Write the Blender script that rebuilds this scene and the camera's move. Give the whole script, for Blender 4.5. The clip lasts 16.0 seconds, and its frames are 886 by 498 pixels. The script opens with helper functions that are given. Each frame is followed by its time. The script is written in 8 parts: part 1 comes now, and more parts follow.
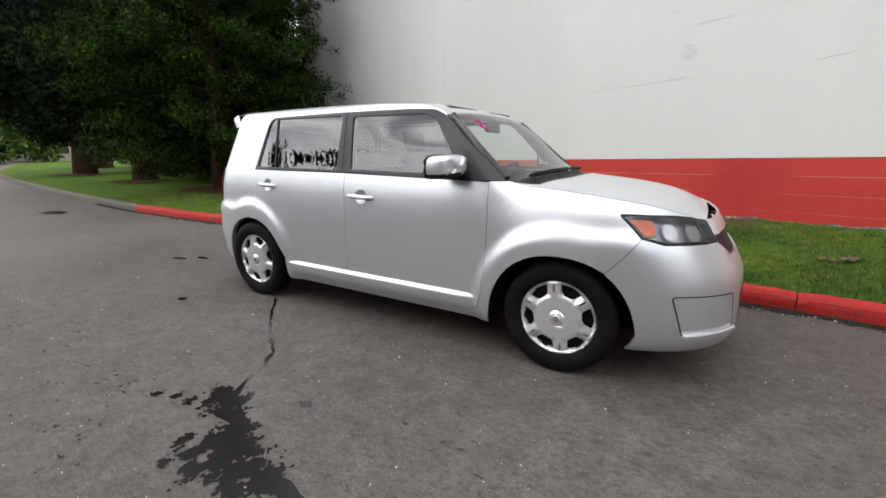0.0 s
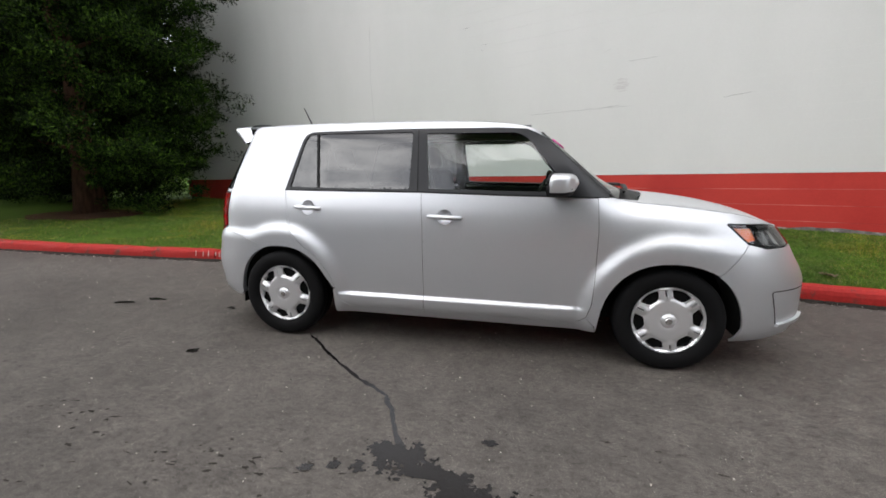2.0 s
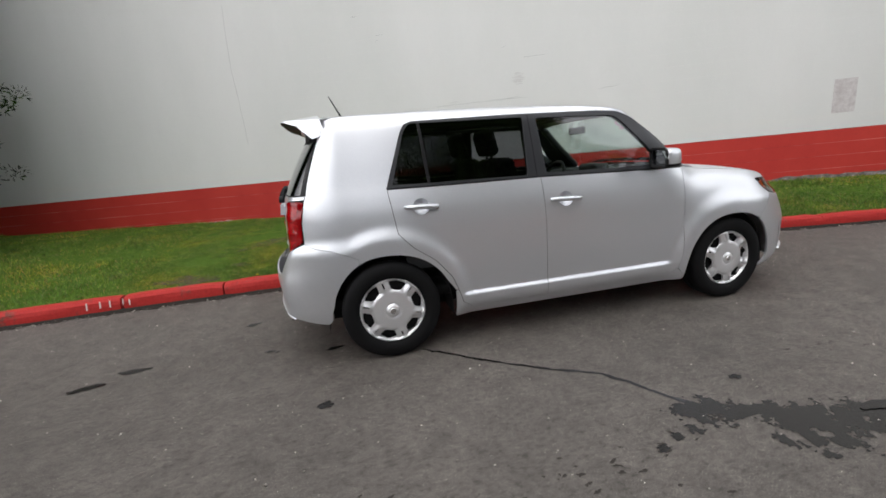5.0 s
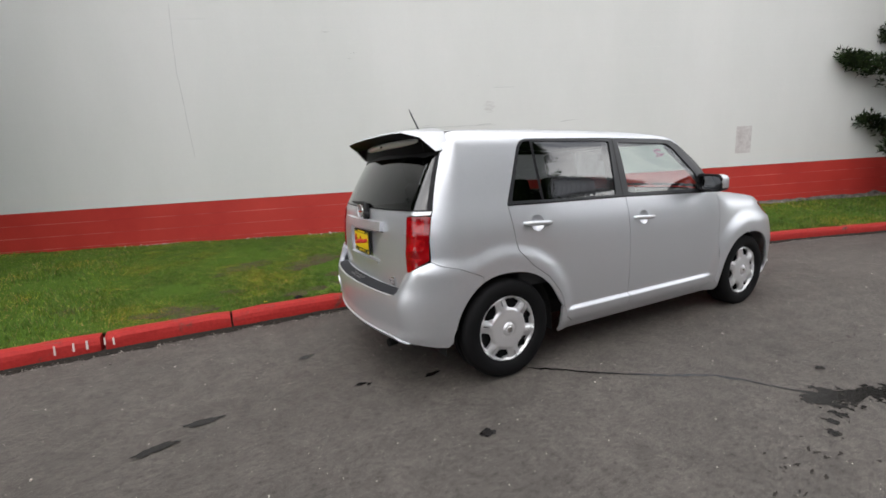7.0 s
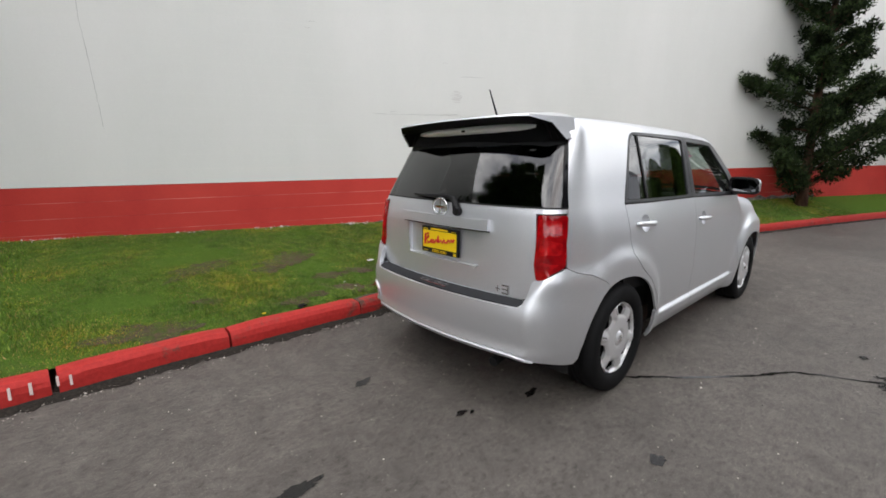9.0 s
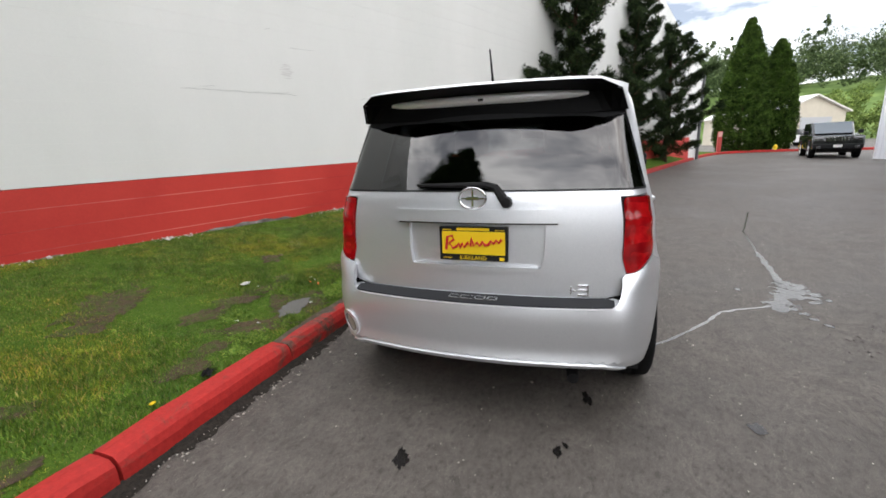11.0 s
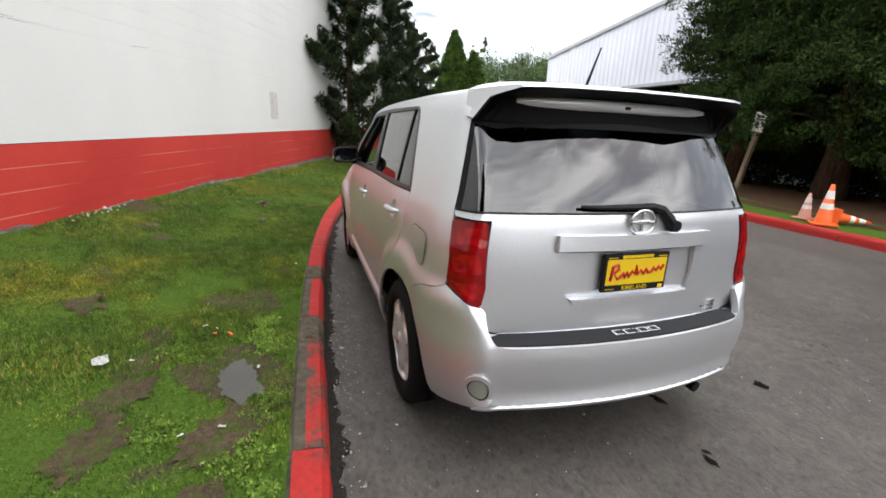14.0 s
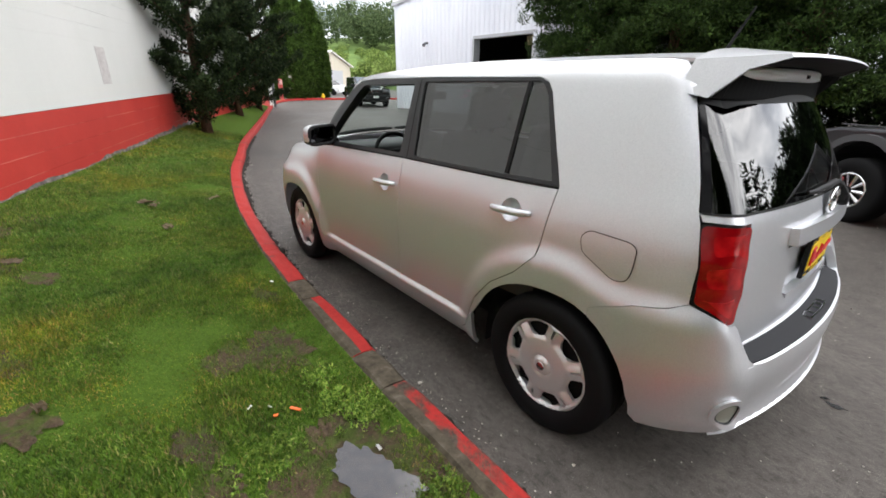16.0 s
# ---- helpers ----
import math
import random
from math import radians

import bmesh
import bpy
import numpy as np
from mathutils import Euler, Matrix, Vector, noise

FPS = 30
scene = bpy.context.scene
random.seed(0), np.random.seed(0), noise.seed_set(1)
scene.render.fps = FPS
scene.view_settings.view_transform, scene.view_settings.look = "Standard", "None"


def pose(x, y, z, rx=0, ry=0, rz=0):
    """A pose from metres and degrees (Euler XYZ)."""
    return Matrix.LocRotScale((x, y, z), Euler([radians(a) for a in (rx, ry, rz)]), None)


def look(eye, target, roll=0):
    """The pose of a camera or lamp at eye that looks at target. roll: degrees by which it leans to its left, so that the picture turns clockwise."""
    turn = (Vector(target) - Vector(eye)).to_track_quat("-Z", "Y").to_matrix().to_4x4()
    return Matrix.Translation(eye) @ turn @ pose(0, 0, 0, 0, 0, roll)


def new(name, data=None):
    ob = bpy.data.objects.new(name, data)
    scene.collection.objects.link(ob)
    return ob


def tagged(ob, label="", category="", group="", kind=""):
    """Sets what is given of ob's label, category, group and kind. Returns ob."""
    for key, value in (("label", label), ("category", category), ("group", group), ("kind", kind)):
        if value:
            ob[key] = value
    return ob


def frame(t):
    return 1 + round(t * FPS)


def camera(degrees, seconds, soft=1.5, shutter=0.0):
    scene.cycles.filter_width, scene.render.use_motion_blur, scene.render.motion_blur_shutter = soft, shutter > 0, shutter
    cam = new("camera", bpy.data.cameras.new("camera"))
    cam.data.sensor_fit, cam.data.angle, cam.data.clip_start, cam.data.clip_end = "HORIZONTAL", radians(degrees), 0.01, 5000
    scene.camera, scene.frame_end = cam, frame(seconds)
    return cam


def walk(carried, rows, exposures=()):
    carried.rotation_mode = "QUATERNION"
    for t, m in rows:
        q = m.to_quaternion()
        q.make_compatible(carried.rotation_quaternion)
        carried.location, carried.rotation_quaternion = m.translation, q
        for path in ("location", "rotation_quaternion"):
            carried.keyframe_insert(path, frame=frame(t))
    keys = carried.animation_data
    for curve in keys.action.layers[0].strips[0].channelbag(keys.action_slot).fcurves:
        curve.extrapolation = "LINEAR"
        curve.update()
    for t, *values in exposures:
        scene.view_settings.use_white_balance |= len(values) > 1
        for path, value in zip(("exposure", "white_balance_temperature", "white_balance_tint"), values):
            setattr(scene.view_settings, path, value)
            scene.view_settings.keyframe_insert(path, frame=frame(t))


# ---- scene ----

import itertools
from mathutils.geometry import delaunay_2d_cdt

# ---- camera and its walk ----
cam = camera(92.5, 16.0, soft=1.7)
PATH = [
    (0, (3.194, -3.011, 1.215), (2.187, -1.343, 0.764), -0.15),
    (0.5, (2.867, -3.239, 1.223), (2.021, -1.472, 0.825), -2.30),
    (1, (2.531, -3.328, 1.228), (1.809, -1.485, 0.944), -0.58),
    (1.5, (2.215, -3.400, 1.237), (1.647, -1.520, 0.859), -1.23),
    (2, (1.844, -3.487, 1.231), (1.390, -1.576, 0.851), -0.13),
    (2.5, (1.521, -3.476, 1.206), (1.200, -1.526, 0.902), -0.47),
    (3, (1.229, -3.481, 1.211), (1.059, -1.524, 0.831), 0.14),
    (3.5, (0.851, -3.546, 1.219), (0.698, -1.583, 0.868), -1.03),
    (4, (0.500, -3.524, 1.187), (0.437, -1.546, 0.898), 1.44),
    (4.2, (0.347, -3.496, 1.204), (0.399, -1.542, 0.778), 0.61),
    (6.3, (-1.126, -3.128, 1.262), (-0.359, -1.324, 0.865), -3.82),
    (6.5, (-1.241, -3.066, 1.255), (-0.433, -1.282, 0.850), -2.82),
    (7, (-1.512, -2.847, 1.269), (-0.589, -1.107, 0.927), -2.41),
    (7.5, (-1.810, -2.642, 1.265), (-0.695, -1.023, 0.899), -1.82),
    (8, (-2.047, -2.435, 1.293), (-0.879, -0.859, 0.902), -1.70),
    (8.2, (-2.101, -2.317, 1.284), (-0.906, -0.759, 0.901), -1.24),
    (10.3, (-2.47, -0.959, 1.269), (-0.781, 0.019, 0.83), -1.2),
    (10.5, (-2.483, -0.809, 1.261), (-0.724, 0.036, 0.824), -2.0),
    (11, (-2.449, -0.457, 1.253), (-0.599, 0.156, 0.805), -2.0),
    (11.5, (-2.358, -0.138, 1.26), (-0.463, 0.275, 0.774), -1.5),
    (12, (-2.29, 0.215, 1.251), (-0.362, 0.386, 0.752), -1.7),
    (12.5, (-2.145, 0.505, 1.244), (-0.215, 0.612, 0.73), -0.7),
    (13, (-2.013, 0.725, 1.269), (-0.093, 0.615, 0.721), 1.3),
    (13.5, (-1.995, 1.013, 1.308), (-0.126, 0.532, 0.781), 2.2),
    (14, (-1.936, 1.26, 1.357), (-0.109, 0.646, 0.822), 2.5),
    (14.5, (-1.725, 1.509, 1.373), (0.001, 0.684, 0.791), -0.0),
    (15, (-1.487, 1.767, 1.402), (0.086, 0.685, 0.809), 0.1),
    (15.5, (-1.236, 1.963, 1.425), (0.276, 0.812, 0.8), 2.4),
    (16, (-0.918, 2.12, 1.431), (0.532, 0.941, 0.72), 0.4),
]
walk(cam, [(t, look(eye, target, roll)) for t, eye, target, roll in PATH],
     [(0, 0.90, 6700, 10), (1, 0.85, 6700, 10), (2.5, 0.72, 6700, 10), (7, 0.75, 6700, 10), (11, 0.92, 6700, 10), (16, 1.18, 6700, 10)])

# ---- world, sun, exposure ----
SUN_EL, SUN_AZ = radians(52), radians(205)      # azimuth clockwise from +y
world = bpy.data.worlds.new("overcast_sky")
scene.world = world
world.use_nodes = True
wn, wl = world.node_tree.nodes, world.node_tree.links
wn.clear()
w_out = wn.new("ShaderNodeOutputWorld")
w_bg = wn.new("ShaderNodeBackground")
w_bg2 = wn.new("ShaderNodeBackground")
w_add = wn.new("ShaderNodeAddShader")
sky = wn.new("ShaderNodeTexSky")
sky.sky_type = "NISHITA"
sky.sun_disc = False
sky.sun_elevation, sky.sun_rotation = SUN_EL, SUN_AZ
w_bg.inputs["Strength"].default_value = 0.05
wl.new(sky.outputs[0], w_bg.inputs["Color"])
# cloud layer: grey bellies and bright gaps, brighter overhead
w_co = wn.new("ShaderNodeTexCoord")
w_map = wn.new("ShaderNodeMapping")
w_map.inputs["Scale"].default_value = (1.0, 1.0, 2.6)
w_no = wn.new("ShaderNodeTexNoise")
w_no.inputs["Scale"].default_value = 2.3
w_no.inputs["Detail"].default_value = 7.0
w_no.inputs["Roughness"].default_value = 0.58
w_no.inputs["Distortion"].default_value = 0.6
w_ra = wn.new("ShaderNodeValToRGB")
w_ra.color_ramp.elements[0].position = 0.38
w_ra.color_ramp.elements[0].color = (0.12, 0.126, 0.146, 1)
w_ra.color_ramp.elements[1].position = 0.63
w_ra.color_ramp.elements[1].color = (1.0, 1.0, 1.0, 1)
wl.new(w_co.outputs["Generated"], w_map.inputs["Vector"])
wl.new(w_map.outputs[0], w_no.inputs["Vector"])
wl.new(w_no.outputs["Fac"], w_ra.inputs["Fac"])
wl.new(w_ra.outputs[0], w_bg2.inputs["Color"])
w_bg2.inputs["Strength"].default_value = 1.7
wl.new(w_bg.outputs[0], w_add.inputs[0])
wl.new(w_bg2.outputs[0], w_add.inputs[1])
wl.new(w_add.outputs[0], w_out.inputs["Surface"])

sun_data = bpy.data.lights.new("sun", "SUN")
sun_data.energy, sun_data.angle, sun_data.color = 0.9, radians(170), (1.0, 0.97, 0.93)
sun = new("sun", sun_data)
sun_dir = Vector((math.sin(SUN_AZ) * math.cos(SUN_EL), math.cos(SUN_AZ) * math.cos(SUN_EL), math.sin(SUN_EL)))
sun.matrix_world = look(sun_dir * 60, (0, 0, 0))


# ---- material helpers ----
def mat(name, color=(0.5, 0.5, 0.5), rough=0.6, metal=0.0, spec=0.5, coat=0.0):
    m = bpy.data.materials.new(name)
    m.use_nodes = True
    b = m.node_tree.nodes["Principled BSDF"]
    b.inputs["Base Color"].default_value = (*color, 1)
    b.inputs["Roughness"].default_value = rough
    b.inputs["Metallic"].default_value = metal
    b.inputs["Specular IOR Level"].default_value = spec
    b.inputs["Coat Weight"].default_value = coat
    b.inputs["Coat Roughness"].default_value = 0.04
    return m


def nodes_of(m):
    t = m.node_tree
    return t.nodes, t.links, t.nodes["Principled BSDF"]


def tex_noise(m, scale, detail=4.0, rough=0.55, stretch=(1, 1, 1), dist=0.0, coords="Object"):
    n, l, _ = nodes_of(m)
    co, mp, no = n.new("ShaderNodeTexCoord"), n.new("ShaderNodeMapping"), n.new("ShaderNodeTexNoise")
    mp.inputs["Scale"].default_value = stretch
    no.inputs["Scale"].default_value = scale
    no.inputs["Detail"].default_value = detail
    no.inputs["Roughness"].default_value = rough
    no.inputs["Distortion"].default_value = dist
    l.new(co.outputs[coords], mp.inputs["Vector"])
    l.new(mp.outputs[0], no.inputs["Vector"])
    return no.outputs["Fac"]


def ramp(m, fac, stops):
    n, l, _ = nodes_of(m)
    r = n.new("ShaderNodeValToRGB")
    while len(r.color_ramp.elements) < len(stops):
        r.color_ramp.elements.new(0.5)
    for e, (p, c) in zip(r.color_ramp.elements, stops):
        e.position = p
        e.color = (*c, 1) if isinstance(c, tuple) else (c, c, c, 1)
    l.new(fac, r.inputs["Fac"])
    return r.outputs["Color"]


def mix(m, a, b, fac, mode="MIX"):
    n, l, _ = nodes_of(m)
    x = n.new("ShaderNodeMix")
    x.data_type, x.blend_type = "RGBA", mode
    for sock, v in ((x.inputs["Factor"], fac), (x.inputs["A"], a), (x.inputs["B"], b)):
        if isinstance(v, bpy.types.NodeSocket):
            l.new(v, sock)
        elif isinstance(v, tuple):
            sock.default_value = (*v, 1)
        else:
            sock.default_value = v
    return x.outputs["Result"]


def bump(m, fac, strength=0.3, dist=0.01):
    n, l, b = nodes_of(m)
    u = n.new("ShaderNodeBump")
    u.inputs["Strength"].default_value = strength
    u.inputs["Distance"].default_value = dist
    l.new(fac, u.inputs["Height"])
    if b.inputs["Normal"].is_linked:
        l.new(b.inputs["Normal"].links[0].from_socket, u.inputs["Normal"])
    l.new(u.outputs[0], b.inputs["Normal"])


def paint(m, socket, name="Base Color"):
    n, l, b = nodes_of(m)
    l.new(socket, b.inputs[name])


def rand_value(m, lo, hi, kind="Object"):
    """A random grey per object or per loose piece, as a multiplier."""
    n, l, _ = nodes_of(m)
    if kind == "Object":
        out = n.new("ShaderNodeObjectInfo").outputs["Random"]
    else:
        out = n.new("ShaderNodeNewGeometry").outputs["Random Per Island"]
    return ramp(m, out, [(0.0, lo), (1.0, hi)])


# ---- mesh helpers ----
def link_mesh(name, bm_or_mesh, material, parent=None, smooth=False, label=""):
    if isinstance(bm_or_mesh, bmesh.types.BMesh):
        me = bpy.data.meshes.new(name)
        bm_or_mesh.to_mesh(me)
        bm_or_mesh.free()
    else:
        me = bm_or_mesh
    if material is not None and not me.materials:
        me.materials.append(material)
    if smooth:
        me.shade_smooth()
    ob = new(name, me)
    if parent is not None:
        ob.parent = parent
    if label:
        ob["label"] = label
    return ob


def part(name, bm, material, parent, label="", smooth=False):
    return link_mesh(name, bm, material, parent, smooth, label)


def thing(name, label, category, group="", at=None):
    """An Empty at the base of a thing, to which its parts are tied."""
    ob = new(name)
    ob.empty_display_size = 0.1
    if at is not None:
        ob.matrix_world = at
    return tagged(ob, label, category, group)


def box_bm(x0, x1, y0, y1, z0, z1, bevel=0.0, seg=2):
    bm = bmesh.new()
    bmesh.ops.create_cube(bm, size=1.0)
    bmesh.ops.scale(bm, vec=(x1 - x0, y1 - y0, z1 - z0), verts=bm.verts)
    bmesh.ops.translate(bm, vec=((x0 + x1) / 2, (y0 + y1) / 2, (z0 + z1) / 2), verts=bm.verts)
    if bevel:
        bmesh.ops.bevel(bm, geom=list(bm.edges), offset=bevel, segments=seg, affect="EDGES", profile=0.5)
    return bm


def add_box(bm, x0, x1, y0, y1, z0, z1, bevel=0.0, m=None):
    b = box_bm(x0, x1, y0, y1, z0, z1, bevel)
    if m is not None:
        b.transform(m)
    me = bpy.data.meshes.new("tmp")
    b.to_mesh(me)
    b.free()
    bm.from_mesh(me)
    bpy.data.meshes.remove(me)
    return bm


def join_bm(bm, other):
    me = bpy.data.meshes.new("tmp")
    other.to_mesh(me)
    other.free()
    bm.from_mesh(me)
    bpy.data.meshes.remove(me)
    return bm


def lathe_bm(profile, steps=32, axis="z", m=None):
    """profile: (radius, height) pairs, turned round an axis."""
    bm = bmesh.new()
    rings = []
    for r, h in profile:
        if r < 1e-6:
            rings.append([bm.verts.new((0, 0, h))])
        else:
            rings.append([bm.verts.new((r * math.cos(2 * math.pi * k / steps), r * math.sin(2 * math.pi * k / steps), h)) for k in range(steps)])
    for a, b in zip(rings, rings[1:]):
        for k in range(steps):
            q = [a[k % len(a)], a[(k + 1) % len(a)], b[(k + 1) % len(b)], b[k % len(b)]]
            q = list(dict.fromkeys(q))
            if len(q) >= 3:
                try:
                    bm.faces.new(q)
                except ValueError:
                    pass
    if axis == "y":
        bm.transform(Matrix.Rotation(radians(90), 4, "X"))
    if axis == "x":
        bm.transform(Matrix.Rotation(radians(90), 4, "Y"))
    if m is not None:
        bm.transform(m)
    bmesh.ops.recalc_face_normals(bm, faces=bm.faces)
    return bm


def tube_bm(points, radius, steps=8, closed=False):
    """A round bar along points; radius may be a list."""
    pts = [Vector(p) for p in points]
    rad = radius if isinstance(radius, (list, tuple)) else [radius] * len(pts)
    bm = bmesh.new()
    rings, n = [], len(pts)
    for k, p in enumerate(pts):
        if closed:
            tan = pts[(k + 1) % n] - pts[k - 1]
        else:
            tan = pts[min(k + 1, n - 1)] - pts[max(k - 1, 0)]
        tan.normalize()
        side = tan.cross(Vector((0, 0, 1)))
        if side.length < 0.05:
            side = tan.cross(Vector((0, 1, 0)))
        side.normalize()
        up = side.cross(tan)
        rings.append([bm.verts.new(p + rad[k] * (math.cos(a) * side + math.sin(a) * up)) for a in [2 * math.pi * j / steps for j in range(steps)]])
    pairs = list(zip(rings, rings[1:])) + ([(rings[-1], rings[0])] if closed else [])
    for a, b in pairs:
        for j in range(steps):
            bm.faces.new((a[j], a[(j + 1) % steps], b[(j + 1) % steps], b[j]))
    if not closed:
        bm.faces.new(rings[0][::-1])
        bm.faces.new(rings[-1])
    bmesh.ops.recalc_face_normals(bm, faces=bm.faces)
    return bm


def spline(points, per=8):
    """A Catmull-Rom line through points."""
    p = [np.array(q, float) for q in points]
    p = [2 * p[0] - p[1]] + p + [2 * p[-1] - p[-2]]
    out = []
    for a, b, c, d in zip(p, p[1:], p[2:], p[3:]):
        for k in range(per):
            t = k / per
            out.append(0.5 * (2 * b + (c - a) * t + (2 * a - 5 * b + 4 * c - d) * t * t + (3 * b - a - 3 * c + d) * t ** 3))
    out.append(p[-2])
    return out


def mesh_np(name, verts, faces):
    """A mesh from arrays of corners and of triangles or quads."""
    me = bpy.data.meshes.new(name)
    v, f = np.asarray(verts, np.float32), np.asarray(faces, np.int32)
    me.vertices.add(len(v))
    me.vertices.foreach_set("co", v.ravel())
    me.loops.add(f.size)
    me.loops.foreach_set("vertex_index", f.ravel())
    me.polygons.add(len(f))
    me.polygons.foreach_set("loop_start", np.arange(0, f.size, f.shape[1], dtype=np.int32))
    me.update(calc_edges=True)
    return me


def inside(p, poly):
    x, y = p
    hit = False
    for (x0, y0), (x1, y1) in zip(poly, poly[1:] + poly[:1]):
        if (y0 > y) != (y1 > y) and x < (x1 - x0) * (y - y0) / (y1 - y0) + x0:
            hit = not hit
    return hit


def inset(poly, d):
    """The outline moved inwards by d."""
    area = sum(a[0] * b[1] - b[0] * a[1] for a, b in zip(poly, poly[1:] + poly[:1]))
    s = 1 if area > 0 else -1
    out = []
    n = len(poly)
    for k in range(n):
        a, b, c = poly[k - 1], poly[k], poly[(k + 1) % n]
        n1 = Vector((-(b[1] - a[1]), b[0] - a[0])).normalized() * s
        n2 = Vector((-(c[1] - b[1]), c[0] - b[0])).normalized() * s
        m = n1 + n2
        m = m / max(m.length_squared * 0.5, 0.5) if m.length > 1e-6 else n1
        out.append((b[0] + m[0] * d, b[1] + m[1] * d))
    return out


def dense(poly, step, closed=True):
    """The outline with points no further apart than step."""
    out = []
    pairs = list(zip(poly, poly[1:] + poly[:1])) if closed else list(zip(poly, poly[1:]))
    for a, b in pairs:
        n = max(1, math.ceil(math.dist(a, b) / step))
        out += [(a[0] + (b[0] - a[0]) * k / n, a[1] + (b[1] - a[1]) * k / n) for k in range(n)]
    return out if closed else out + [poly[-1]]


def rounded(poly, r, n=4):
    """The outline with its corners rounded; r: one radius, or one for each corner."""
    out = []
    m = len(poly)
    for k in range(m):
        rk = r[k] if isinstance(r, (list, tuple)) else r
        a, b, c = Vector(poly[k - 1]), Vector(poly[k]), Vector(poly[(k + 1) % m])
        da, dc = (a - b), (c - b)
        q = min(rk, 0.48 * da.length, 0.48 * dc.length)
        if q < 1e-5:
            out.append(tuple(b))
            continue
        p0, p1 = b + da.normalized() * q, b + dc.normalized() * q
        for j in range(n + 1):
            t = j / n
            out.append(tuple((1 - t) ** 2 * p0 + 2 * t * (1 - t) * b + t * t * p1))
    return out


def panel(poly, surf, step, holes=(), gap=0.0, lip=0.0, push=0.0, mirror=False, edge=None, levels=()):
    """A sheet over an outline in the flat, laid on surf(u, v) -> (x, y, z). lip: depth of the folded-in rim."""
    edge = edge or step * 0.6
    outer = dense(inset(poly, gap) if gap else poly, edge)
    rings = [outer] + [dense(h, edge) for h in holes]
    pts, cons = [], []
    for ring in rings:
        base = len(pts)
        pts += ring
        cons += [(base + k, base + (k + 1) % len(ring)) for k in range(len(ring))]
    us, vs = [p[0] for p in outer], [p[1] for p in outer]
    u = min(us) + step / 2
    row = 0
    near = edge * 0.55
    ringpts = np.array(pts)
    while u < max(us):
        v = min(vs) + (step / 4 if row % 2 else step * 0.75)
        while v < max(vs):
            if np.min(np.abs(ringpts[:, 0] - u) + np.abs(ringpts[:, 1] - v)) > near * 1.3 and inside((u, v), outer) and not any(inside((u, v), h) for h in rings[1:]):
                pts.append((u, v))
            v += step
        u += step * 0.9
        row += 1
    for v in levels:
        for u in np.arange(min(us), max(us), step * 0.7):
            if np.min(np.abs(ringpts[:, 0] - u) + np.abs(ringpts[:, 1] - v)) > near * 0.6 and inside((u, v), outer):
                pts.append((float(u), v))
    res = delaunay_2d_cdt([Vector(p) for p in pts], cons, [], 0, 1e-6)
    v2, faces = res[0], res[2]
    bm = bmesh.new()
    eps = 1e-3

    def lay(p):
        a = Vector(surf(p[0], p[1]))
        du = Vector(surf(p[0] + eps, p[1])) - Vector(surf(p[0] - eps, p[1]))
        dv = Vector(surf(p[0], p[1] + eps)) - Vector(surf(p[0], p[1] - eps))
        nrm = du.cross(dv)
        nrm = nrm.normalized() if nrm.length > 1e-12 else Vector((0, 0, 1))
        return a, nrm

    laid = [lay(p) for p in v2]
    vv = [bm.verts.new(a + nrm * push) for a, nrm in laid]
    if mirror:
        for v in vv:
            if abs(v.co.y) < 0.004:
                v.co.y = 0.0
    for f in faces:
        c = (sum(v2[k][0] for k in f) / len(f), sum(v2[k][1] for k in f) / len(f))
        if inside(c, outer) and not any(inside(c, h) for h in rings[1:]):
            try:
                bm.faces.new([vv[k] for k in f])
            except ValueError:
                pass
    if lip:
        rim = [e for e in bm.edges if len(e.link_faces) == 1]
        if mirror:
            rim = [e for e in rim if max(abs(v.co.y) for v in e.verts) > 0.002]
        lookup = {v: k for k, v in enumerate(vv)}
        low = {}
        for e in rim:
            for v in e.verts:
                if v not in low:
                    k = lookup[v]
                    low[v] = bm.verts.new(laid[k][0] + laid[k][1] * (push - lip))
        for e in rim:
            a, b = e.verts
            f = e.link_faces[0]
            loop = [l for l in f.loops if l.edge == e][0]
            a, b = loop.vert, loop.link_loop_next.vert
            nf = bm.faces.new((b, a, low[a], low[b]))
            e.smooth = False
    bmesh.ops.delete(bm, geom=[v for v in bm.verts if not v.link_faces], context="VERTS")
    if mirror:
        other = bm.copy()
        other.transform(Matrix.Diagonal((1, -1, 1, 1)))
        bmesh.ops.reverse_faces(other, faces=other.faces)
        join_bm(bm, other)
        bmesh.ops.remove_doubles(bm, verts=bm.verts, dist=0.0008)
    # folds stay crisp
    for e in bm.edges:
        if len(e.link_faces) == 2 and e.calc_face_angle(0.0) > 0.6:
            e.smooth = False
    return bm


def mirrored(bm):
    other = bm.copy()
    other.transform(Matrix.Diagonal((1, -1, 1, 1)))
    bmesh.ops.reverse_faces(other, faces=other.faces)
    return other


def pl(x, table):
    """A smooth line through (x, value) pairs."""
    if x <= table[0][0]:
        return table[0][1]
    for (a, va), (b, vb) in zip(table, table[1:]):
        if x <= b:
            return va + (vb - va) * (x - a) / (b - a)
    return table[-1][1]


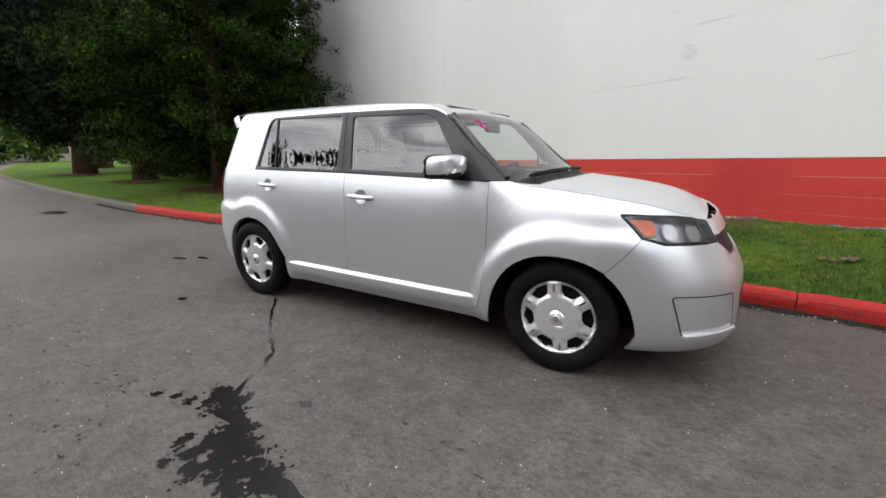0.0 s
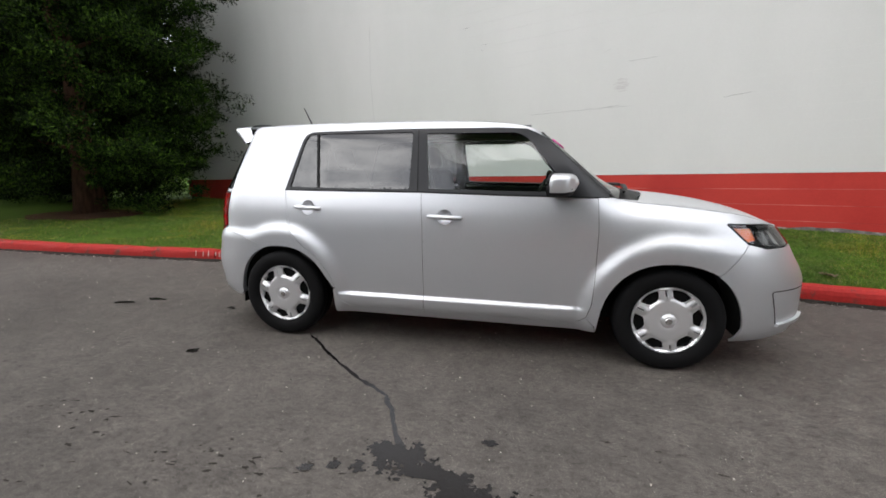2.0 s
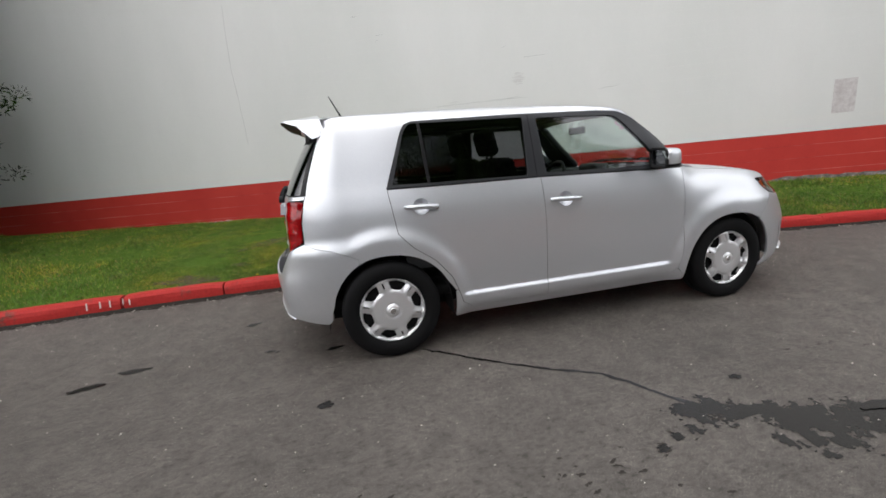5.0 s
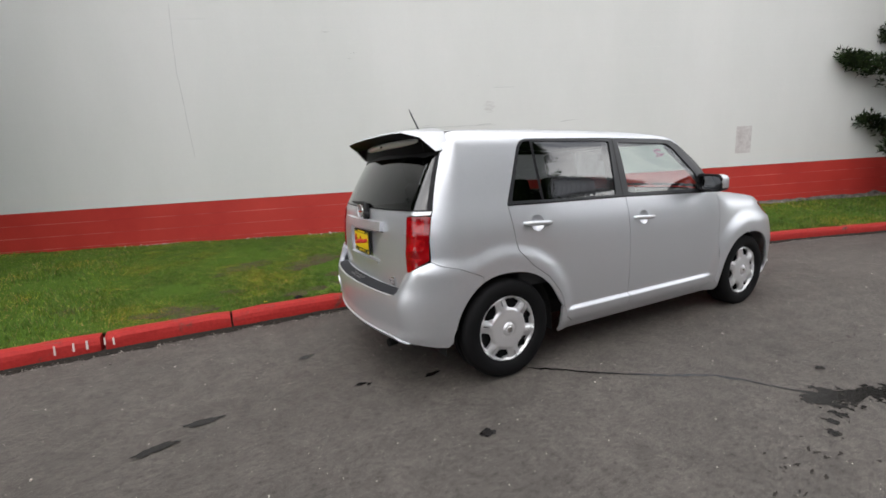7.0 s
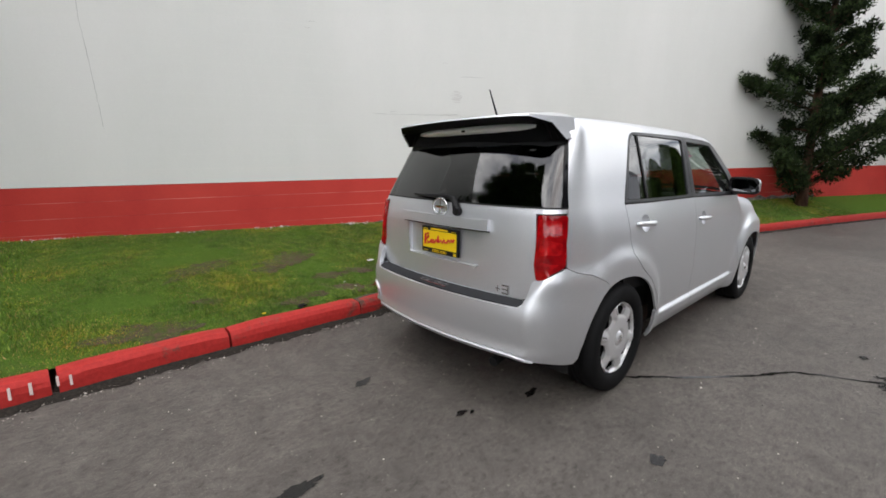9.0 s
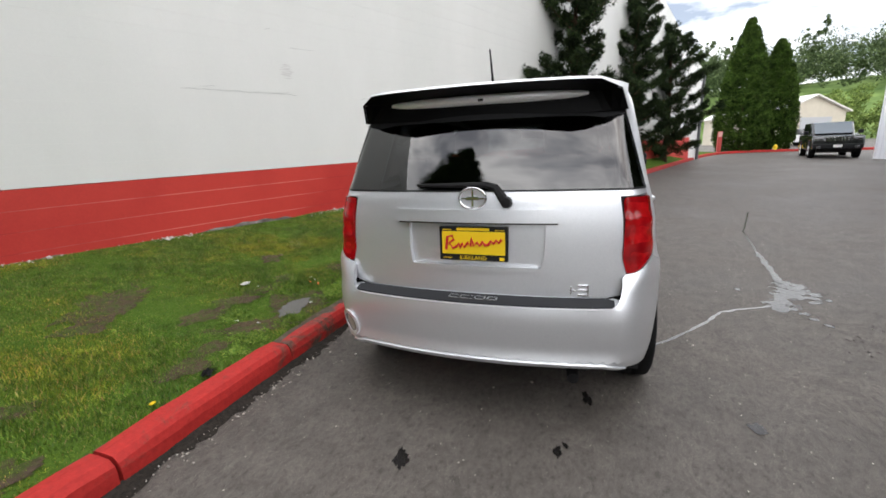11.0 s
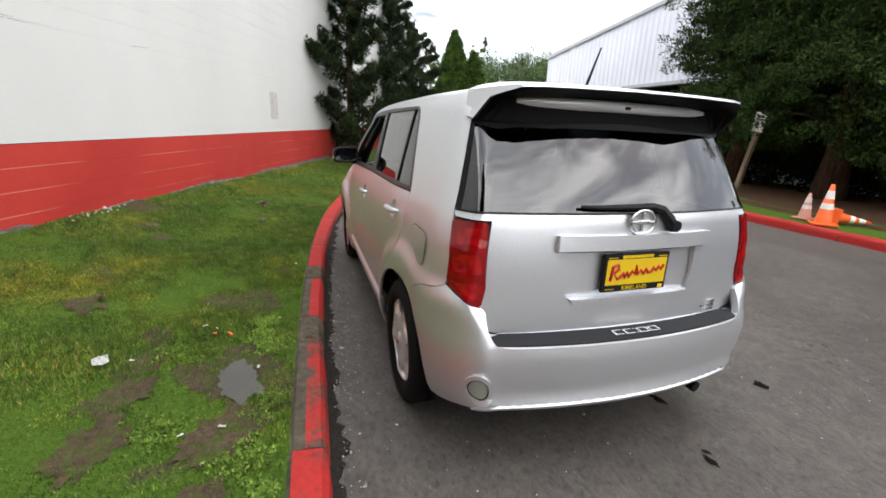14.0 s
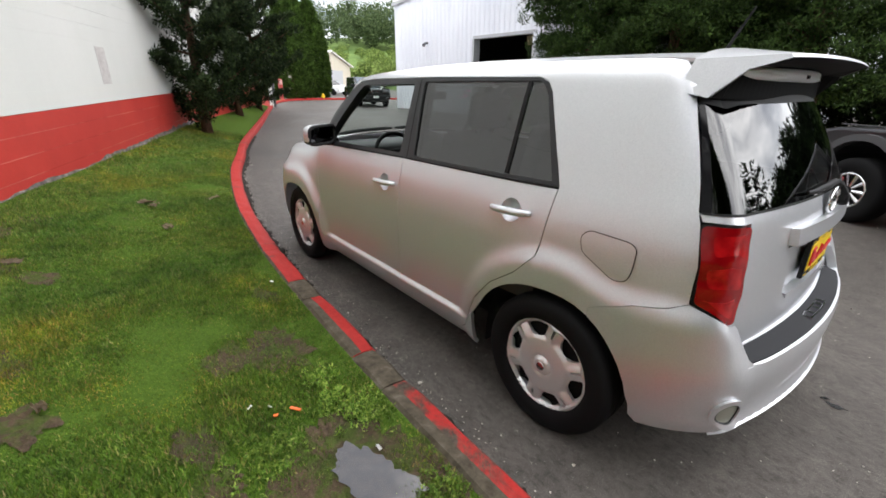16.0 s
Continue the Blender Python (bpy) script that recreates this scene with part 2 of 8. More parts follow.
class Curve1:
    """A monotone cubic through (x, value) pairs, flat beyond its ends."""

    def __init__(self, *pts):
        self.x = np.array([p[0] for p in pts], float)
        self.y = np.array([p[1] for p in pts], float)
        h, d = np.diff(self.x), np.diff(self.y) / np.diff(self.x)
        m = np.zeros(len(pts))
        for k in range(1, len(pts) - 1):
            if d[k - 1] * d[k] > 0:
                w1, w2 = 2 * h[k] + h[k - 1], h[k] + 2 * h[k - 1]
                m[k] = (w1 + w2) / (w1 / d[k - 1] + w2 / d[k])
        m[0], m[-1] = d[0], d[-1]
        self.m = m

    def __call__(self, v):
        x, y, m = self.x, self.y, self.m
        if v <= x[0]:
            return float(y[0])
        if v >= x[-1]:
            return float(y[-1])
        k = int(np.searchsorted(x, v) - 1)
        h = x[k + 1] - x[k]
        t = (v - x[k]) / h
        return float((2 * t ** 3 - 3 * t * t + 1) * y[k] + (t ** 3 - 2 * t * t + t) * h * m[k] + (3 * t * t - 2 * t ** 3) * y[k + 1] + (t ** 3 - t * t) * h * m[k + 1])


def smooth01(a, b, x):
    t = min(1.0, max(0.0, (x - a) / (b - a)))
    return t * t * (3 - 2 * t)

# ---- materials of the setting ----
M_ASPHALT = mat("asphalt", (0.06, 0.058, 0.056), 0.85, spec=0.3)
_g = tex_noise(M_ASPHALT, 260, 3, 0.7)
_s = tex_noise(M_ASPHALT, 0.55, 5, 0.6, dist=0.4)
_c = ramp(M_ASPHALT, _g, [(0.30, (0.048, 0.042, 0.037)), (0.58, (0.116, 0.104, 0.093)), (0.74, (0.33, 0.30, 0.27))])
_w = ramp(M_ASPHALT, _s, [(0.30, 0.76), (0.70, 1.14)])
_m = tex_noise(M_ASPHALT, 7, 6, 0.7, dist=0.3)
_k = tex_noise(M_ASPHALT, 70, 3, 0.6)
_q = tex_noise(M_ASPHALT, 26, 5, 0.75, (1.0, 1.6, 1.0))
_c = mix(M_ASPHALT, _c, ramp(M_ASPHALT, _m, [(0.28, 0.68), (0.72, 1.26)]), 1.0, "MULTIPLY")
_c = mix(M_ASPHALT, _c, ramp(M_ASPHALT, _q, [(0.34, 0.55), (0.48, 1.0), (0.66, 1.25)]), 1.0, "MULTIPLY")
_c = mix(M_ASPHALT, _c, (0.40, 0.38, 0.355), ramp(M_ASPHALT, _k, [(0.69, 0.0), (0.75, 0.8)]))
_c = mix(M_ASPHALT, _c, (0.035, 0.033, 0.031), ramp(M_ASPHALT, _k, [(0.27, 0.7), (0.33, 0.0)]))
paint(M_ASPHALT, mix(M_ASPHALT, _c, _w, 1.0, "MULTIPLY"))
paint(M_ASPHALT, ramp(M_ASPHALT, _s, [(0.3, 0.50), (0.7, 0.72)]), "Roughness")
bump(M_ASPHALT, _g, 0.45, 0.006)
bump(M_ASPHALT, _k, 0.30, 0.006)

M_WET = mat("damp_asphalt_stain", (0.015, 0.0135, 0.013), 0.17, spec=0.30)
bump(M_WET, tex_noise(M_WET, 240, 3, 0.7), 0.12, 0.004)
M_CRACK = mat("wet_crack", (0.012, 0.011, 0.011), 0.14, spec=0.5)

M_SOIL = mat("lawn_soil", (0.06, 0.045, 0.025), 0.95, spec=0.1)
_n = tex_noise(M_SOIL, 1.6, 6, 0.65, dist=0.5)
_f = tex_noise(M_SOIL, 60, 4, 0.7)
_grass = ramp(M_SOIL, _f, [(0.25, (0.030, 0.062, 0.008)), (0.55, (0.070, 0.128, 0.016)), (0.8, (0.135, 0.195, 0.032))])
_dirt = ramp(M_SOIL, _f, [(0.25, (0.045, 0.033, 0.022)), (0.75, (0.130, 0.098, 0.066))])
paint(M_SOIL, mix(M_SOIL, _grass, _dirt, ramp(M_SOIL, _n, [(0.62, 0.0), (0.72, 1.0)])))
bump(M_SOIL, _f, 0.8, 0.02)

M_GRASS = mat("grass_blades", (0.08, 0.15, 0.02), 0.55, spec=0.3)
_r = rand_value(M_GRASS, 0.0, 1.0, "Island")
_p = tex_noise(M_GRASS, 1.1, 4, 0.6)
_ga = ramp(M_GRASS, _r, [(0.0, (0.046, 0.088, 0.010)), (0.45, (0.108, 0.192, 0.018)), (0.80, (0.195, 0.285, 0.034)), (0.9, (0.30, 0.27, 0.07)), (1.0, (0.34, 0.24, 0.11))])
_ga = mix(M_GRASS, _ga, ramp(M_GRASS, _p, [(0.36, (0.62, 0.80, 0.85)), (0.52, (1.0, 1.0, 1.0)), (0.68, (1.75, 1.22, 1.0))]), 1.0, "MULTIPLY")
_pc = tex_noise(M_GRASS, 9, 4, 0.65)
paint(M_GRASS, mix(M_GRASS, _ga, ramp(M_GRASS, _pc, [(0.32, 0.60), (0.68, 1.35)]), 1.0, "MULTIPLY"))

M_KERBBARE = mat("mossy_bare_kerb", (0.08, 0.065, 0.045), 0.9, spec=0.2)
_k = tex_noise(M_KERBBARE, 14, 6, 0.7)
paint(M_KERBBARE, ramp(M_KERBBARE, _k, [(0.3, (0.040, 0.032, 0.022)), (0.55, (0.095, 0.080, 0.058)), (0.75, (0.17, 0.15, 0.12))]))
bump(M_KERBBARE, _k, 0.6, 0.01)
M_CONCRETE = mat("concrete", (0.22, 0.20, 0.17), 0.9, spec=0.2)
_k = tex_noise(M_CONCRETE, 30, 6, 0.7)
paint(M_CONCRETE, ramp(M_CONCRETE, _k, [(0.3, (0.085, 0.076, 0.064)), (0.7, (0.185, 0.168, 0.145))]))
bump(M_CONCRETE, _k, 0.5, 0.01)


def kerb_paint(name, lo, hi):
    m = mat(name, (0.5, 0.03, 0.025), 0.7, spec=0.3)
    k = tex_noise(m, 3.2, 8, 0.72, dist=0.7)
    g = tex_noise(m, 40, 5, 0.7)
    red = ramp(m, g, [(0.3, (0.31, 0.015, 0.013)), (0.7, (0.45, 0.027, 0.022))])
    grey = ramp(m, g, [(0.3, (0.032, 0.024, 0.018)), (0.7, (0.10, 0.080, 0.060))])
    paint(m, mix(m, red, grey, ramp(m, k, [(lo, 0.0), (hi, 1.0)])))
    bump(m, g, 0.35, 0.006)
    bump(m, k, 0.25, 0.01)
    return m


M_KERB = kerb_paint("red_kerb_paint", 0.58, 0.68)
M_KERB_WORN = kerb_paint("worn_red_kerb_paint", 0.44, 0.56)

M_WHITE = mat("white_masonry_paint", (0.78, 0.78, 0.75), 0.75, spec=0.25)
_a = tex_noise(M_WHITE, 0.5, 6, 0.6, (1, 1, 0.35))
_b = tex_noise(M_WHITE, 45, 4, 0.7)
paint(M_WHITE, mix(M_WHITE, ramp(M_WHITE, _a, [(0.3, (0.70, 0.71, 0.68)), (0.7, (0.78, 0.78, 0.755))]), ramp(M_WHITE, _b, [(0.2, 0.96), (0.8, 1.0)]), 1.0, "MULTIPLY"))
bump(M_WHITE, _b, 0.12, 0.006)

M_RED = mat("red_masonry_paint", (0.46, 0.035, 0.03), 0.6, spec=0.35)
_a = tex_noise(M_RED, 0.8, 5, 0.6)
_b = tex_noise(M_RED, 45, 4, 0.7)
_r1 = ramp(M_RED, _a, [(0.3, (0.47, 0.032, 0.026)), (0.7, (0.60, 0.054, 0.040))])
paint(M_RED, mix(M_RED, _r1, ramp(M_RED, _b, [(0.2, 0.9), (0.8, 1.06)]), 1.0, "MULTIPLY"))
bump(M_RED, _b, 0.15, 0.006)

M_FOOTING = mat("bare_concrete_footing", (0.22, 0.21, 0.2), 0.9)
_k = tex_noise(M_FOOTING, 9, 6, 0.7, (1, 1, 2.0))
paint(M_FOOTING, ramp(M_FOOTING, _k, [(0.35, (0.08, 0.07, 0.065)), (0.55, (0.22, 0.20, 0.19)), (0.68, (0.45, 0.43, 0.42))]))
bump(M_FOOTING, _k, 0.8, 0.02)

M_JOINT = mat("pale_mortar_joint", (0.62, 0.20, 0.16), 0.85)
paint(M_JOINT, ramp(M_JOINT, tex_noise(M_JOINT, 0.8, 4, 0.6), [(0.42, (0.42, 0.035, 0.03)), (0.60, (0.66, 0.24, 0.19))]))
M_JOINT_W = mat("white_mortar_joint", (0.74, 0.74, 0.71), 0.85)

# ---- ground ----
def lane_rise(x):
    """The lane climbs gently beyond the car."""
    t = max(0.0, x - 5.0)
    return 0.019 * (t - 1.5 * (1 - math.exp(-t / 1.5)))


SWELL = Curve1((0.0, 0.0), (1.3, 0.001), (2.6, 0.004), (4.2, 0.028), (6.0, 0.034), (8.0, 0.046), (10.0, 0.070), (12.0, 0.1047))


def rise(x, y=0.0):
    """On the lawn's side the asphalt swells up a little sooner, from under the car's nose on."""
    far = lane_rise(x)
    return far if x >= 12.0 else far + (SWELL(x) - far) * smooth01(-5.5, -3.0, y)



_G = 900.0
bm = bmesh.new()
_xs = [-_G, -60, -20] + [0.25 * k for k in range(49)] + [13, 15, 17, 19, 22, 26, 30, 45, 60, 120, 400, _G]
_ys = [-_G, -60, -20, -5.5, -5.0, -4.5, -4.0, -3.5, -3.0, 0, 20, 60, _G]
_gv = [[bm.verts.new((x, y, rise(min(x, 60), y))) for y in _ys] for x in _xs]
for i in range(len(_xs) - 1):
    for j in range(len(_ys) - 1):
        bm.faces.new((_gv[i][j], _gv[i + 1][j], _gv[i + 1][j + 1], _gv[i][j + 1]))
tagged(link_mesh("ground", bm, M_ASPHALT), "grey worn asphalt lane with fine pale grit", "ground", kind="structure")

# ---- the kerb line along the lawn (road edge) ----
KERB = spline([(-60, 13), (-40, 7.4), (-28, 4.1), (-15, 2.05), (-8.8, 1.34), (-6.6, 1.15), (-4, 1.14), (-2, 1.22), (0, 1.19),
               (1.1, 1.15), (2.25, 1.08), (3.2, 0.98), (4.5, 0.78), (6.5, 0.33), (8.2, -0.2), (10.4, -0.90), (15.4, -2.82), (20.9, -4.88),
               (25.5, -6.65), (28.8, -8.1), (30.9, -9.6), (31.8, -11.6), (31.6, -14.2), (30.6, -20), (29, -30)], 10)
KERB = [(p[0], p[1]) for p in KERB]
KW, KH = 0.16, 0.145
KERB_MONO = [p for k, p in enumerate(KERB) if k < 205]




def kerb_y(x):
    return pl(x, KERB_MONO)


_cum = [0.0]
for a, b in zip(KERB, KERB[1:]):
    _cum.append(_cum[-1] + math.dist(a, b))


def kerb_at(s):
    """Place and direction at s metres along the kerb line."""
    k = min(max(int(np.searchsorted(_cum, s)) - 1, 0), len(KERB) - 2)
    t = (s - _cum[k]) / max(_cum[k + 1] - _cum[k], 1e-9)
    a, b = np.array(KERB[k]), np.array(KERB[k + 1])
    d = (b - a) / np.linalg.norm(b - a)
    return a + (b - a) * t, d


def kerb_s(x):
    return float(np.interp(x, [p[0] for p in KERB_MONO], _cum[:205]))


def kerb_stone_bm(line_at, s0, s1, seed, width=KW, height=KH, bare=5):
    rng = random.Random(seed)
    n = max(2, int((s1 - s0) / 0.12))
    if s1 - s0 > 6:
        n = int((s1 - s0) / 0.8)
    bm = bmesh.new()
    rings = []
    for k in range(n + 1):
        s = s0 + (s1 - s0) * k / n
        p, d = line_at(s)
        nx = np.array([-d[1], d[0]])
        j = [rng.uniform(-0.004, 0.004) for _ in range(6)]
        e = 0.012 if k in (0, n) else 0.0
        prof = [(0.0, -0.05), (0.004 + j[0], height * 0.55), (0.012 + j[1], height - 0.030 - e), (0.034 + j[2], height - 0.005 - e), (width * 0.6, height + j[3] * 0.6 - e), (width - 0.018, height - 0.002 + j[4] - e), (width, height - 0.02), (width, -0.05)]
        rings.append([bm.verts.new((p[0] + nx[0] * a, p[1] + nx[1] * a, h + rise(p[0], p[1]))) for a, h in prof])
    for a, b in zip(rings, rings[1:]):
        for k in range(len(a) - 1):
            bm.faces.new((a[k], b[k], b[k + 1], a[k + 1])).material_index = 1 if k >= bare else 0
    bm.faces.new(rings[0])
    bm.faces.new(rings[-1][::-1])
    bmesh.ops.recalc_face_normals(bm, faces=bm.faces)
    return bm


kerb = tagged(new("kerb"), "concrete kerb painted red, chipped along its edges", "kerb", kind="structure")
_joints = [-60, -40, -28, -20, -15, -11.5, -8.8, -6.75, -4.9, -3.55, -2.42, -1.50, -0.46, 0.49, 0.80, 1.56, 1.88, 2.6, 3.9, 5.6, 7.4, 9.4, 12, 15, 19, 24, 29]
_js = [kerb_s(x) for x in _joints] + [_cum[-1]]
for k, (a, b) in enumerate(zip(_js, _js[1:])):
    x = _joints[k]
    m = M_CONCRETE if x < -6.8 else M_KERBBARE if x in (0.49, 1.56) else M_KERB_WORN if -0.5 < x < 0.4 else M_KERB
    g = 0.028 if abs(x + 2.42) < 0.1 else 0.012 if abs(x + 1.5) < 0.1 else 0.004
    ob = part("kerb_stone", kerb_stone_bm(kerb_at, a + g, b - 0.004, k, bare=4 if -0.5 < x < 1.0 else 5), m, kerb)
    ob.data.materials.append(M_KERBBARE)

# ---- the long masonry wall; local: along, behind its face, up ----
W_ANG = radians(21)
W_D = Vector((math.cos(W_ANG), -math.sin(W_ANG), 0))
W_N = Vector((math.sin(W_ANG), math.cos(W_ANG), 0))
W_OFF, W_RISE = 4.30, 0.0205
W_M = Matrix(((W_D.x, W_N.x, 0, W_N.x * W_OFF), (W_D.y, W_N.y, 0, W_N.y * W_OFF), (W_RISE, 0, 1, 0), (0, 0, 0, 1)))


def wall_s(x):
    return (x - W_N.x * W_OFF) / W_D.x


W_S0, W_S1 = wall_s(-9.5), wall_s(12.0)
RED_TOP = 1.077
wall = tagged(new("wall_north"), "long white painted block wall with a red painted base", "wall", kind="structure")


def wall_top(s):
    return 9.4 - 0.072 * (s - W_S0) if s > 0 else 9.0


def course_bm(h0, h1, s0, s1, face=0.0):
    bm = box_bm(s0, s1, face, 0.25, h0, h1)
    bm.transform(W_M)
    return bm


_h = RED_TOP
_courses = []
while _h < 8.9:
    _courses.append((_h, _h + 0.2, M_WHITE))
    _h += 0.2
_h = RED_TOP
while _h > 0.0:
    _courses.append((_h - 0.2, _h, M_RED))
    _h -= 0.2
for h0, h1, m in _courses:
    s_end = W_S1
    part("block_course", course_bm(h0 + (0.0045 if m is M_RED else 0.002), h1 - (0.0045 if m is M_RED else 0.002), W_S0, s_end), m, wall)
part("mortar", course_bm(-0.2, RED_TOP - 0.01, W_S0 + 0.01, W_S1 - 0.01, 0.0022), M_JOINT, wall)
part("mortar", course_bm(RED_TOP, 8.85, W_S0 + 0.01, W_S1 - 0.01, 0.0022), M_JOINT_W, wall)
# the building behind the wall
bm = box_bm(W_S0 + 0.02, W_S1 - 0.02, 0.251, 20, -0.3, 8.8)
bm.transform(W_M)
tagged(link_mesh("wall_building", bm, M_WHITE), "plain white side of the masonry building", "wall", kind="structure")
# the far wing, bent a little off, its top falling along a roof slope
F_A, F_B = Vector((12.0, 0.03, 0)), Vector((24.9, -6.45, 0))
F_D = (F_B - F_A).normalized()
F_L = (F_B - F_A).length
F_NRM = Vector((-F_D.y, F_D.x, 0))


def far_wall(l0, l1, h0, tops, depth, face, material, name):
    """A slab along the far wing: tops are (along, height) pairs."""
    bm = bmesh.new()
    prof = [(l0, h0), (l1, h0)] + tops[::-1]
    f = [bm.verts.new(F_A + F_D * l + F_NRM * face + Vector((0, 0, h + 0.02 * l))) for l, h in prof]
    b = [bm.verts.new(F_A + F_D * l + F_NRM * (face + depth) + Vector((0, 0, h + 0.02 * l))) for l, h in prof]
    bm.faces.new(f)
    bm.faces.new(b[::-1])
    for k in range(len(prof)):
        bm.faces.new((f[k - 1], f[k], b[k], b[k - 1]))
    bmesh.ops.recalc_face_normals(bm, faces=bm.faces)
    return tagged(link_mesh(name, bm, material), "white far wing of the building with a red base" if material is M_WHITE else "red painted base of the far wing", "wall", kind="structure")


far_wall(0.0, F_L, -0.3, [(0.0, 8.7), (5.5, 7.8), (8.1, 6.75), (F_L, 4.6)], 12.0, 0.0, M_WHITE, "wall_far")
far_wall(0.0, F_L - 1.6, -0.3, [(0.0, 1.28), (F_L - 1.6, 1.28)], 0.004, -0.004, M_RED, "wall_far_base")
M_PIPE = mat("dark_grey_downpipe", (0.10, 0.10, 0.11), 0.5)
bm = tube_bm([F_A + F_D * (F_L - 0.25) + F_NRM * -0.08 + Vector((0, 0, z)) for z in (0.3, 2.0, 4.9)], 0.07, 10)
tagged(link_mesh("downpipe", bm, M_PIPE), "dark grey downpipe at the wall's far end", "pipe", kind="structure")
# faded patches, nicks and hairline cracks in the white paint
M_PATCH = mat("grey_pink_patch", (0.60, 0.56, 0.55), 0.8)
paint(M_PATCH, ramp(M_PATCH, tex_noise(M_PATCH, 14, 5, 0.7), [(0.35, (0.50, 0.46, 0.45)), (0.7, (0.70, 0.68, 0.66))]))
M_NICK = mat("grey_wall_crack", (0.36, 0.36, 0.35), 0.9)


def wall_patch(name, s0, s1, h0, h1, material, label):
    bm = box_bm(s0, s1, -0.003, 0.002, h0, h1)
    bm.transform(W_M)
    return part(name, bm, material, wall, label)


_pa = wall_s(2.88)
wall_patch("faded_patch", wall_s(7.48) - 0.16, wall_s(7.48) + 0.16, 1.32, 1.82, M_PATCH, "faded pink-grey rectangle")


def wall_line(pts, w, seed, material=M_NICK, name="hairline_crack"):
    """A thin uneven crack over the wall's face, through (along, height) pairs."""
    rg = random.Random(seed)
    q = dense(pts, 0.06, closed=False)
    bm = bmesh.new()
    prev = None
    for k, (a, h) in enumerate(q):
        ww = w * rg.uniform(0.3, 1.2) * (0.3 if k in (0, len(q) - 1) else 1)
        b = q[min(k + 1, len(q) - 1)]
        c = q[max(k - 1, 0)]
        d = Vector((b[0] - c[0], b[1] - c[1])).normalized()
        j = rg.uniform(-0.006, 0.006)
        ring = [bm.verts.new((a - d.y * (j + e * ww), -0.0015, h + d.x * (j + e * ww))) for e in (-0.5, 0.5)]
        if prev:
            bm.faces.new((prev[0], ring[0], ring[1], prev[1]))
        prev = ring
    bmesh.ops.recalc_face_normals(bm, faces=bm.faces)
    bm.transform(W_M)
    return part(name, bm, material, wall)


M_SCRAPE = mat("scraped_paint_grey", (0.62, 0.61, 0.59), 0.85)
for k in range(9):
    hh, hw = 2.29 + 0.021 * k, 0.10 * math.sqrt(1 - ((k - 4) / 4.6) ** 2)
    wall_line([(_pa - hw + 0.02 * math.sin(k * 2.1), hh), (_pa + hw + 0.02 * math.cos(k * 1.7), hh + 0.006)], 0.018, 70 + k, M_SCRAPE, "scraped_paint")
CRACKS = [[(1.5, 2.69), (1.89, 2.70)], [(2.71, 2.07), (3.04, 2.10)], [(0.02, 2.07), (0.8, 2.075), (1.57, 2.07)], [(0.93, 2.085), (1.46, 2.09)], [(1.17, 2.88), (1.27, 2.90)], [(-1.3, 3.65), (-1.18, 3.65)],
          [(-0.94, 3.24), (-0.86, 3.23)], [(-3.55, 4.12), (-3.57, 3.1), (-3.54, 2.8), (-3.47, 1.75)], [(-0.91, 3.32), (-0.77, 3.32)], [(0.24, 2.11), (0.42, 2.12)]]
for k, c in enumerate(CRACKS):
    wall_line(c, 0.0045, 90 + k)
# ragged bare footing where the paint stops above the grass
bm = bmesh.new()
rng = random.Random(5)
_s = W_S0
_prev = None
while _s < 22:
    top = 0.40 + 0.07 * noise.noise((_s * 0.9, 0, 0)) + 0.05 * noise.noise((_s * 4, 3, 0))
    a, b = bm.verts.new((_s, -0.012, 0.0)), bm.verts.new((_s, -0.006, top - 0.02))
    if _prev:
        bm.faces.new((_prev[0], a, b, _prev[1]))
    _prev = (a, b)
    _s += 0.06
bm.transform(W_M)
tagged(link_mesh("wall_footing", bm, M_FOOTING), "bare grey footing under flaking red paint", "wall", kind="structure")


# ---- lawn between kerb and wall ----
def wall_y(x):
    """The face of the wall, near and far wing."""
    if x <= 12.0:
        return (W_OFF - W_N.x * x) / W_N.y
    return F_A.y + (x - F_A.x) * F_D.y / F_D.x if x < 24.9 else F_B.y + (x - 24.9) * 0.2


def lawn_z(x, y):
    """Height of the lawn."""
    yk = kerb_y(x) + KW
    face = wall_y(x)
    t = (y - yk) / max(face - yk, 0.3)
    t = min(max(t, 0.0), 1.0)
    up = 0.125 + (0.235 + 0.010 * max(min(x, 5), -6)) * t
    if math.hypot((x - 0.14) / 1.2, y - 1.60) < 0.42:
        k = smooth01(0.42, 0.24, math.hypot((x - 0.14) / 1.2, y - 1.60))
        up = up + (0.127 - up) * k
        return up
    return up + rise(x) + 0.012 * noise.noise((x * 1.7, y * 1.7, 0)) * min(1, t * 6)


bm = bmesh.new()
rows = []
_x = -58.0
while _x < 30.5:
    yk = kerb_y(_x) + KW - 0.015
    face = wall_y(_x) + 0.05
    if _x < -9.0:
        face = max(face, 9 + (-9 - _x) * 1.2)
    face = max(face, yk + 0.05)
    rows.append([bm.verts.new((_x, yk + (face - yk) * j / 24, lawn_z(_x, yk + (face - yk) * j / 24))) for j in range(25)])
    _x += 0.07 if -3 < _x < 3 else 0.15 if -6 < _x < 10 else 0.6
for a, b in zip(rows, rows[1:]):
    for j in range(24):
        bm.faces.new((a[j], b[j], b[j + 1], a[j + 1]))
bmesh.ops.recalc_face_normals(bm, faces=bm.faces)
lawn = tagged(link_mesh("lawn", bm, M_SOIL, smooth=True), "patchy green lawn strip with bare soil spots", "lawn", kind="structure")

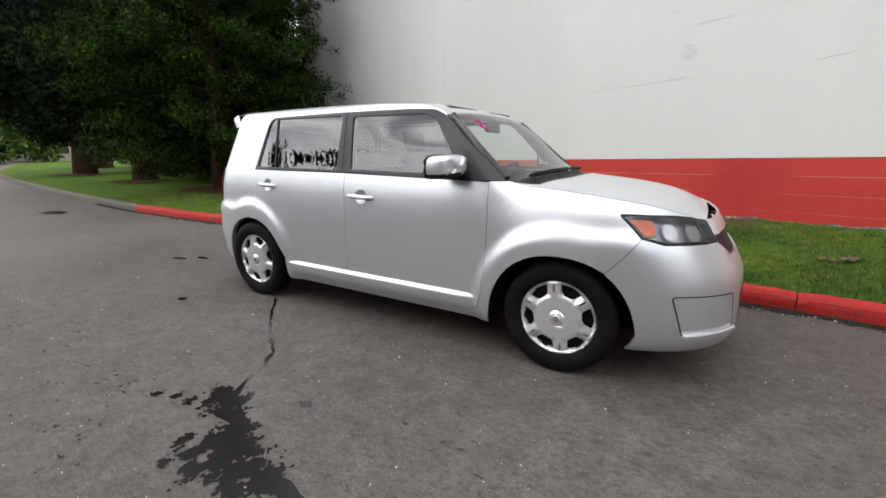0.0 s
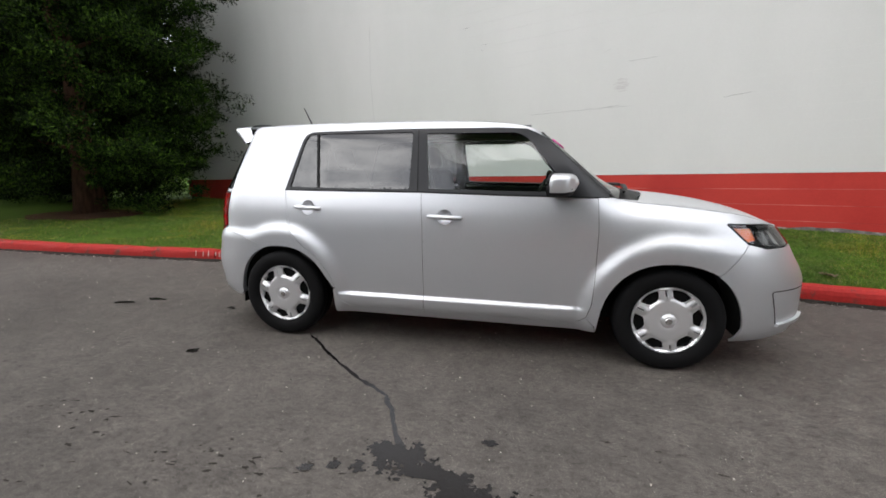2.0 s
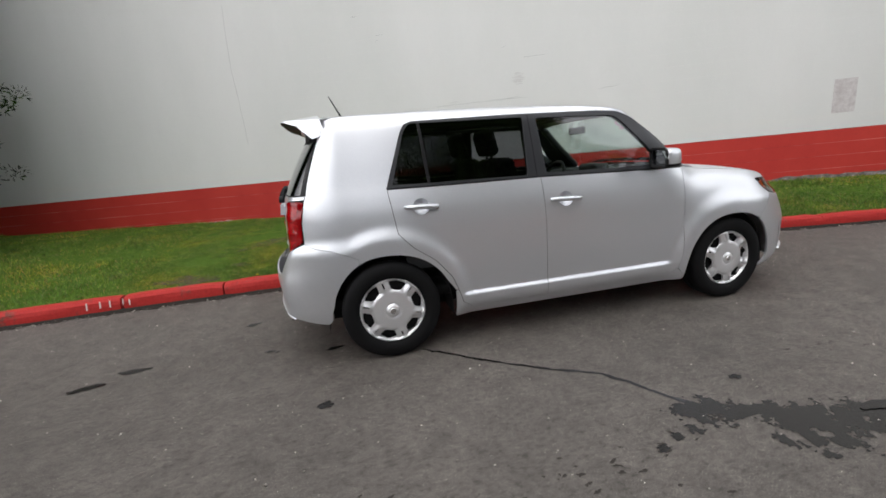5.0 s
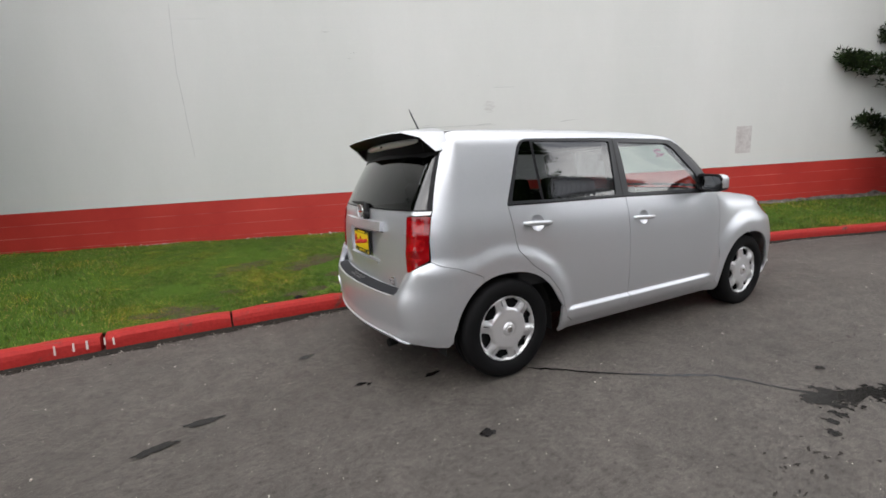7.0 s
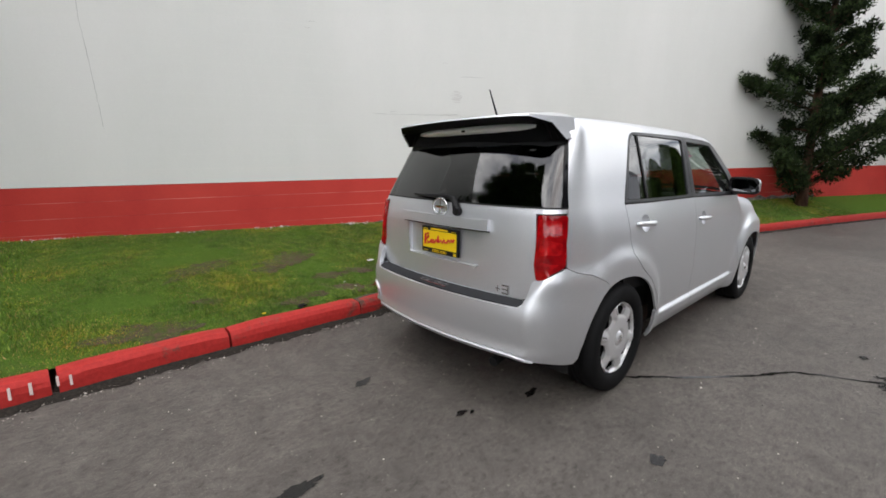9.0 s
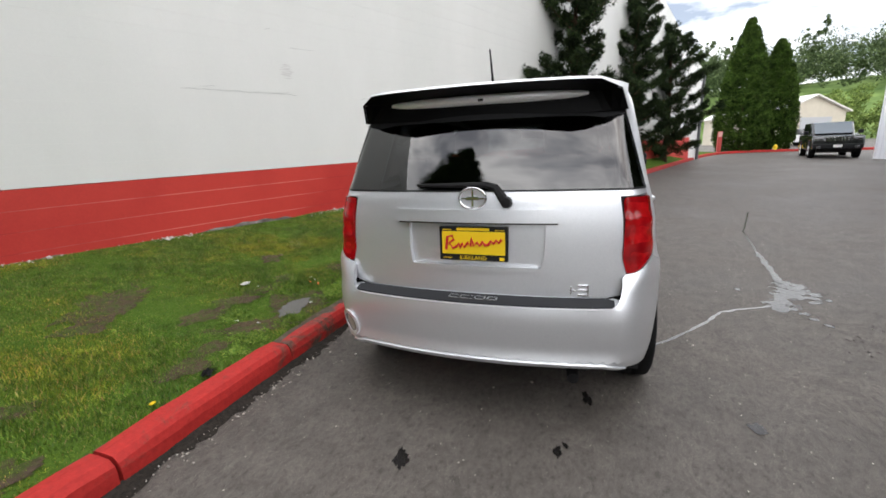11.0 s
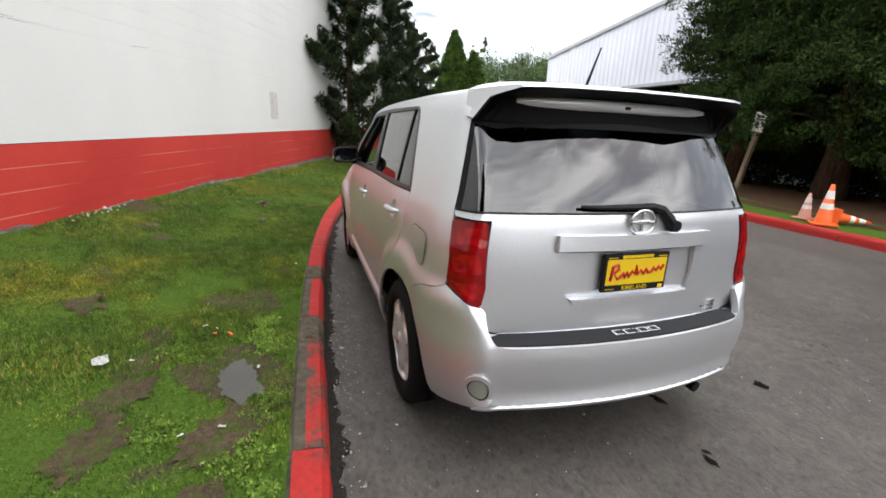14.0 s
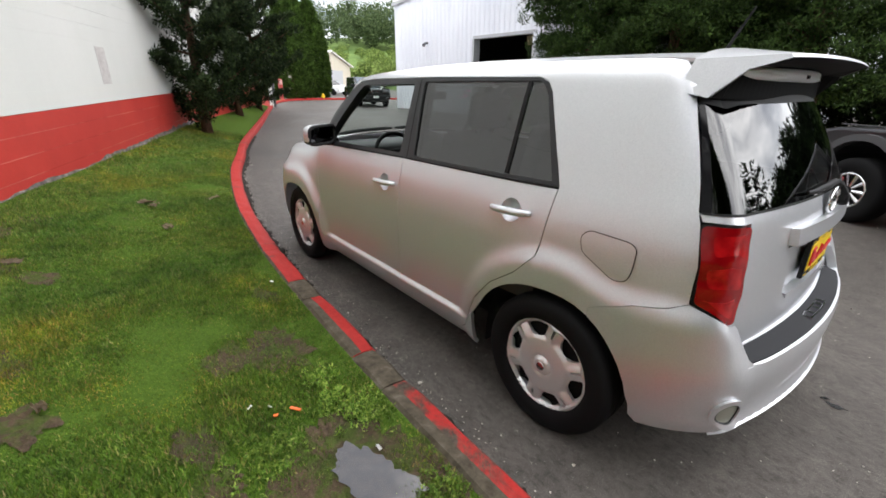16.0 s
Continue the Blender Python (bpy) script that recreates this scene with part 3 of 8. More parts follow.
# ---- the parked car: x forward from the rear axle, y to its left, z up ----
M_PAINT = mat("silver_car_paint", (0.67, 0.685, 0.715), 0.39, 0.74, coat=0.4)
_f = tex_noise(M_PAINT, 420, 2, 0.6)
paint(M_PAINT, ramp(M_PAINT, _f, [(0.3, (0.60, 0.615, 0.642)), (0.7, (0.78, 0.795, 0.82))]))
M_BLACK = mat("black_trim_plastic", (0.009, 0.009, 0.010), 0.5, spec=0.22)
M_GLOSSBLACK = mat("gloss_black_trim", (0.006, 0.006, 0.007), 0.15, spec=0.2)
M_SHELL = mat("dark_inner_shell", (0.008, 0.008, 0.008), 0.9)
M_RUBBER = mat("tyre_rubber", (0.0060, 0.0060, 0.0065), 0.75, spec=0.15)
bump(M_RUBBER, tex_noise(M_RUBBER, 60, 3), 0.2, 0.004)
M_HUBCAP = mat("silver_hubcap", (0.74, 0.74, 0.75), 0.30, 0.6)
M_STEEL = mat("dark_steel_wheel", (0.006, 0.006, 0.0065), 0.7, spec=0.2)
M_CHROME = mat("chrome", (0.75, 0.75, 0.76), 0.12, 1.0)
M_STEP = mat("grey_step_pad", (0.022, 0.023, 0.026), 0.65, spec=0.2)
M_SEAT = mat("charcoal_seat_cloth", (0.035, 0.035, 0.04), 0.9)
M_DASH = mat("dark_grey_dash_plastic", (0.03, 0.031, 0.033), 0.6)
M_YELLOW = mat("yellow_dealer_plate", (0.80, 0.55, 0.01), 0.45)
M_SCRIPT = mat("red_script", (0.50, 0.01, 0.012), 0.5)
M_WHITEPAPER = mat("white_paper", (0.8, 0.8, 0.78), 0.7)


def glass_mat(name, tint, gloss=1.0, ior=1.6):
    m = bpy.data.materials.new(name)
    m.use_nodes = True
    n, l = m.node_tree.nodes, m.node_tree.links
    n.clear()
    out, mx = n.new("ShaderNodeOutputMaterial"), n.new("ShaderNodeMixShader")
    tr, gl, lw = n.new("ShaderNodeBsdfTransparent"), n.new("ShaderNodeBsdfGlossy"), n.new("ShaderNodeLayerWeight")
    pw, fr = n.new("ShaderNodeMath"), n.new("ShaderNodeMath")
    pw.operation, fr.operation = "POWER", "MULTIPLY_ADD"
    f0 = ((ior - 1) / (ior + 1)) ** 2
    lw.inputs["Blend"].default_value = 0.5
    pw.inputs[1].default_value = 5.0
    fr.inputs[1].default_value, fr.inputs[2].default_value = 1 - f0, f0
    l.new(lw.outputs["Facing"], pw.inputs[0])
    l.new(pw.outputs[0], fr.inputs[0])
    tr.inputs["Color"].default_value = (*tint, 1)
    gl.inputs["Roughness"].default_value = 0.015
    gl.inputs["Color"].default_value = (gloss, gloss, gloss, 1)
    l.new(fr.outputs[0], mx.inputs[0])
    l.new(tr.outputs[0], mx.inputs[1])
    l.new(gl.outputs[0], mx.inputs[2])
    l.new(mx.outputs[0], out.inputs[0])
    return m


M_GLASS = glass_mat("clear_car_glass", (0.70, 0.77, 0.74), 1.0, 1.88)
M_PRIVACY = glass_mat("tinted_car_glass", (0.11, 0.117, 0.124), 1.0, 1.95)
M_REARGLASS = glass_mat("deep_tinted_car_glass", (0.05, 0.054, 0.06), 1.0, 1.92)


def lamp_mat(name, color, rough=0.08):
    m = mat(name, color, rough, 0.0, 0.4, coat=0.3)
    return m


M_TAIL = lamp_mat("red_lamp_lens", (0.42, 0.004, 0.006))
_f = tex_noise(M_TAIL, 9, 2, 0.5, (1, 1, 1.6))
paint(M_TAIL, ramp(M_TAIL, _f, [(0.35, (0.18, 0.001, 0.003)), (0.6, (0.28, 0.003, 0.005)), (0.75, (0.36, 0.005, 0.007))]))
M_AMBER = lamp_mat("amber_lamp_lens", (0.75, 0.12, 0.01))
M_HEADLAMP = mat("clear_lamp_housing", (0.22, 0.22, 0.23), 0.22, 0.8)

# section of the body side: half width by height, cabin and front
W_CABIN = Curve1((0.20, 0.775), (0.235, 0.80), (0.30, 0.815), (0.40, 0.828), (0.60, 0.838), (0.80, 0.836), (0.92, 0.827), (1.03, 0.806), (1.075, 0.794), (1.10, 0.787), (1.25, 0.752), (1.42, 0.711), (1.46, 0.699), (1.50, 0.675), (1.525, 0.640), (1.54, 0.592))
W_LOW = Curve1((0.20, 0.775), (0.235, 0.80), (0.30, 0.815), (0.40, 0.828), (0.60, 0.838), (0.70, 0.840), (0.80, 0.838))
W_EDGE = Curve1((0.0, 0.70), (0.015, 0.728), (0.04, 0.762), (0.08, 0.790), (0.14, 0.814), (0.22, 0.830), (0.32, 0.838), (0.60, 0.838))
Z_EDGE = Curve1((-0.45, 1.515), (0.0, 1.535), (0.8, 1.538), (1.3, 1.525), (1.6, 1.505), (1.74, 1.48), (1.82, 1.43), (2.20, 1.09), (2.27, 1.045), (2.35, 1.025), (2.6, 1.0), (2.95, 0.955), (3.14, 0.905), (3.25, 0.86))
Z_MID = Curve1((-0.45, 1.545), (-0.3, 1.558), (0.0, 1.570), (0.8, 1.576), (1.35, 1.560), (1.66, 1.524), (1.80, 1.472), (2.36, 1.085), (2.46, 1.062), (2.8, 1.02), (3.05, 0.97), (3.20, 0.90), (3.26, 0.86))
X_REAR = Curve1((0.20, -0.58), (0.26, -0.615), (0.32, -0.648), (0.345, -0.662), (0.375, -0.650), (0.45, -0.660), (0.54, -0.668), (0.59, -0.662), (0.63, -0.630), (0.68, -0.585), (0.73, -0.566), (0.80, -0.566), (1.04, -0.548), (1.10, -0.525), (1.41, -0.358), (1.54, -0.30))
B_REAR = Curve1((0.20, 0.25), (0.32, 0.235), (0.42, 0.215), (0.60, 0.21), (0.70, 0.16), (0.75, 0.13), (1.54, 0.13))
X_FRONT = Curve1((0.18, 3.34), (0.24, 3.41), (0.35, 3.435), (0.55, 3.43), (0.63, 3.40), (0.70, 3.36), (0.80, 3.31), (0.88, 3.26), (0.95, 3.18), (1.03, 3.05))
X_CORNER = Curve1((0.20, -0.58), (0.26, -0.615), (0.32, -0.648), (0.345, -0.662), (0.375, -0.650), (0.45, -0.660), (0.53, -0.666), (0.58, -0.658), (0.64, -0.634), (0.70, -0.605), (0.76, -0.575), (0.80, -0.566), (1.04, -0.548), (1.10, -0.525), (1.41, -0.358), (1.54, -0.30))
XF, XR = 2.70, -0.22
B_FRONT = 0.46


def half_width(x, z):
    cab = W_CABIN(z)
    fr = min(W_EDGE(max(Z_EDGE(x) - z, 0.0)), W_LOW(z))
    w = cab + (fr - cab) * smooth01(1.80, 2.36, x)
    w *= 1 - 0.055 * smooth01(0.9, 1.85, x) * smooth01(1.2, 1.45, z)
    # flared arches over both wheels
    for xc in (0.0, 2.6):
        r = math.hypot(x - xc, (z - 0.316))
        k = 1 - smooth01(0.445, 0.545, r)
        if z > 0.1:
            w += (0.026 if xc == 0.0 else 0.036) * k * smooth01(0.0, 0.25, z)
    # ledge low on the doors
    if 0.35 < x < 2.25:
        e = smooth01(0.40, 0.55, x) * (1 - smooth01(2.0, 2.16, x))
        w += 0.023 * e * (1 - smooth01(0.345, 0.375, z)) * smooth01(0.235, 0.30, z)
    # the sides draw in towards the tail
    return w - 0.042 * smooth01(0.40, -0.30, x)


L_FC = 0.75      # flat length of the front corner
L_RC = 0.45      # flat length of the rear corner
L_FF, L_RF = 0.40, 0.62      # flat lengths of half the nose and half the tail


def body(u, z):
    """Right half of the body (y < 0). u: x on the side; past XF round the front corner to the nose; before XR round to the tail."""
    if XR <= u <= XF:
        return (u, -half_width(u, z), z)
    if u > XF:
        w, b = half_width(XF, z), B_FRONT
        a = X_FRONT(z) - XF
        t = (u - XF) / L_FC
        if t <= 1:
            th = t * math.pi / 2
            return (XF + a * math.sin(th), -(w - b + b * math.cos(th)), z)
        y = (w - b) * max(1 - (u - XF - L_FC) / L_FF, -0.02)
        return (XF + a + 0.030 * (1 - (y / (w - b)) ** 2), -y, z)
    # round the corners the bumper runs up to the lamps more steeply than in the middle
    m = smooth01(0.95, 1.25, (XR - u) / L_RC)
    return tail(u, z, X_CORNER(z) + (X_REAR(z) - X_CORNER(z)) * m, B_REAR(z))


def tail(u, z, xr, b):
    """The rear corner and the rear face, for a tail that ends at xr."""
    w = half_width(XR, z)
    a = XR - xr
    t = (XR - u) / L_RC
    if t <= 1:
        th = t * math.pi / 2
        return (XR - a * math.sin(th), -(w - b + b * math.cos(th)), z)
    k = max(1 - (XR - u - L_RC) / L_RF, -0.03)
    return (XR - a - 0.070 * (1 - k * k), -(w - b) * k, z)


X_GATE = Curve1((0.50, -0.563), (0.80, -0.566), (1.04, -0.548), (1.10, -0.525), (1.17, -0.4915), (1.255, -0.4475), (1.34, -0.400), (1.41, -0.358), (1.54, -0.30))


def gate(u, z):
    """The tailgate, which goes on straight down behind the bumper."""
    return tail(u, z, X_GATE(z), 0.13)


def u_rear(y, z):
    """The flat coordinate of the tail at a distance y from the middle."""
    w, b = half_width(XR, z), B_REAR(z)
    if y <= w - b:
        return XR - L_RC - L_RF * (1 - y / (w - b))
    return XR - L_RC * 2 / math.pi * math.acos(min(1, max(0, (y - (w - b)) / b)))


def u_front(y, z):
    w, b = half_width(XF, z), B_FRONT
    if y <= w - b:
        return XF + L_FC + L_FF * (1 - y / (w - b))
    return XF + L_FC * 2 / math.pi * math.acos(min(1, max(0, (y - (w - b)) / b)))


def top_edge_y(x):
    """Half width of the roof, windscreen and bonnet sheet at x."""
    if x <= XF:
        return half_width(x, Z_EDGE(x))
    z = Z_EDGE(x)
    a, b, w = X_FRONT(z) - XF, B_FRONT, half_width(XF, z)
    s = min(1.0, (x - XF) / a)
    return max(0.02, w - b + b * math.sqrt(1 - s * s))


def top(x, y):
    ye = top_edge_y(x)
    k = min(1.0, abs(y) / ye)
    return (x, y, Z_MID(x) - (Z_MID(x) - Z_EDGE(x)) * (0.75 * k ** 2 + 0.25 * k ** 6))


def arch(xc, a0, a1, n=22, z0=0.21):
    """Half-oval of a wheel opening from behind (low x) to ahead."""
    out = []
    for k in range(n + 1):
        th = math.pi * (1 - k / n)
        c, s = math.cos(th), math.sin(th)
        a = a0 if c < 0 else a1
        r = 2.3
        out.append((xc + a * math.copysign(abs(c) ** (2 / r), c), z0 + (0.675 - z0) * abs(s) ** (2 / r)))
    return out


def ux(x, z):
    """The flat coordinate of a place on the side at x, also where the side turns into the corners."""
    if x > XF:
        return XF + L_FC * 2 / math.pi * math.asin(min(1, (x - XF) / (X_FRONT(z) - XF)))
    if x < XR:
        return XR - L_RC * 2 / math.pi * math.asin(min(1, (XR - x) / (XR - X_REAR(z))))
    return x


UC, UN = XR - L_RC - L_RF, XF + L_FC + L_FF      # middle of the tail, middle of the nose

car = thing("parked_car", "silver boxy hatchback parked along the red kerb", "car")
ARCH_R = [(ux(x, z), z) for x, z in arch(0.0, 0.375, 0.415)]
ARCH_F = [(ux(x, z), z) for x, z in arch(2.6, 0.405, 0.40)]
# lines that neighbouring panels share
LINE_B = [(1.058, 1.070), (1.072, 0.80), (1.076, 0.262)]
LINE_A = [(2.162, 1.047), (2.172, 0.85), (2.167, 0.60), (2.153, 0.40), (2.126, 0.31), (2.06, 0.262)]
LINE_Q = [(0.042, 1.080), (0.080, 0.80), (0.168, 0.705), (0.295, 0.615), (0.395, 0.495), (0.435, 0.395), (0.462, 0.31), (0.53, 0.262)]
LINE_T = [(1.80, 1.4355), (1.72, 1.4685), (1.55, 1.4785), (0.9, 1.4805), (0.24, 1.4725), (0.195, 1.456), (0.1675, 1.418), (0.042, 1.080)]
DOOR_R = LINE_Q + LINE_B[::-1]
DOOR_F = LINE_B + LINE_A[::-1] + [(1.6, 1.057)]
LINE_R = [(-0.178, 0.672), (-0.306, 0.7395), (-0.402, 0.7635), (-0.464, 0.79)]
GAP = 0.0018
LEDGE = (0.335, 0.343, 0.350, 0.357, 0.364, 0.371, 0.379)


def seam(line, w=0.004):
    """A narrow outline along a line, for the dark behind a gap."""
    a = [Vector(p) for p in line]
    out, back = [], []
    for k, p in enumerate(a):
        d = (a[min(k + 1, len(a) - 1)] - a[max(k - 1, 0)]).normalized()
        out.append((p.x - d.y * w, p.y + d.x * w))
        back.append((p.x + d.y * w, p.y - d.x * w))
    return out + back[::-1]


def on_both(name, make, material, parent, label="", smooth=True):
    a = make()
    b = mirrored(a)
    pa, pb = parent if isinstance(parent, tuple) else (parent, parent)
    return part(name, a, material, pa, label, smooth), part(name, b, material, pb, label, smooth)


ST = 0.026
# doors
HANDLES = ((0.238, 0.955, 0.104), (1.222, 0.912, 0.112))      # rear and front: middle along, middle up, half length


def bowl_ring(ox, oz):
    return [(ox + 0.052 * math.cos(a), oz + 0.050 * math.sin(a)) for a in np.linspace(0, 2 * math.pi, 24, endpoint=False)]


doors_f = on_both("front_door", lambda: panel(DOOR_F, body, ST, holes=[bowl_ring(1.222, 0.912)], gap=GAP, lip=0.012, levels=LEDGE), M_PAINT, car)
doors_r = on_both("rear_door", lambda: panel(DOOR_R, body, ST, holes=[bowl_ring(0.238, 0.955)], gap=GAP, lip=0.012, levels=LEDGE), M_PAINT, car)
for ln, pr in ((LINE_B, doors_f), (LINE_A, doors_f), (LINE_Q, doors_r), ([(0.53, 0.262), (2.06, 0.262)], doors_f)):
    on_both("panel_gap", lambda: panel(seam(ln), body, 0.02, push=-0.004), M_SHELL, pr)
# sill under the doors
SILL = [(0.416, 0.205), (2.187, 0.205), (2.175, 0.255)] + LINE_A[-2:] + LINE_Q[:-4:-1] + [(0.416, 0.385)]
on_both("sill", lambda: panel(SILL, body, ST, gap=GAP, lip=0.02), M_PAINT, car)
# front wing
SEAM_F = [(2.79, 0.616), (2.846, 0.688), (2.926, 0.795)]
WING = [(2.188, 0.205)] + [p for p in ARCH_F if p[1] > 0.215 and (p[0] < 2.6 or p[1] > 0.62)] + SEAM_F + [(2.852, 0.900), (2.862, 0.908), (3.11, 0.899), (3.28, 0.876)] + [(ux(x, Z_EDGE(x)), Z_EDGE(x) - 0.001) for x in np.linspace(3.20, 2.30, 24)] + [(2.26, 1.046)] + LINE_A[:-1] + [(2.176, 0.255)]
on_both("front_wing", lambda: panel(WING, body, 0.028, gap=GAP, lip=0.010), M_PAINT, car)
# rear quarter with the broad pillar and the rail over the doors
QUARTER = [(0.416, 0.397)] + [p for p in ARCH_R[::-1] if p[1] > 0.45 and p[0] > -0.175] + LINE_R + [(-0.470, 0.912), (-0.445, 1.045), (-0.438, 1.075), (-0.450, 1.20), (-0.474, 1.40), (-0.50, 1.50)] + [(-0.43, 1.513)] + [(ux(x, Z_EDGE(x)), Z_EDGE(x) - 0.001) for x in np.linspace(-0.22, 1.84, 26)] + LINE_T[:-1] + LINE_Q[:6]
quarters = on_both("rear_quarter_panel", lambda: panel(QUARTER, body, ST, gap=GAP, lip=0.012), M_PAINT, car)
# fuel flap on the left side
FLAP = rounded([(-0.09, 0.925), (-0.12, 0.955), (-0.27, 0.948), (-0.292, 0.93), (-0.290, 0.85), (-0.275, 0.805), (-0.235, 0.798), (-0.105, 0.868)], 0.02)
M_SEAMLINE = mat("dark_gap_and_shade", (0.03, 0.03, 0.032), 0.8)
part("fuel_flap_gap", mirrored(panel(FLAP, body, 0.03, holes=[inset(FLAP, 0.0035)], push=0.0035)), M_SEAMLINE, quarters[1])
part("fuel_flap", mirrored(panel(inset(FLAP, 0.0035), body, 0.02, push=0.0045)), M_PAINT, quarters[1], smooth=True)
# black surround of the side windows, with the pillars
M_PILLAR = mat("satin_black_pillar", (0.020, 0.021, 0.024), 0.38, spec=0.45)
SURR = [(1.06, 1.072), (1.6, 1.060), (2.24, 1.050), (2.19, 1.097), (1.85, 1.402)] + LINE_T
WIN_R = rounded([(0.078, 1.096), (0.972, 1.086), (0.982, 1.460), (0.224, 1.460), (0.184, 1.415)], [0.01, 0.02, 0.02, 0.02, 0.03])
WIN_F = rounded([(1.105, 1.090), (2.000, 1.078), (1.750, 1.395), (1.672, 1.446), (1.075, 1.450)], [0.02, 0.02, 0.05, 0.05, 0.02])
surrounds = on_both("window_surround", lambda: panel(SURR, body, ST, holes=[WIN_R, WIN_F], gap=0.001, lip=0.03), M_PILLAR, car, "black window frame and pillars")
on_both("rear_side_window", lambda: panel(inset(WIN_R, -0.006), body, 0.03, push=-0.008), M_PRIVACY, doors_r, "dark tinted glass")
part("front_side_window", panel(inset(WIN_F, -0.006), body, 0.03, push=-0.008), M_GLASS, doors_f[0], "clear glass", True)
# the window of the other front door is wound down into the door
on_both("window_bar", lambda: panel([(0.298, 1.095), (0.316, 1.095), (0.292, 1.462), (0.274, 1.462)], body, 0.03, push=-0.002, lip=0.004), M_BLACK, doors_r)
on_both("window_seal", lambda: panel([(0.044, 1.070), (1.06, 1.064), (1.6, 1.052), (2.16, 1.043), (2.16, 1.052), (1.6, 1.062), (1.06, 1.073), (0.044, 1.079)], body, 0.025, push=0.003, lip=0.010), M_BLACK, car)
# line between the window frames of the two doors
on_both("frame_gap", lambda: panel([(1.030, 1.076), (1.036, 1.076), (1.022, 1.474), (1.016, 1.474)], body, 0.025, push=0.0015), M_SHELL, surrounds)

# bonnet, windscreen, roof
XS_ROOF = list(np.linspace(-0.345, 1.813, 26))
roof = part("roof", panel([(-0.345, 0.0), (1.813, 0.0)] + [(x, top_edge_y(x)) for x in XS_ROOF[::-1]], top, 0.05, lip=0.012, mirror=True), M_PAINT, car, smooth=True)
SCREEN = [(2.40, 0.0)] + [(x, top_edge_y(x) - 0.012) for x in np.linspace(2.29, 1.815, 12)] + [(1.815, 0.0)]
screen = part("windscreen", panel(SCREEN[::-1], top, 0.06, mirror=True), M_GLASS, car, "clear windscreen", smooth=True)
COWL = [(2.295, top_edge_y(2.295) - 0.014), (2.40, top_edge_y(2.40) - 0.055), (2.49, 0.30), (2.50, 0.0), (2.402, 0.0), (2.31, 0.60)]
part("cowl", panel(COWL[::-1], top, 0.06, mirror=True, push=-0.006), M_BLACK, car)
BONNET = [(2.30, top_edge_y(2.30) - 0.002), (2.41, top_edge_y(2.41) - 0.045), (2.495, 0.30), (2.505, 0.0), (3.25, 0.0)] + [(x, top_edge_y(x) - 0.001) for x in np.linspace(3.24, 2.32, 24)]
part("bonnet", panel(BONNET, top, 0.05, mirror=True, lip=0.010), M_PAINT, car, smooth=True)
# wiper pair lying on the cowl
for y0, y1 in ((-0.60, -0.02), (0.02, 0.56)):
    pts = [(2.405 - 0.10 * (abs((y0 + (y1 - y0) * k / 8)) / 0.7) ** 2, y0 + (y1 - y0) * k / 8) for k in range(9)]
    part("windscreen_wiper", tube_bm([(x, y, top(x, abs(y))[2] + 0.022) for x, y in pts], [0.008] + [0.015] * 7 + [0.008], 6), M_BLACK, car)
# pink marker scribble on the screen
sq = [(1.90, -0.46), (1.885, -0.43), (1.90, -0.40), (1.93, -0.405), (1.94, -0.44), (1.93, -0.47), (1.955, -0.43), (1.96, -0.38)]
M_PINK = mat("pink_marker", (0.75, 0.05, 0.35), 0.6)
part("marker_scribble", tube_bm([(x, y, top(x, abs(y))[2] + 0.003) for x, y in sq], 0.005, 5), M_PINK, screen, "pink hand-drawn mark")

# rear bumper with a step on top
BUMP_R = [(-0.352, 0.268)] + [p for p in ARCH_R if 0.275 < p[1] < 0.672 and p[0] < -0.14] + LINE_R + [(-0.546, 0.767), (u_rear(0.645, 0.727), 0.724), (u_rear(0.632, 0.71), 0.708), (u_rear(0.632, 0.67), 0.67), (u_rear(0.628, 0.64), 0.64), (u_rear(0.618, 0.612), 0.612), (u_rear(0.598, 0.594), 0.594), (u_rear(0.56, 0.588), 0.588), (UC, 0.588), (UC, 0.325), (-0.90, 0.322), (-0.60, 0.316), (-0.482, 0.295), (-0.40, 0.275)]
bumper_r = part("rear_bumper", panel(BUMP_R, body, 0.030, gap=0.001, lip=0.035, mirror=True), M_PAINT, car, smooth=True)


def ledge_bm(y_end, r0, r1, up, n=30):
    bm = bmesh.new()
    rings = []
    for k in range(n + 1):
        y = -y_end + 2 * y_end * k / n
        ya = abs(y)
        o = body(u_rear(ya, 0.588), 0.588)
        i = gate(u_rear(min(ya, 0.63), 0.76), 0.612)
        q0, q1 = r0, r1
        cut = max(0.0, (ya - (y_end - 0.03)) / 0.03)
        q1 = r1 - cut * 0.25 * (r1 - r0)
        ring = []
        for f in (q0, q0 + 0.02, (q0 + q1) / 2, q1 - 0.02, q1):
            e = up * (0 if f in (q0, q1) else 1)
            ring.append(bm.verts.new((o[0] + (i[0] - o[0]) * f, y, o[2] + (i[2] - o[2]) * f + e)))
        rings.append(ring)
    for a, b in zip(rings, rings[1:]):
        for k in range(4):
            bm.faces.new((a[k], a[k + 1], b[k + 1], b[k]))
    bmesh.ops.recalc_face_normals(bm, faces=bm.faces)
    if sum(f.normal.z for f in bm.faces) < 0:
        bmesh.ops.reverse_faces(bm, faces=bm.faces)
    return bm


part("bumper_step", ledge_bm(0.632, 0.0, 1.05, 0.0), M_PAINT, bumper_r, smooth=True)
pad = part("step_pad", ledge_bm(0.606, 0.10, 0.88, 0.006), M_STEP, bumper_r, "dark grey rubber step pad")
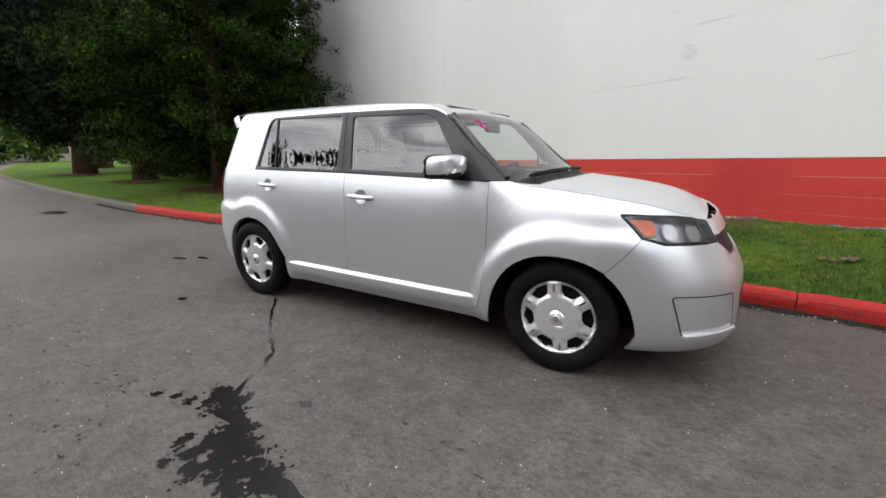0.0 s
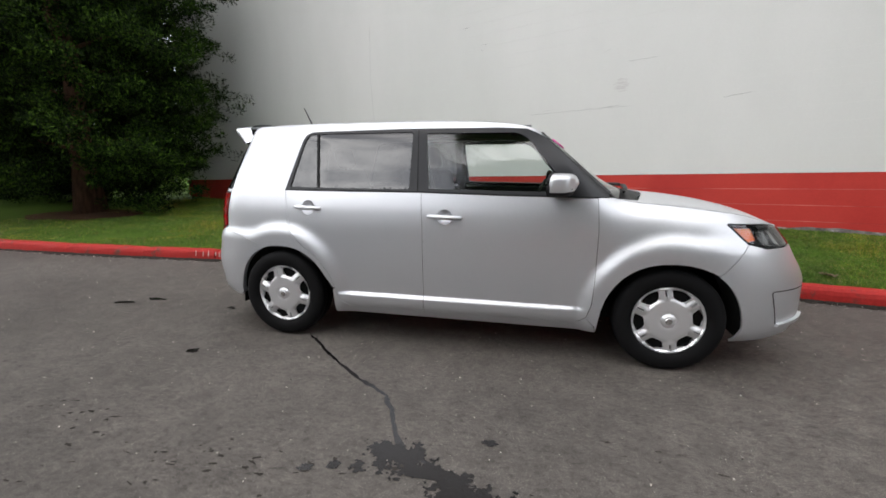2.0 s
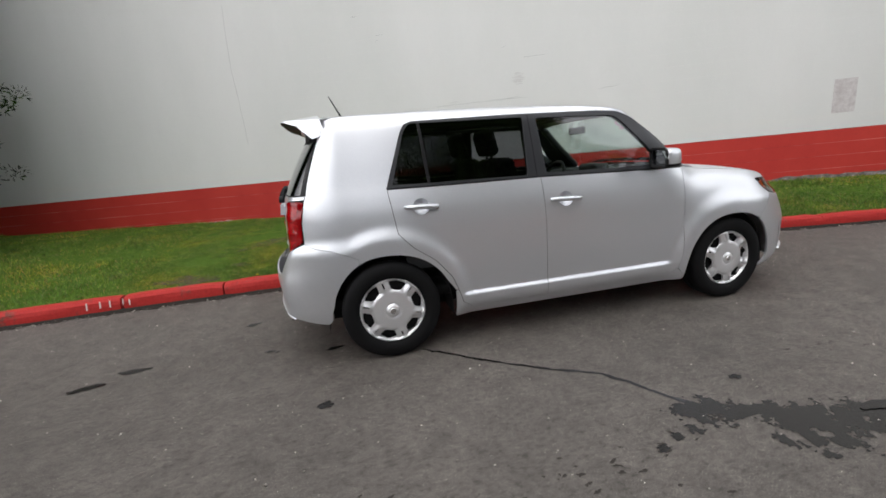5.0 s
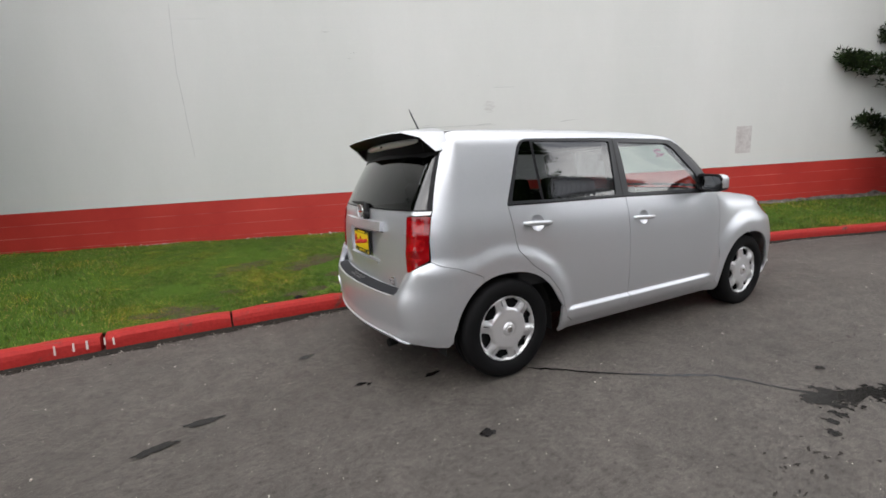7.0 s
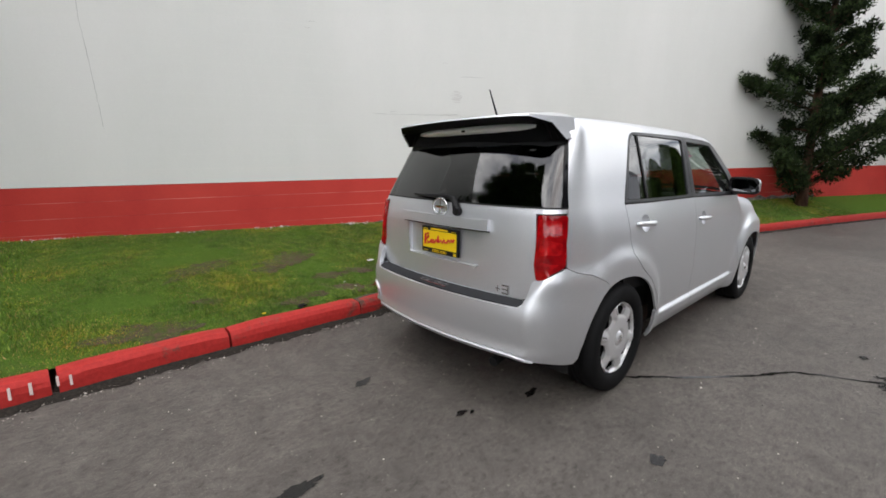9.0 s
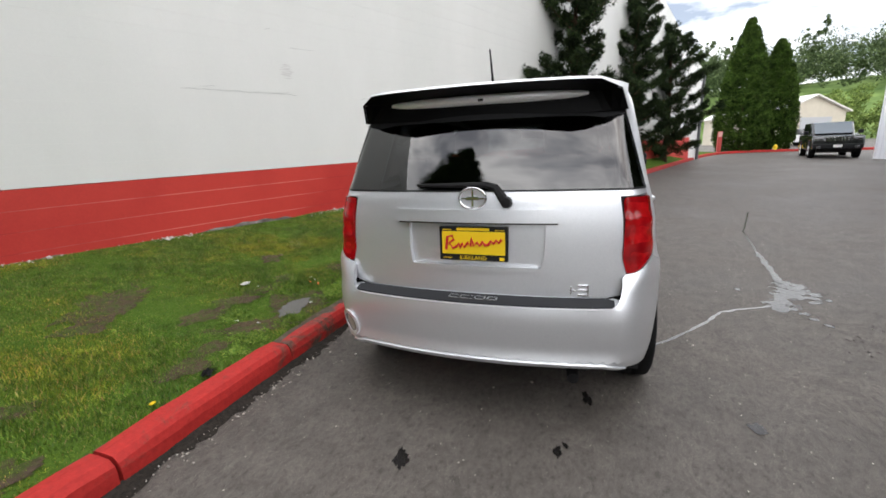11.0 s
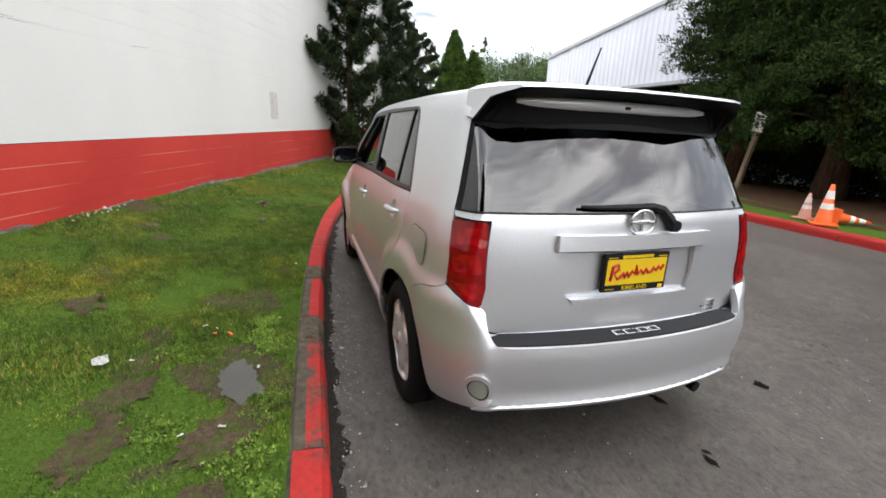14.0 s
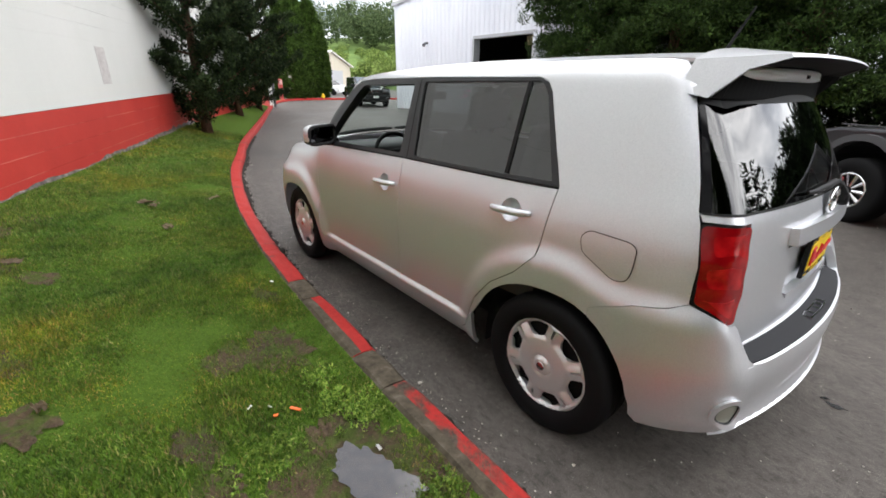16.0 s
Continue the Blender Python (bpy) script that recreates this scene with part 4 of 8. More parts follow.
# maker's letters on the pad, as plain raised strokes
_y = 0.105
for k, w in enumerate((0.045, 0.040, 0.010, 0.050, 0.045)):
    o = body(u_rear(abs(_y), 0.588), 0.588)
    x = o[0] + 0.045
    strokes = [(x - 0.016, x - 0.012, _y - w, _y, 0.605, 0.6085), (x + 0.012, x + 0.016, _y - w, _y, 0.608, 0.6115)]
    if k != 2:
        strokes.append((x - 0.012, x + 0.012, _y - 0.006, _y, 0.6065, 0.610))
    if k in (3, 4):
        strokes.append((x - 0.012, x + 0.012, _y - w, _y - w + 0.006, 0.6065, 0.610))
    for b in strokes:
        part("raised_mark", box_bm(*b), M_CHROME, pad)
    _y -= w + 0.008
LIP_R = [(UC, 0.318), (-0.90, 0.316), (-0.66, 0.313), (-0.545, 0.304), (-0.545, 0.308), (-0.66, 0.331), (-0.90, 0.337), (UC, 0.339)]
part("bumper_lip", panel(LIP_R, body, 0.014, push=0.008, lip=0.014, mirror=True), M_PAINT, bumper_r, smooth=True)
# round reverse lamp in the left of the bumper
def spot_ring(name, uc, zc, r0, r1, push, material, parent, flip=True, label="", lip=0.01):
    o = [(uc + r1 * math.cos(a), zc + r1 * math.sin(a)) for a in np.linspace(0, 2 * math.pi, 24, endpoint=False)]
    h = [[(uc + r0 * math.cos(a), zc + r0 * math.sin(a)) for a in np.linspace(0, 2 * math.pi, 24, endpoint=False)]] if r0 else []
    bm = panel(o, body, 0.012, holes=h, push=push, lip=lip, edge=0.010)
    return part(name, mirrored(bm) if flip else bm, material, parent, label, True)


M_LENS = lamp_mat("milky_lamp_lens", (0.30, 0.31, 0.26))
spot_ring("lamp_bezel", -0.592, 0.411, 0.050, 0.068, 0.010, M_PAINT, bumper_r)
spot_ring("lamp_ring", -0.592, 0.411, 0.044, 0.051, 0.006, M_SEAMLINE, bumper_r)
spot_ring("reverse_lamp", -0.592, 0.411, 0.0, 0.048, 0.003, M_LENS, bumper_r, label="round clear reverse lamp")

# front bumper, nose and lamps
BUMP_F = [(2.88, 0.205), (UN, 0.205), (UN, 0.66), (3.45, 0.69), (3.30, 0.772), (3.222, 0.768), (3.014, 0.768), (2.926, 0.795), (2.846, 0.688), (2.79, 0.616)] + [p for p in ARCH_F if p[0] > 2.74 and 0.215 < p[1] < 0.612]
DUCT = rounded([(3.002, 0.525), (3.29, 0.532), (3.33, 0.32), (3.052, 0.312)], 0.02)
bumper_f = part("front_bumper", panel(BUMP_F, body, 0.04, gap=0.001, lip=0.015, mirror=True), M_PAINT, car, smooth=True)
on_both("bumper_groove", lambda: panel(DUCT, body, 0.04, holes=[inset(DUCT, 0.006)], push=0.0012), M_SEAMLINE, bumper_f)
on_both("bumper_lip", lambda: panel([(3.056, 0.306), (3.33, 0.322), (3.325, 0.345), (3.06, 0.322)], body, 0.03, push=0.018, lip=0.018), M_PAINT, bumper_f)
part("lower_grille", panel([(3.44, 0.30), (UN, 0.30), (UN, 0.50), (3.42, 0.50)], body, 0.05, push=0.002, mirror=True), M_BLACK, bumper_f)
part("grille", panel([(3.34, 0.765), (3.46, 0.695), (UN, 0.665), (UN, 0.79), (3.34, 0.80)], body, ST, mirror=True, push=-0.012), M_BLACK, car, "narrow black grille slot")
part("nose_panel", panel([(3.30, 0.802), (UN, 0.792), (UN, 0.868), (3.46, 0.868), (3.285, 0.873)], body, ST, mirror=True, lip=0.01), M_PAINT, car, smooth=True)
HEAD = rounded([(2.854, 0.902), (2.926, 0.800), (3.014, 0.775), (3.222, 0.775), (3.300, 0.780), (3.292, 0.870), (3.11, 0.894), (2.90, 0.905)], 0.012)
M_REFLECTOR = mat("lamp_reflector", (0.42, 0.42, 0.44), 0.22, 1.0)
lamps_f = on_both("headlamp", lambda: panel(HEAD, body, 0.03, lip=0.03, push=-0.045), M_HEADLAMP, car, "clear headlamp with chrome reflectors and amber signal")
on_both("headlamp_rim", lambda: panel(inset(HEAD, -0.002), body, 0.03, holes=[inset(HEAD, 0.008)], lip=0.04, push=0.0), M_GLOSSBLACK, lamps_f)
on_both("signal_lens", lambda: panel(rounded([(2.885, 0.888), (2.945, 0.815), (2.99, 0.822), (2.99, 0.885)], 0.008), body, 0.02, push=-0.018, lip=0.02), M_AMBER, lamps_f, "amber signal lens")
on_both("reflector", lambda: panel([(3.06 + 0.036 * math.cos(a), 0.835 + 0.036 * math.sin(a)) for a in np.linspace(0, 6.28, 20, endpoint=False)], body, 0.012, push=-0.026, lip=0.02, edge=0.01), M_REFLECTOR, lamps_f)
on_both("reflector", lambda: panel([(3.19 + 0.045 * math.cos(a), 0.83 + 0.04 * math.sin(a)) for a in np.linspace(0, 6.28, 20, endpoint=False)], body, 0.012, push=-0.030, lip=0.02, edge=0.01), M_REFLECTOR, lamps_f)
M_LAMPGLASS = glass_mat("lamp_cover", (0.86, 0.88, 0.88))
on_both("lamp_cover", lambda: panel(inset(HEAD, 0.004), body, 0.03, push=0.001), M_LAMPGLASS, lamps_f)

# tailgate with the pocket of the plate
HATCH = [(-0.711, 0.655), (-0.709, 0.722), (-0.690, 1.048), (-0.450, 1.052), (-0.440, 1.075), (UC, 1.075), (UC, 0.605), (-0.79, 0.610), (-0.735, 0.620), (-0.717, 0.635)]
ru = lambda y, z: u_rear(y, max(z, 0.76))
POCK_H = [(ru(0.315, 0.93), 0.932), (ru(0.312, 0.80), 0.80), (ru(0.300, 0.75), 0.745), (ru(0.27, 0.73), 0.726), (UC - 0.01, 0.722), (UC - 0.01, 0.932)]
tailgate = part("tailgate", panel(HATCH, gate, 0.026, gap=0.001, lip=0.022, mirror=True, holes=[POCK_H]), M_PAINT, car, smooth=True)
part("plate_pocket", panel([(u + (0.012 if u > UC else 0), z + (0.01 if z > 0.9 else -0.01)) if u > UC else (UC, z + (0.01 if z > 0.9 else -0.01)) for u, z in POCK_H], gate, 0.04, push=-0.022, mirror=True), M_PAINT, tailgate, smooth=True)
part("pocket_lip", panel([(ru(0.285, 0.76), 0.742), (ru(0.27, 0.73), 0.722), (UC, 0.715), (UC, 0.742)], gate, 0.014, edge=0.007, push=0.007, lip=0.028, mirror=True), M_PAINT, tailgate, smooth=True)
part("gate_garnish", panel([(ru(0.365, 0.94), 0.940), (UC, 0.940), (UC, 0.996), (ru(0.362, 0.99), 0.998)], gate, 0.02, edge=0.008, push=0.028, lip=0.030, mirror=True), M_PAINT, tailgate, "silver grab bar over the plate", smooth=True)
# flat dark strip painted in as the shade under the grab bar
part("garnish_shadow_strip", panel([(ru(0.366, 0.94), 0.932), (UC, 0.932), (UC, 0.940), (ru(0.366, 0.94), 0.940)], gate, 0.03, push=0.004, mirror=True), M_SEAMLINE, tailgate)
part("glass_seal", panel([(-0.446, 1.072), (-0.650, 1.072), (UC, 1.072), (UC, 1.079), (-0.65, 1.079), (-0.444, 1.079)], gate, 0.025, push=0.004, mirror=True), M_BLACK, tailgate)
part("gate_gap", panel([(-0.722, 0.622), (-0.78, 0.606), (UC, 0.600), (UC, 0.607), (-0.78, 0.613), (-0.724, 0.630)], gate, 0.02, push=0.005, mirror=True), M_SHELL, tailgate)
GLASS_T = [(-0.440, 1.076), (-0.452, 1.20), (-0.476, 1.40), (-0.49, 1.465), (UC, 1.465), (UC, 1.076)]
rear_glass = part("rear_window", panel(GLASS_T, gate, 0.05, mirror=True, push=0.001, lip=0.006), M_REARGLASS, tailgate, "dark tinted rear glass", smooth=True)
BORDER = [(-0.440, 1.078), (-0.452, 1.20), (-0.476, 1.40), (-0.49, 1.465), (-0.53, 1.465), (-0.515, 1.40), (-0.490, 1.20), (-0.478, 1.078)]
on_both("glass_border", lambda: panel(BORDER, gate, 0.03, push=0.0025), M_GLOSSBLACK, rear_glass)
# black top border, scalloped to take in the spoiler's shadow on the glass
part("glass_border", panel([(-0.474, 1.392), (u_rear(0.575, 1.38), 1.380), (u_rear(0.53, 1.38), 1.373), (u_rear(0.47, 1.38), 1.383), (u_rear(0.38, 1.38), 1.386), (UC, 1.388), (UC, 1.465), (-0.49, 1.465)], gate, 0.02, push=0.003, mirror=True), M_BLACK, rear_glass)
LAMP = rounded([(-0.712, 0.728), (-0.690, 0.728), (-0.546, 0.776), (-0.474, 0.800), (-0.472, 0.912), (-0.448, 1.042), (-0.682, 1.043)], [0.01, 0.02, 0.02, 0.02, 0.02, 0.02, 0.02])


def lamp_surface(u, z):
    """The lamp lens, with three faint swells in it."""
    p = Vector(gate(u, z))
    k = 0.0015 * math.cos((z - 0.73) / 0.313 * 6 * math.pi)
    return (p.x - k, p.y * (1 + k), p.z)


lamps_r = on_both("tail_lamp", lambda: panel(LAMP, lamp_surface, 0.02, lip=0.02, push=0.008), M_TAIL, car, "red moulded tail lamp")
M_CELL = lamp_mat("bright_red_lamp_cell", (0.62, 0.012, 0.014), 0.12)
paint(M_CELL, ramp(M_CELL, tex_noise(M_CELL, 22, 3, 0.5), [(0.35, (0.24, 0.002, 0.004)), (0.65, (0.46, 0.008, 0.010))]))
for z0, z1, d in ((0.750, 0.822, 0.010), (0.848, 0.922, -0.004), (0.946, 1.026, 0.006)):
    CELL = rounded([(-0.688, z0), (-0.600, z0 + 0.012 + d), (-0.508, max(z0, 0.812) + 0.006), (-0.492, z1 - 0.010), (-0.590, z1 - d), (-0.672, z1)], 0.018)
    on_both("lamp_cell", lambda: panel(CELL, lamp_surface, 0.016, push=0.0095, lip=0.003), M_CELL, lamps_r, "bright red reflector cell")
on_both("lamp_gap", lambda: panel(inset(LAMP, -0.006), gate, 0.03, push=-0.006), M_SHELL, lamps_r)

# dealer plate in its black frame
px = gate(UC, 0.84)[0]
plate = part("plate_frame", box_bm(px - 0.004, px + 0.012, -0.158, 0.158, 0.765, 0.922, 0.004), M_BLACK, tailgate, "black plate frame with yellow letters")
part("plate", box_bm(px - 0.0065, px - 0.003, -0.145, 0.145, 0.795, 0.900, 0.001), M_YELLOW, tailgate, "yellow dealer plate with a red script")
sc = [(0.125, 0.815), (0.118, 0.875), (0.095, 0.880), (0.088, 0.862), (0.112, 0.845), (0.092, 0.822), (0.075, 0.832), (0.066, 0.845), (0.058, 0.826), (0.048, 0.846), (0.040, 0.828), (0.022, 0.850), (0.010, 0.835), (0.006, 0.872), (-0.004, 0.836), (-0.020, 0.852), (-0.032, 0.836), (-0.045, 0.856), (-0.055, 0.840), (-0.070, 0.842), (-0.082, 0.860), (-0.095, 0.848), (-0.106, 0.864), (-0.118, 0.852), (-0.130, 0.868)]
part("script_mark", tube_bm([(px - 0.0075, y, z) for y, z in sc], 0.0066, 6), M_SCRIPT, tailgate, "red handwritten-style mark")
for y0, y1, z0, z1 in ((0.075, -0.075, 0.904, 0.916), (0.142, 0.10, 0.906, 0.909), (-0.10, -0.142, 0.906, 0.909), (0.142, 0.10, 0.776, 0.779), (-0.12, -0.142, 0.770, 0.785)):
    part("frame_mark", box_bm(px - 0.0055, px - 0.003, min(y0, y1), max(y0, y1), z0, z1), M_YELLOW, plate)
ft = bpy.data.curves.new("frame_word", "FONT")
ft.body, ft.size, ft.extrude, ft.align_x = "KIRKLAND", 0.026, 0.0008, "CENTER"
fo = new("frame_word", ft)
fo.matrix_world = Matrix.Translation((px - 0.0055, 0, 0.771)) @ Matrix.Rotation(radians(-90), 4, "Z") @ Matrix.Rotation(radians(90), 4, "X")
word = bpy.data.meshes.new_from_object(fo.evaluated_get(bpy.context.evaluated_depsgraph_get()))
word.transform(fo.matrix_world)
bpy.data.objects.remove(fo)
word.materials.clear()
link_mesh("frame_word", word, M_YELLOW, plate)

# round badge over the plate
bx = gate(UC, 1.02)[0]
badge = part("badge", tube_bm([(bx - 0.012, 0.060 * math.cos(a), 1.047 + 0.046 * math.sin(a)) for a in np.linspace(0, 2 * math.pi, 40, endpoint=False)], 0.006, 6, True), M_CHROME, tailgate, "chrome oval badge", smooth=True)
bm = box_bm(bx - 0.014, bx - 0.004, -0.052, 0.052, 1.043, 1.051, 0.002)
add_box(bm, bx - 0.013, bx - 0.004, -0.005, 0.005, 1.009, 1.085, 0.002)
add_box(bm, bx - 0.015, bx - 0.004, -0.030, 0.030, 1.039, 1.055, 0.003)
part("badge_bar", bm, M_CHROME, badge)
part("badge_bed", lathe_bm([(0.0, 0.003), (0.052, 0.0)], 24, "x", Matrix.Translation((bx - 0.004, 0, 1.047)) @ Matrix.Diagonal((1, 1.12, 0.85, 1))), M_PAINT, badge)
# model letters, as plain chrome strokes
gx = gate(ru(0.46, 0.70), 0.66)[0]
for y0, y1, z0, z1 in ((-0.410, -0.445, 0.640, 0.647), (-0.424, -0.431, 0.626, 0.662), (-0.455, -0.500, 0.664, 0.671), (-0.455, -0.500, 0.644, 0.650), (-0.455, -0.500, 0.622, 0.629), (-0.494, -0.501, 0.622, 0.671)):
    part("model_mark", box_bm(gx - 0.007, gx + 0.02, min(y0, y1), max(y0, y1), z0, z1, 0.001), M_CHROME, tailgate)
# rear wiper
part("rear_wiper", tube_bm([(gate(ru(abs(y), z), z)[0] - 0.022, y, z) for y, z in ((-0.155, 1.015), (-0.13, 1.055), (-0.10, 1.092), (-0.05, 1.105), (0.05, 1.104), (0.20, 1.103), (0.27, 1.106))], [0.020, 0.022, 0.018, 0.014, 0.012, 0.009, 0.006], 8), M_BLACK, tailgate, "black rear wiper arm")
part("wiper_pivot", lathe_bm([(0.0, 0.03), (0.022, 0.028), (0.026, 0.0)], 16, "x", Matrix.Translation((bx - 0.008, -0.15, 1.03)) @ Matrix.Rotation(math.pi, 4, "Z")), M_BLACK, tailgate)

# spoiler over the rear glass
SP_N = 36


def spoiler_section(y):
    """Corners of the section whose front edge is at y: front, tip, under the tip, inner, low, back low."""
    k = min(1.0, abs(y) / 0.645)
    e = smooth01(0.86, 1.0, k)
    tip = (-0.552 + 0.020 * k * k + 0.020 * e, 0.800 * y, 1.537 - 0.008 * k * k)
    low = (-0.432 + 0.072 * k * k, 0.988 * y, 1.396 + 0.010 * k * k)
    front = (-0.335 + 0.032 * k * k, 0.985 * y, 1.566 - 0.022 * k ** 3 - 0.026 * k ** 9)
    inner = (-0.415 + 0.045 * k * k - 0.075 * e, (0.90 + 0.035 * e) * y, 1.503 - 0.016 * k * k)
    return front, tip, (tip[0] - 0.008, tip[1], tip[2] - 0.010), inner, low, (front[0] + 0.03, y, low[2] + 0.02)


def spoiler_bm(cols):
    bm = bmesh.new()
    rows = [[bm.verts.new(spoiler_section(-0.645 + 1.29 * j / SP_N)[c]) for c in cols] for j in range(SP_N + 1)]
    for a, b in zip(rows, rows[1:]):
        for c in range(len(cols) - 1):
            bm.faces.new((a[c], a[c + 1], b[c + 1], b[c]))
    return bm, rows


bm, rows = spoiler_bm((0, 1, 2))
for r in (rows[0], rows[-1]):
    sec = spoiler_section(r[0].co.y)
    bm.faces.new(r + [bm.verts.new(sec[c]) for c in (3, 4, 5)])
bmesh.ops.recalc_face_normals(bm, faces=bm.faces)
bm2, _ = spoiler_bm((2, 3, 4, 5))
bmesh.ops.recalc_face_normals(bm2, faces=bm2.faces)
for e in bm.edges:
    e.smooth = e.calc_face_angle(0.0) < 0.6
spoiler = part("spoiler", bm, M_PAINT, car, "silver roof spoiler", smooth=True)
part("spoiler_underside", bm2, mat("satin_black_spoiler", (0.003, 0.003, 0.0033), 0.5, spec=0.07), spoiler, "gloss black underside")
bm = bmesh.new()
rows = []
for j in range(21):
    y = -0.47 + 0.94 * j / 20
    b = 0.060 * (y / 0.47) ** 2
    t = 1 - 0.5 * smooth01(0.40, 0.47, abs(y))
    rows.append([bm.verts.new((x + b, y, 1.483 + (z - 1.483) * t)) for x, z in ((-0.415, 1.503), (-0.440, 1.501), (-0.449, 1.494), (-0.450, 1.468), (-0.426, 1.458))])
for a, b in zip(rows, rows[1:]):
    for c in range(4):
        bm.faces.new((a[c], a[c + 1], b[c + 1], b[c]))
part("brake_light_bar", bm, mat("bright_silver_bar", (0.82, 0.83, 0.85), 0.35, 0.35), spoiler, "silver bar under the spoiler", smooth=True)
part("washer_jet", box_bm(-0.456, -0.440, -0.012, 0.012, 1.470, 1.482, 0.002), M_BLACK, spoiler)
part("aerial", tube_bm([(-0.14, 0, 1.562), (-0.15, 0, 1.580), (-0.228, 0, 1.735)], [0.018, 0.007, 0.0035], 8), M_BLACK, roof, "thin black roof aerial")

# door handles: a dished bowl and a bar across it
for (ox, oz, hl), pr in zip(HANDLES, (doors_r, doors_f)):
    bowl = bowl_ring(ox, oz)

    def bowl_s(u, z, ox=ox, oz=oz):
        r = math.hypot((u - ox) / 0.052, (z - oz) / 0.050)
        p = body(u, z)
        return (p[0], p[1] + 0.002 + 0.034 * max(0.0, 1 - r ** 3), p[2])

    hs = on_both("handle_bowl", lambda: panel(bowl, bowl_s, 0.010, edge=0.010), M_PAINT, pr)

    def grip(sgn):
        pts, rr = [], []
        for k in range(11):
            t = -1 + 2 * k / 10
            u = ox + t * hl
            p = body(u, oz)
            pts.append((p[0], sgn * -(p[1] - 0.020 * (1 - t ** 4) - 0.004), oz - 0.004 * t))
            rr.append(0.0155 * (1 - 0.35 * t ** 4))
        return tube_bm(pts, rr, 10)

    part("door_handle", grip(-1), M_PAINT, pr[0], "silver bar handle", True)
    part("door_handle", grip(1), M_PAINT, pr[1], "silver bar handle", True)


# door mirrors
def mirror_bm(sgn):
    bm = bmesh.new()
    rings = []
    n = 28
    for j, (dx, s) in enumerate(((-0.055, 0.93), (-0.050, 0.98), (-0.03, 1.0), (0.0, 1.0), (0.03, 0.97), (0.052, 0.90), (0.066, 0.78), (0.074, 0.50), (0.077, 0.15))):
        ring = []
        for k in range(n):
            a = 2 * math.pi * k / n
            ca, sa = math.cos(a), math.sin(a)
            yy = 0.108 * s * math.copysign(abs(ca) ** 0.42, ca)
            zz = 0.064 * s * math.copysign(abs(sa) ** 0.45, sa)
            ring.append(bm.verts.new((1.942 + dx + 0.02 * ca * -1, sgn * (0.897 + yy), 1.128 + zz - 0.01 * ca)))
        rings.append(ring)
    for a, b in zip(rings, rings[1:]):
        for k in range(n):
            bm.faces.new((a[k], a[(k + 1) % n], b[(k + 1) % n], b[k]))
    bm.faces.new(rings[-1])
    bmesh.ops.recalc_face_normals(bm, faces=bm.faces)
    return bm, [v.co.copy() for v in rings[0]]


M_MIRROR = mat("mirror_glass", (0.30, 0.31, 0.33), 0.02, 1.0)
for sgn, dr in ((-1, doors_f[0]), (1, doors_f[1])):
    bm, rim = mirror_bm(sgn)
    for fc in bm.faces:
        fc.material_index = 1 if fc.calc_center_median().z < 1.090 else 0
    mir = part("door_mirror", bm, M_PAINT, dr, "silver mirror shell with a black lower edge", True)
    mir.data.materials.append(M_BLACK)
    bm = bmesh.new()
    c = sum(rim, Vector()) / len(rim)
    o = [bm.verts.new(v) for v in rim]
    i1 = [bm.verts.new(c + (v - c) * 0.93 + Vector((0.012, 0, 0))) for v in rim]
    for k in range(len(rim)):
        bm.faces.new((o[k], o[(k + 1) % len(rim)], i1[(k + 1) % len(rim)], i1[k]))
    part("mirror_bezel", bm, M_BLACK, mir)
    part("mirror_rim", tube_bm([c + (v - c) * 0.99 + Vector((-0.004, 0, 0)) for v in rim], 0.011, 6, True), M_BLACK, mir)
    bm = bmesh.new()
    bm.faces.new([bm.verts.new(c + (v - c) * 0.93 + Vector((0.012, 0, 0))) for v in rim])
    part("mirror_glass", bm, M_MIRROR, mir)
    part("mirror_lamp", box_bm(1.980, 2.006, min(sgn * 0.86, sgn * 0.97), max(sgn * 0.86, sgn * 0.97), 1.100, 1.112, 0.004), M_HUBCAP, mir)
    part("mirror_foot", tube_bm([(1.96, sgn * 0.76, 1.075), (1.945, sgn * 0.83, 1.07), (1.93, sgn * 0.87, 1.085)], [0.028, 0.024, 0.022], 10), M_BLACK, mir)


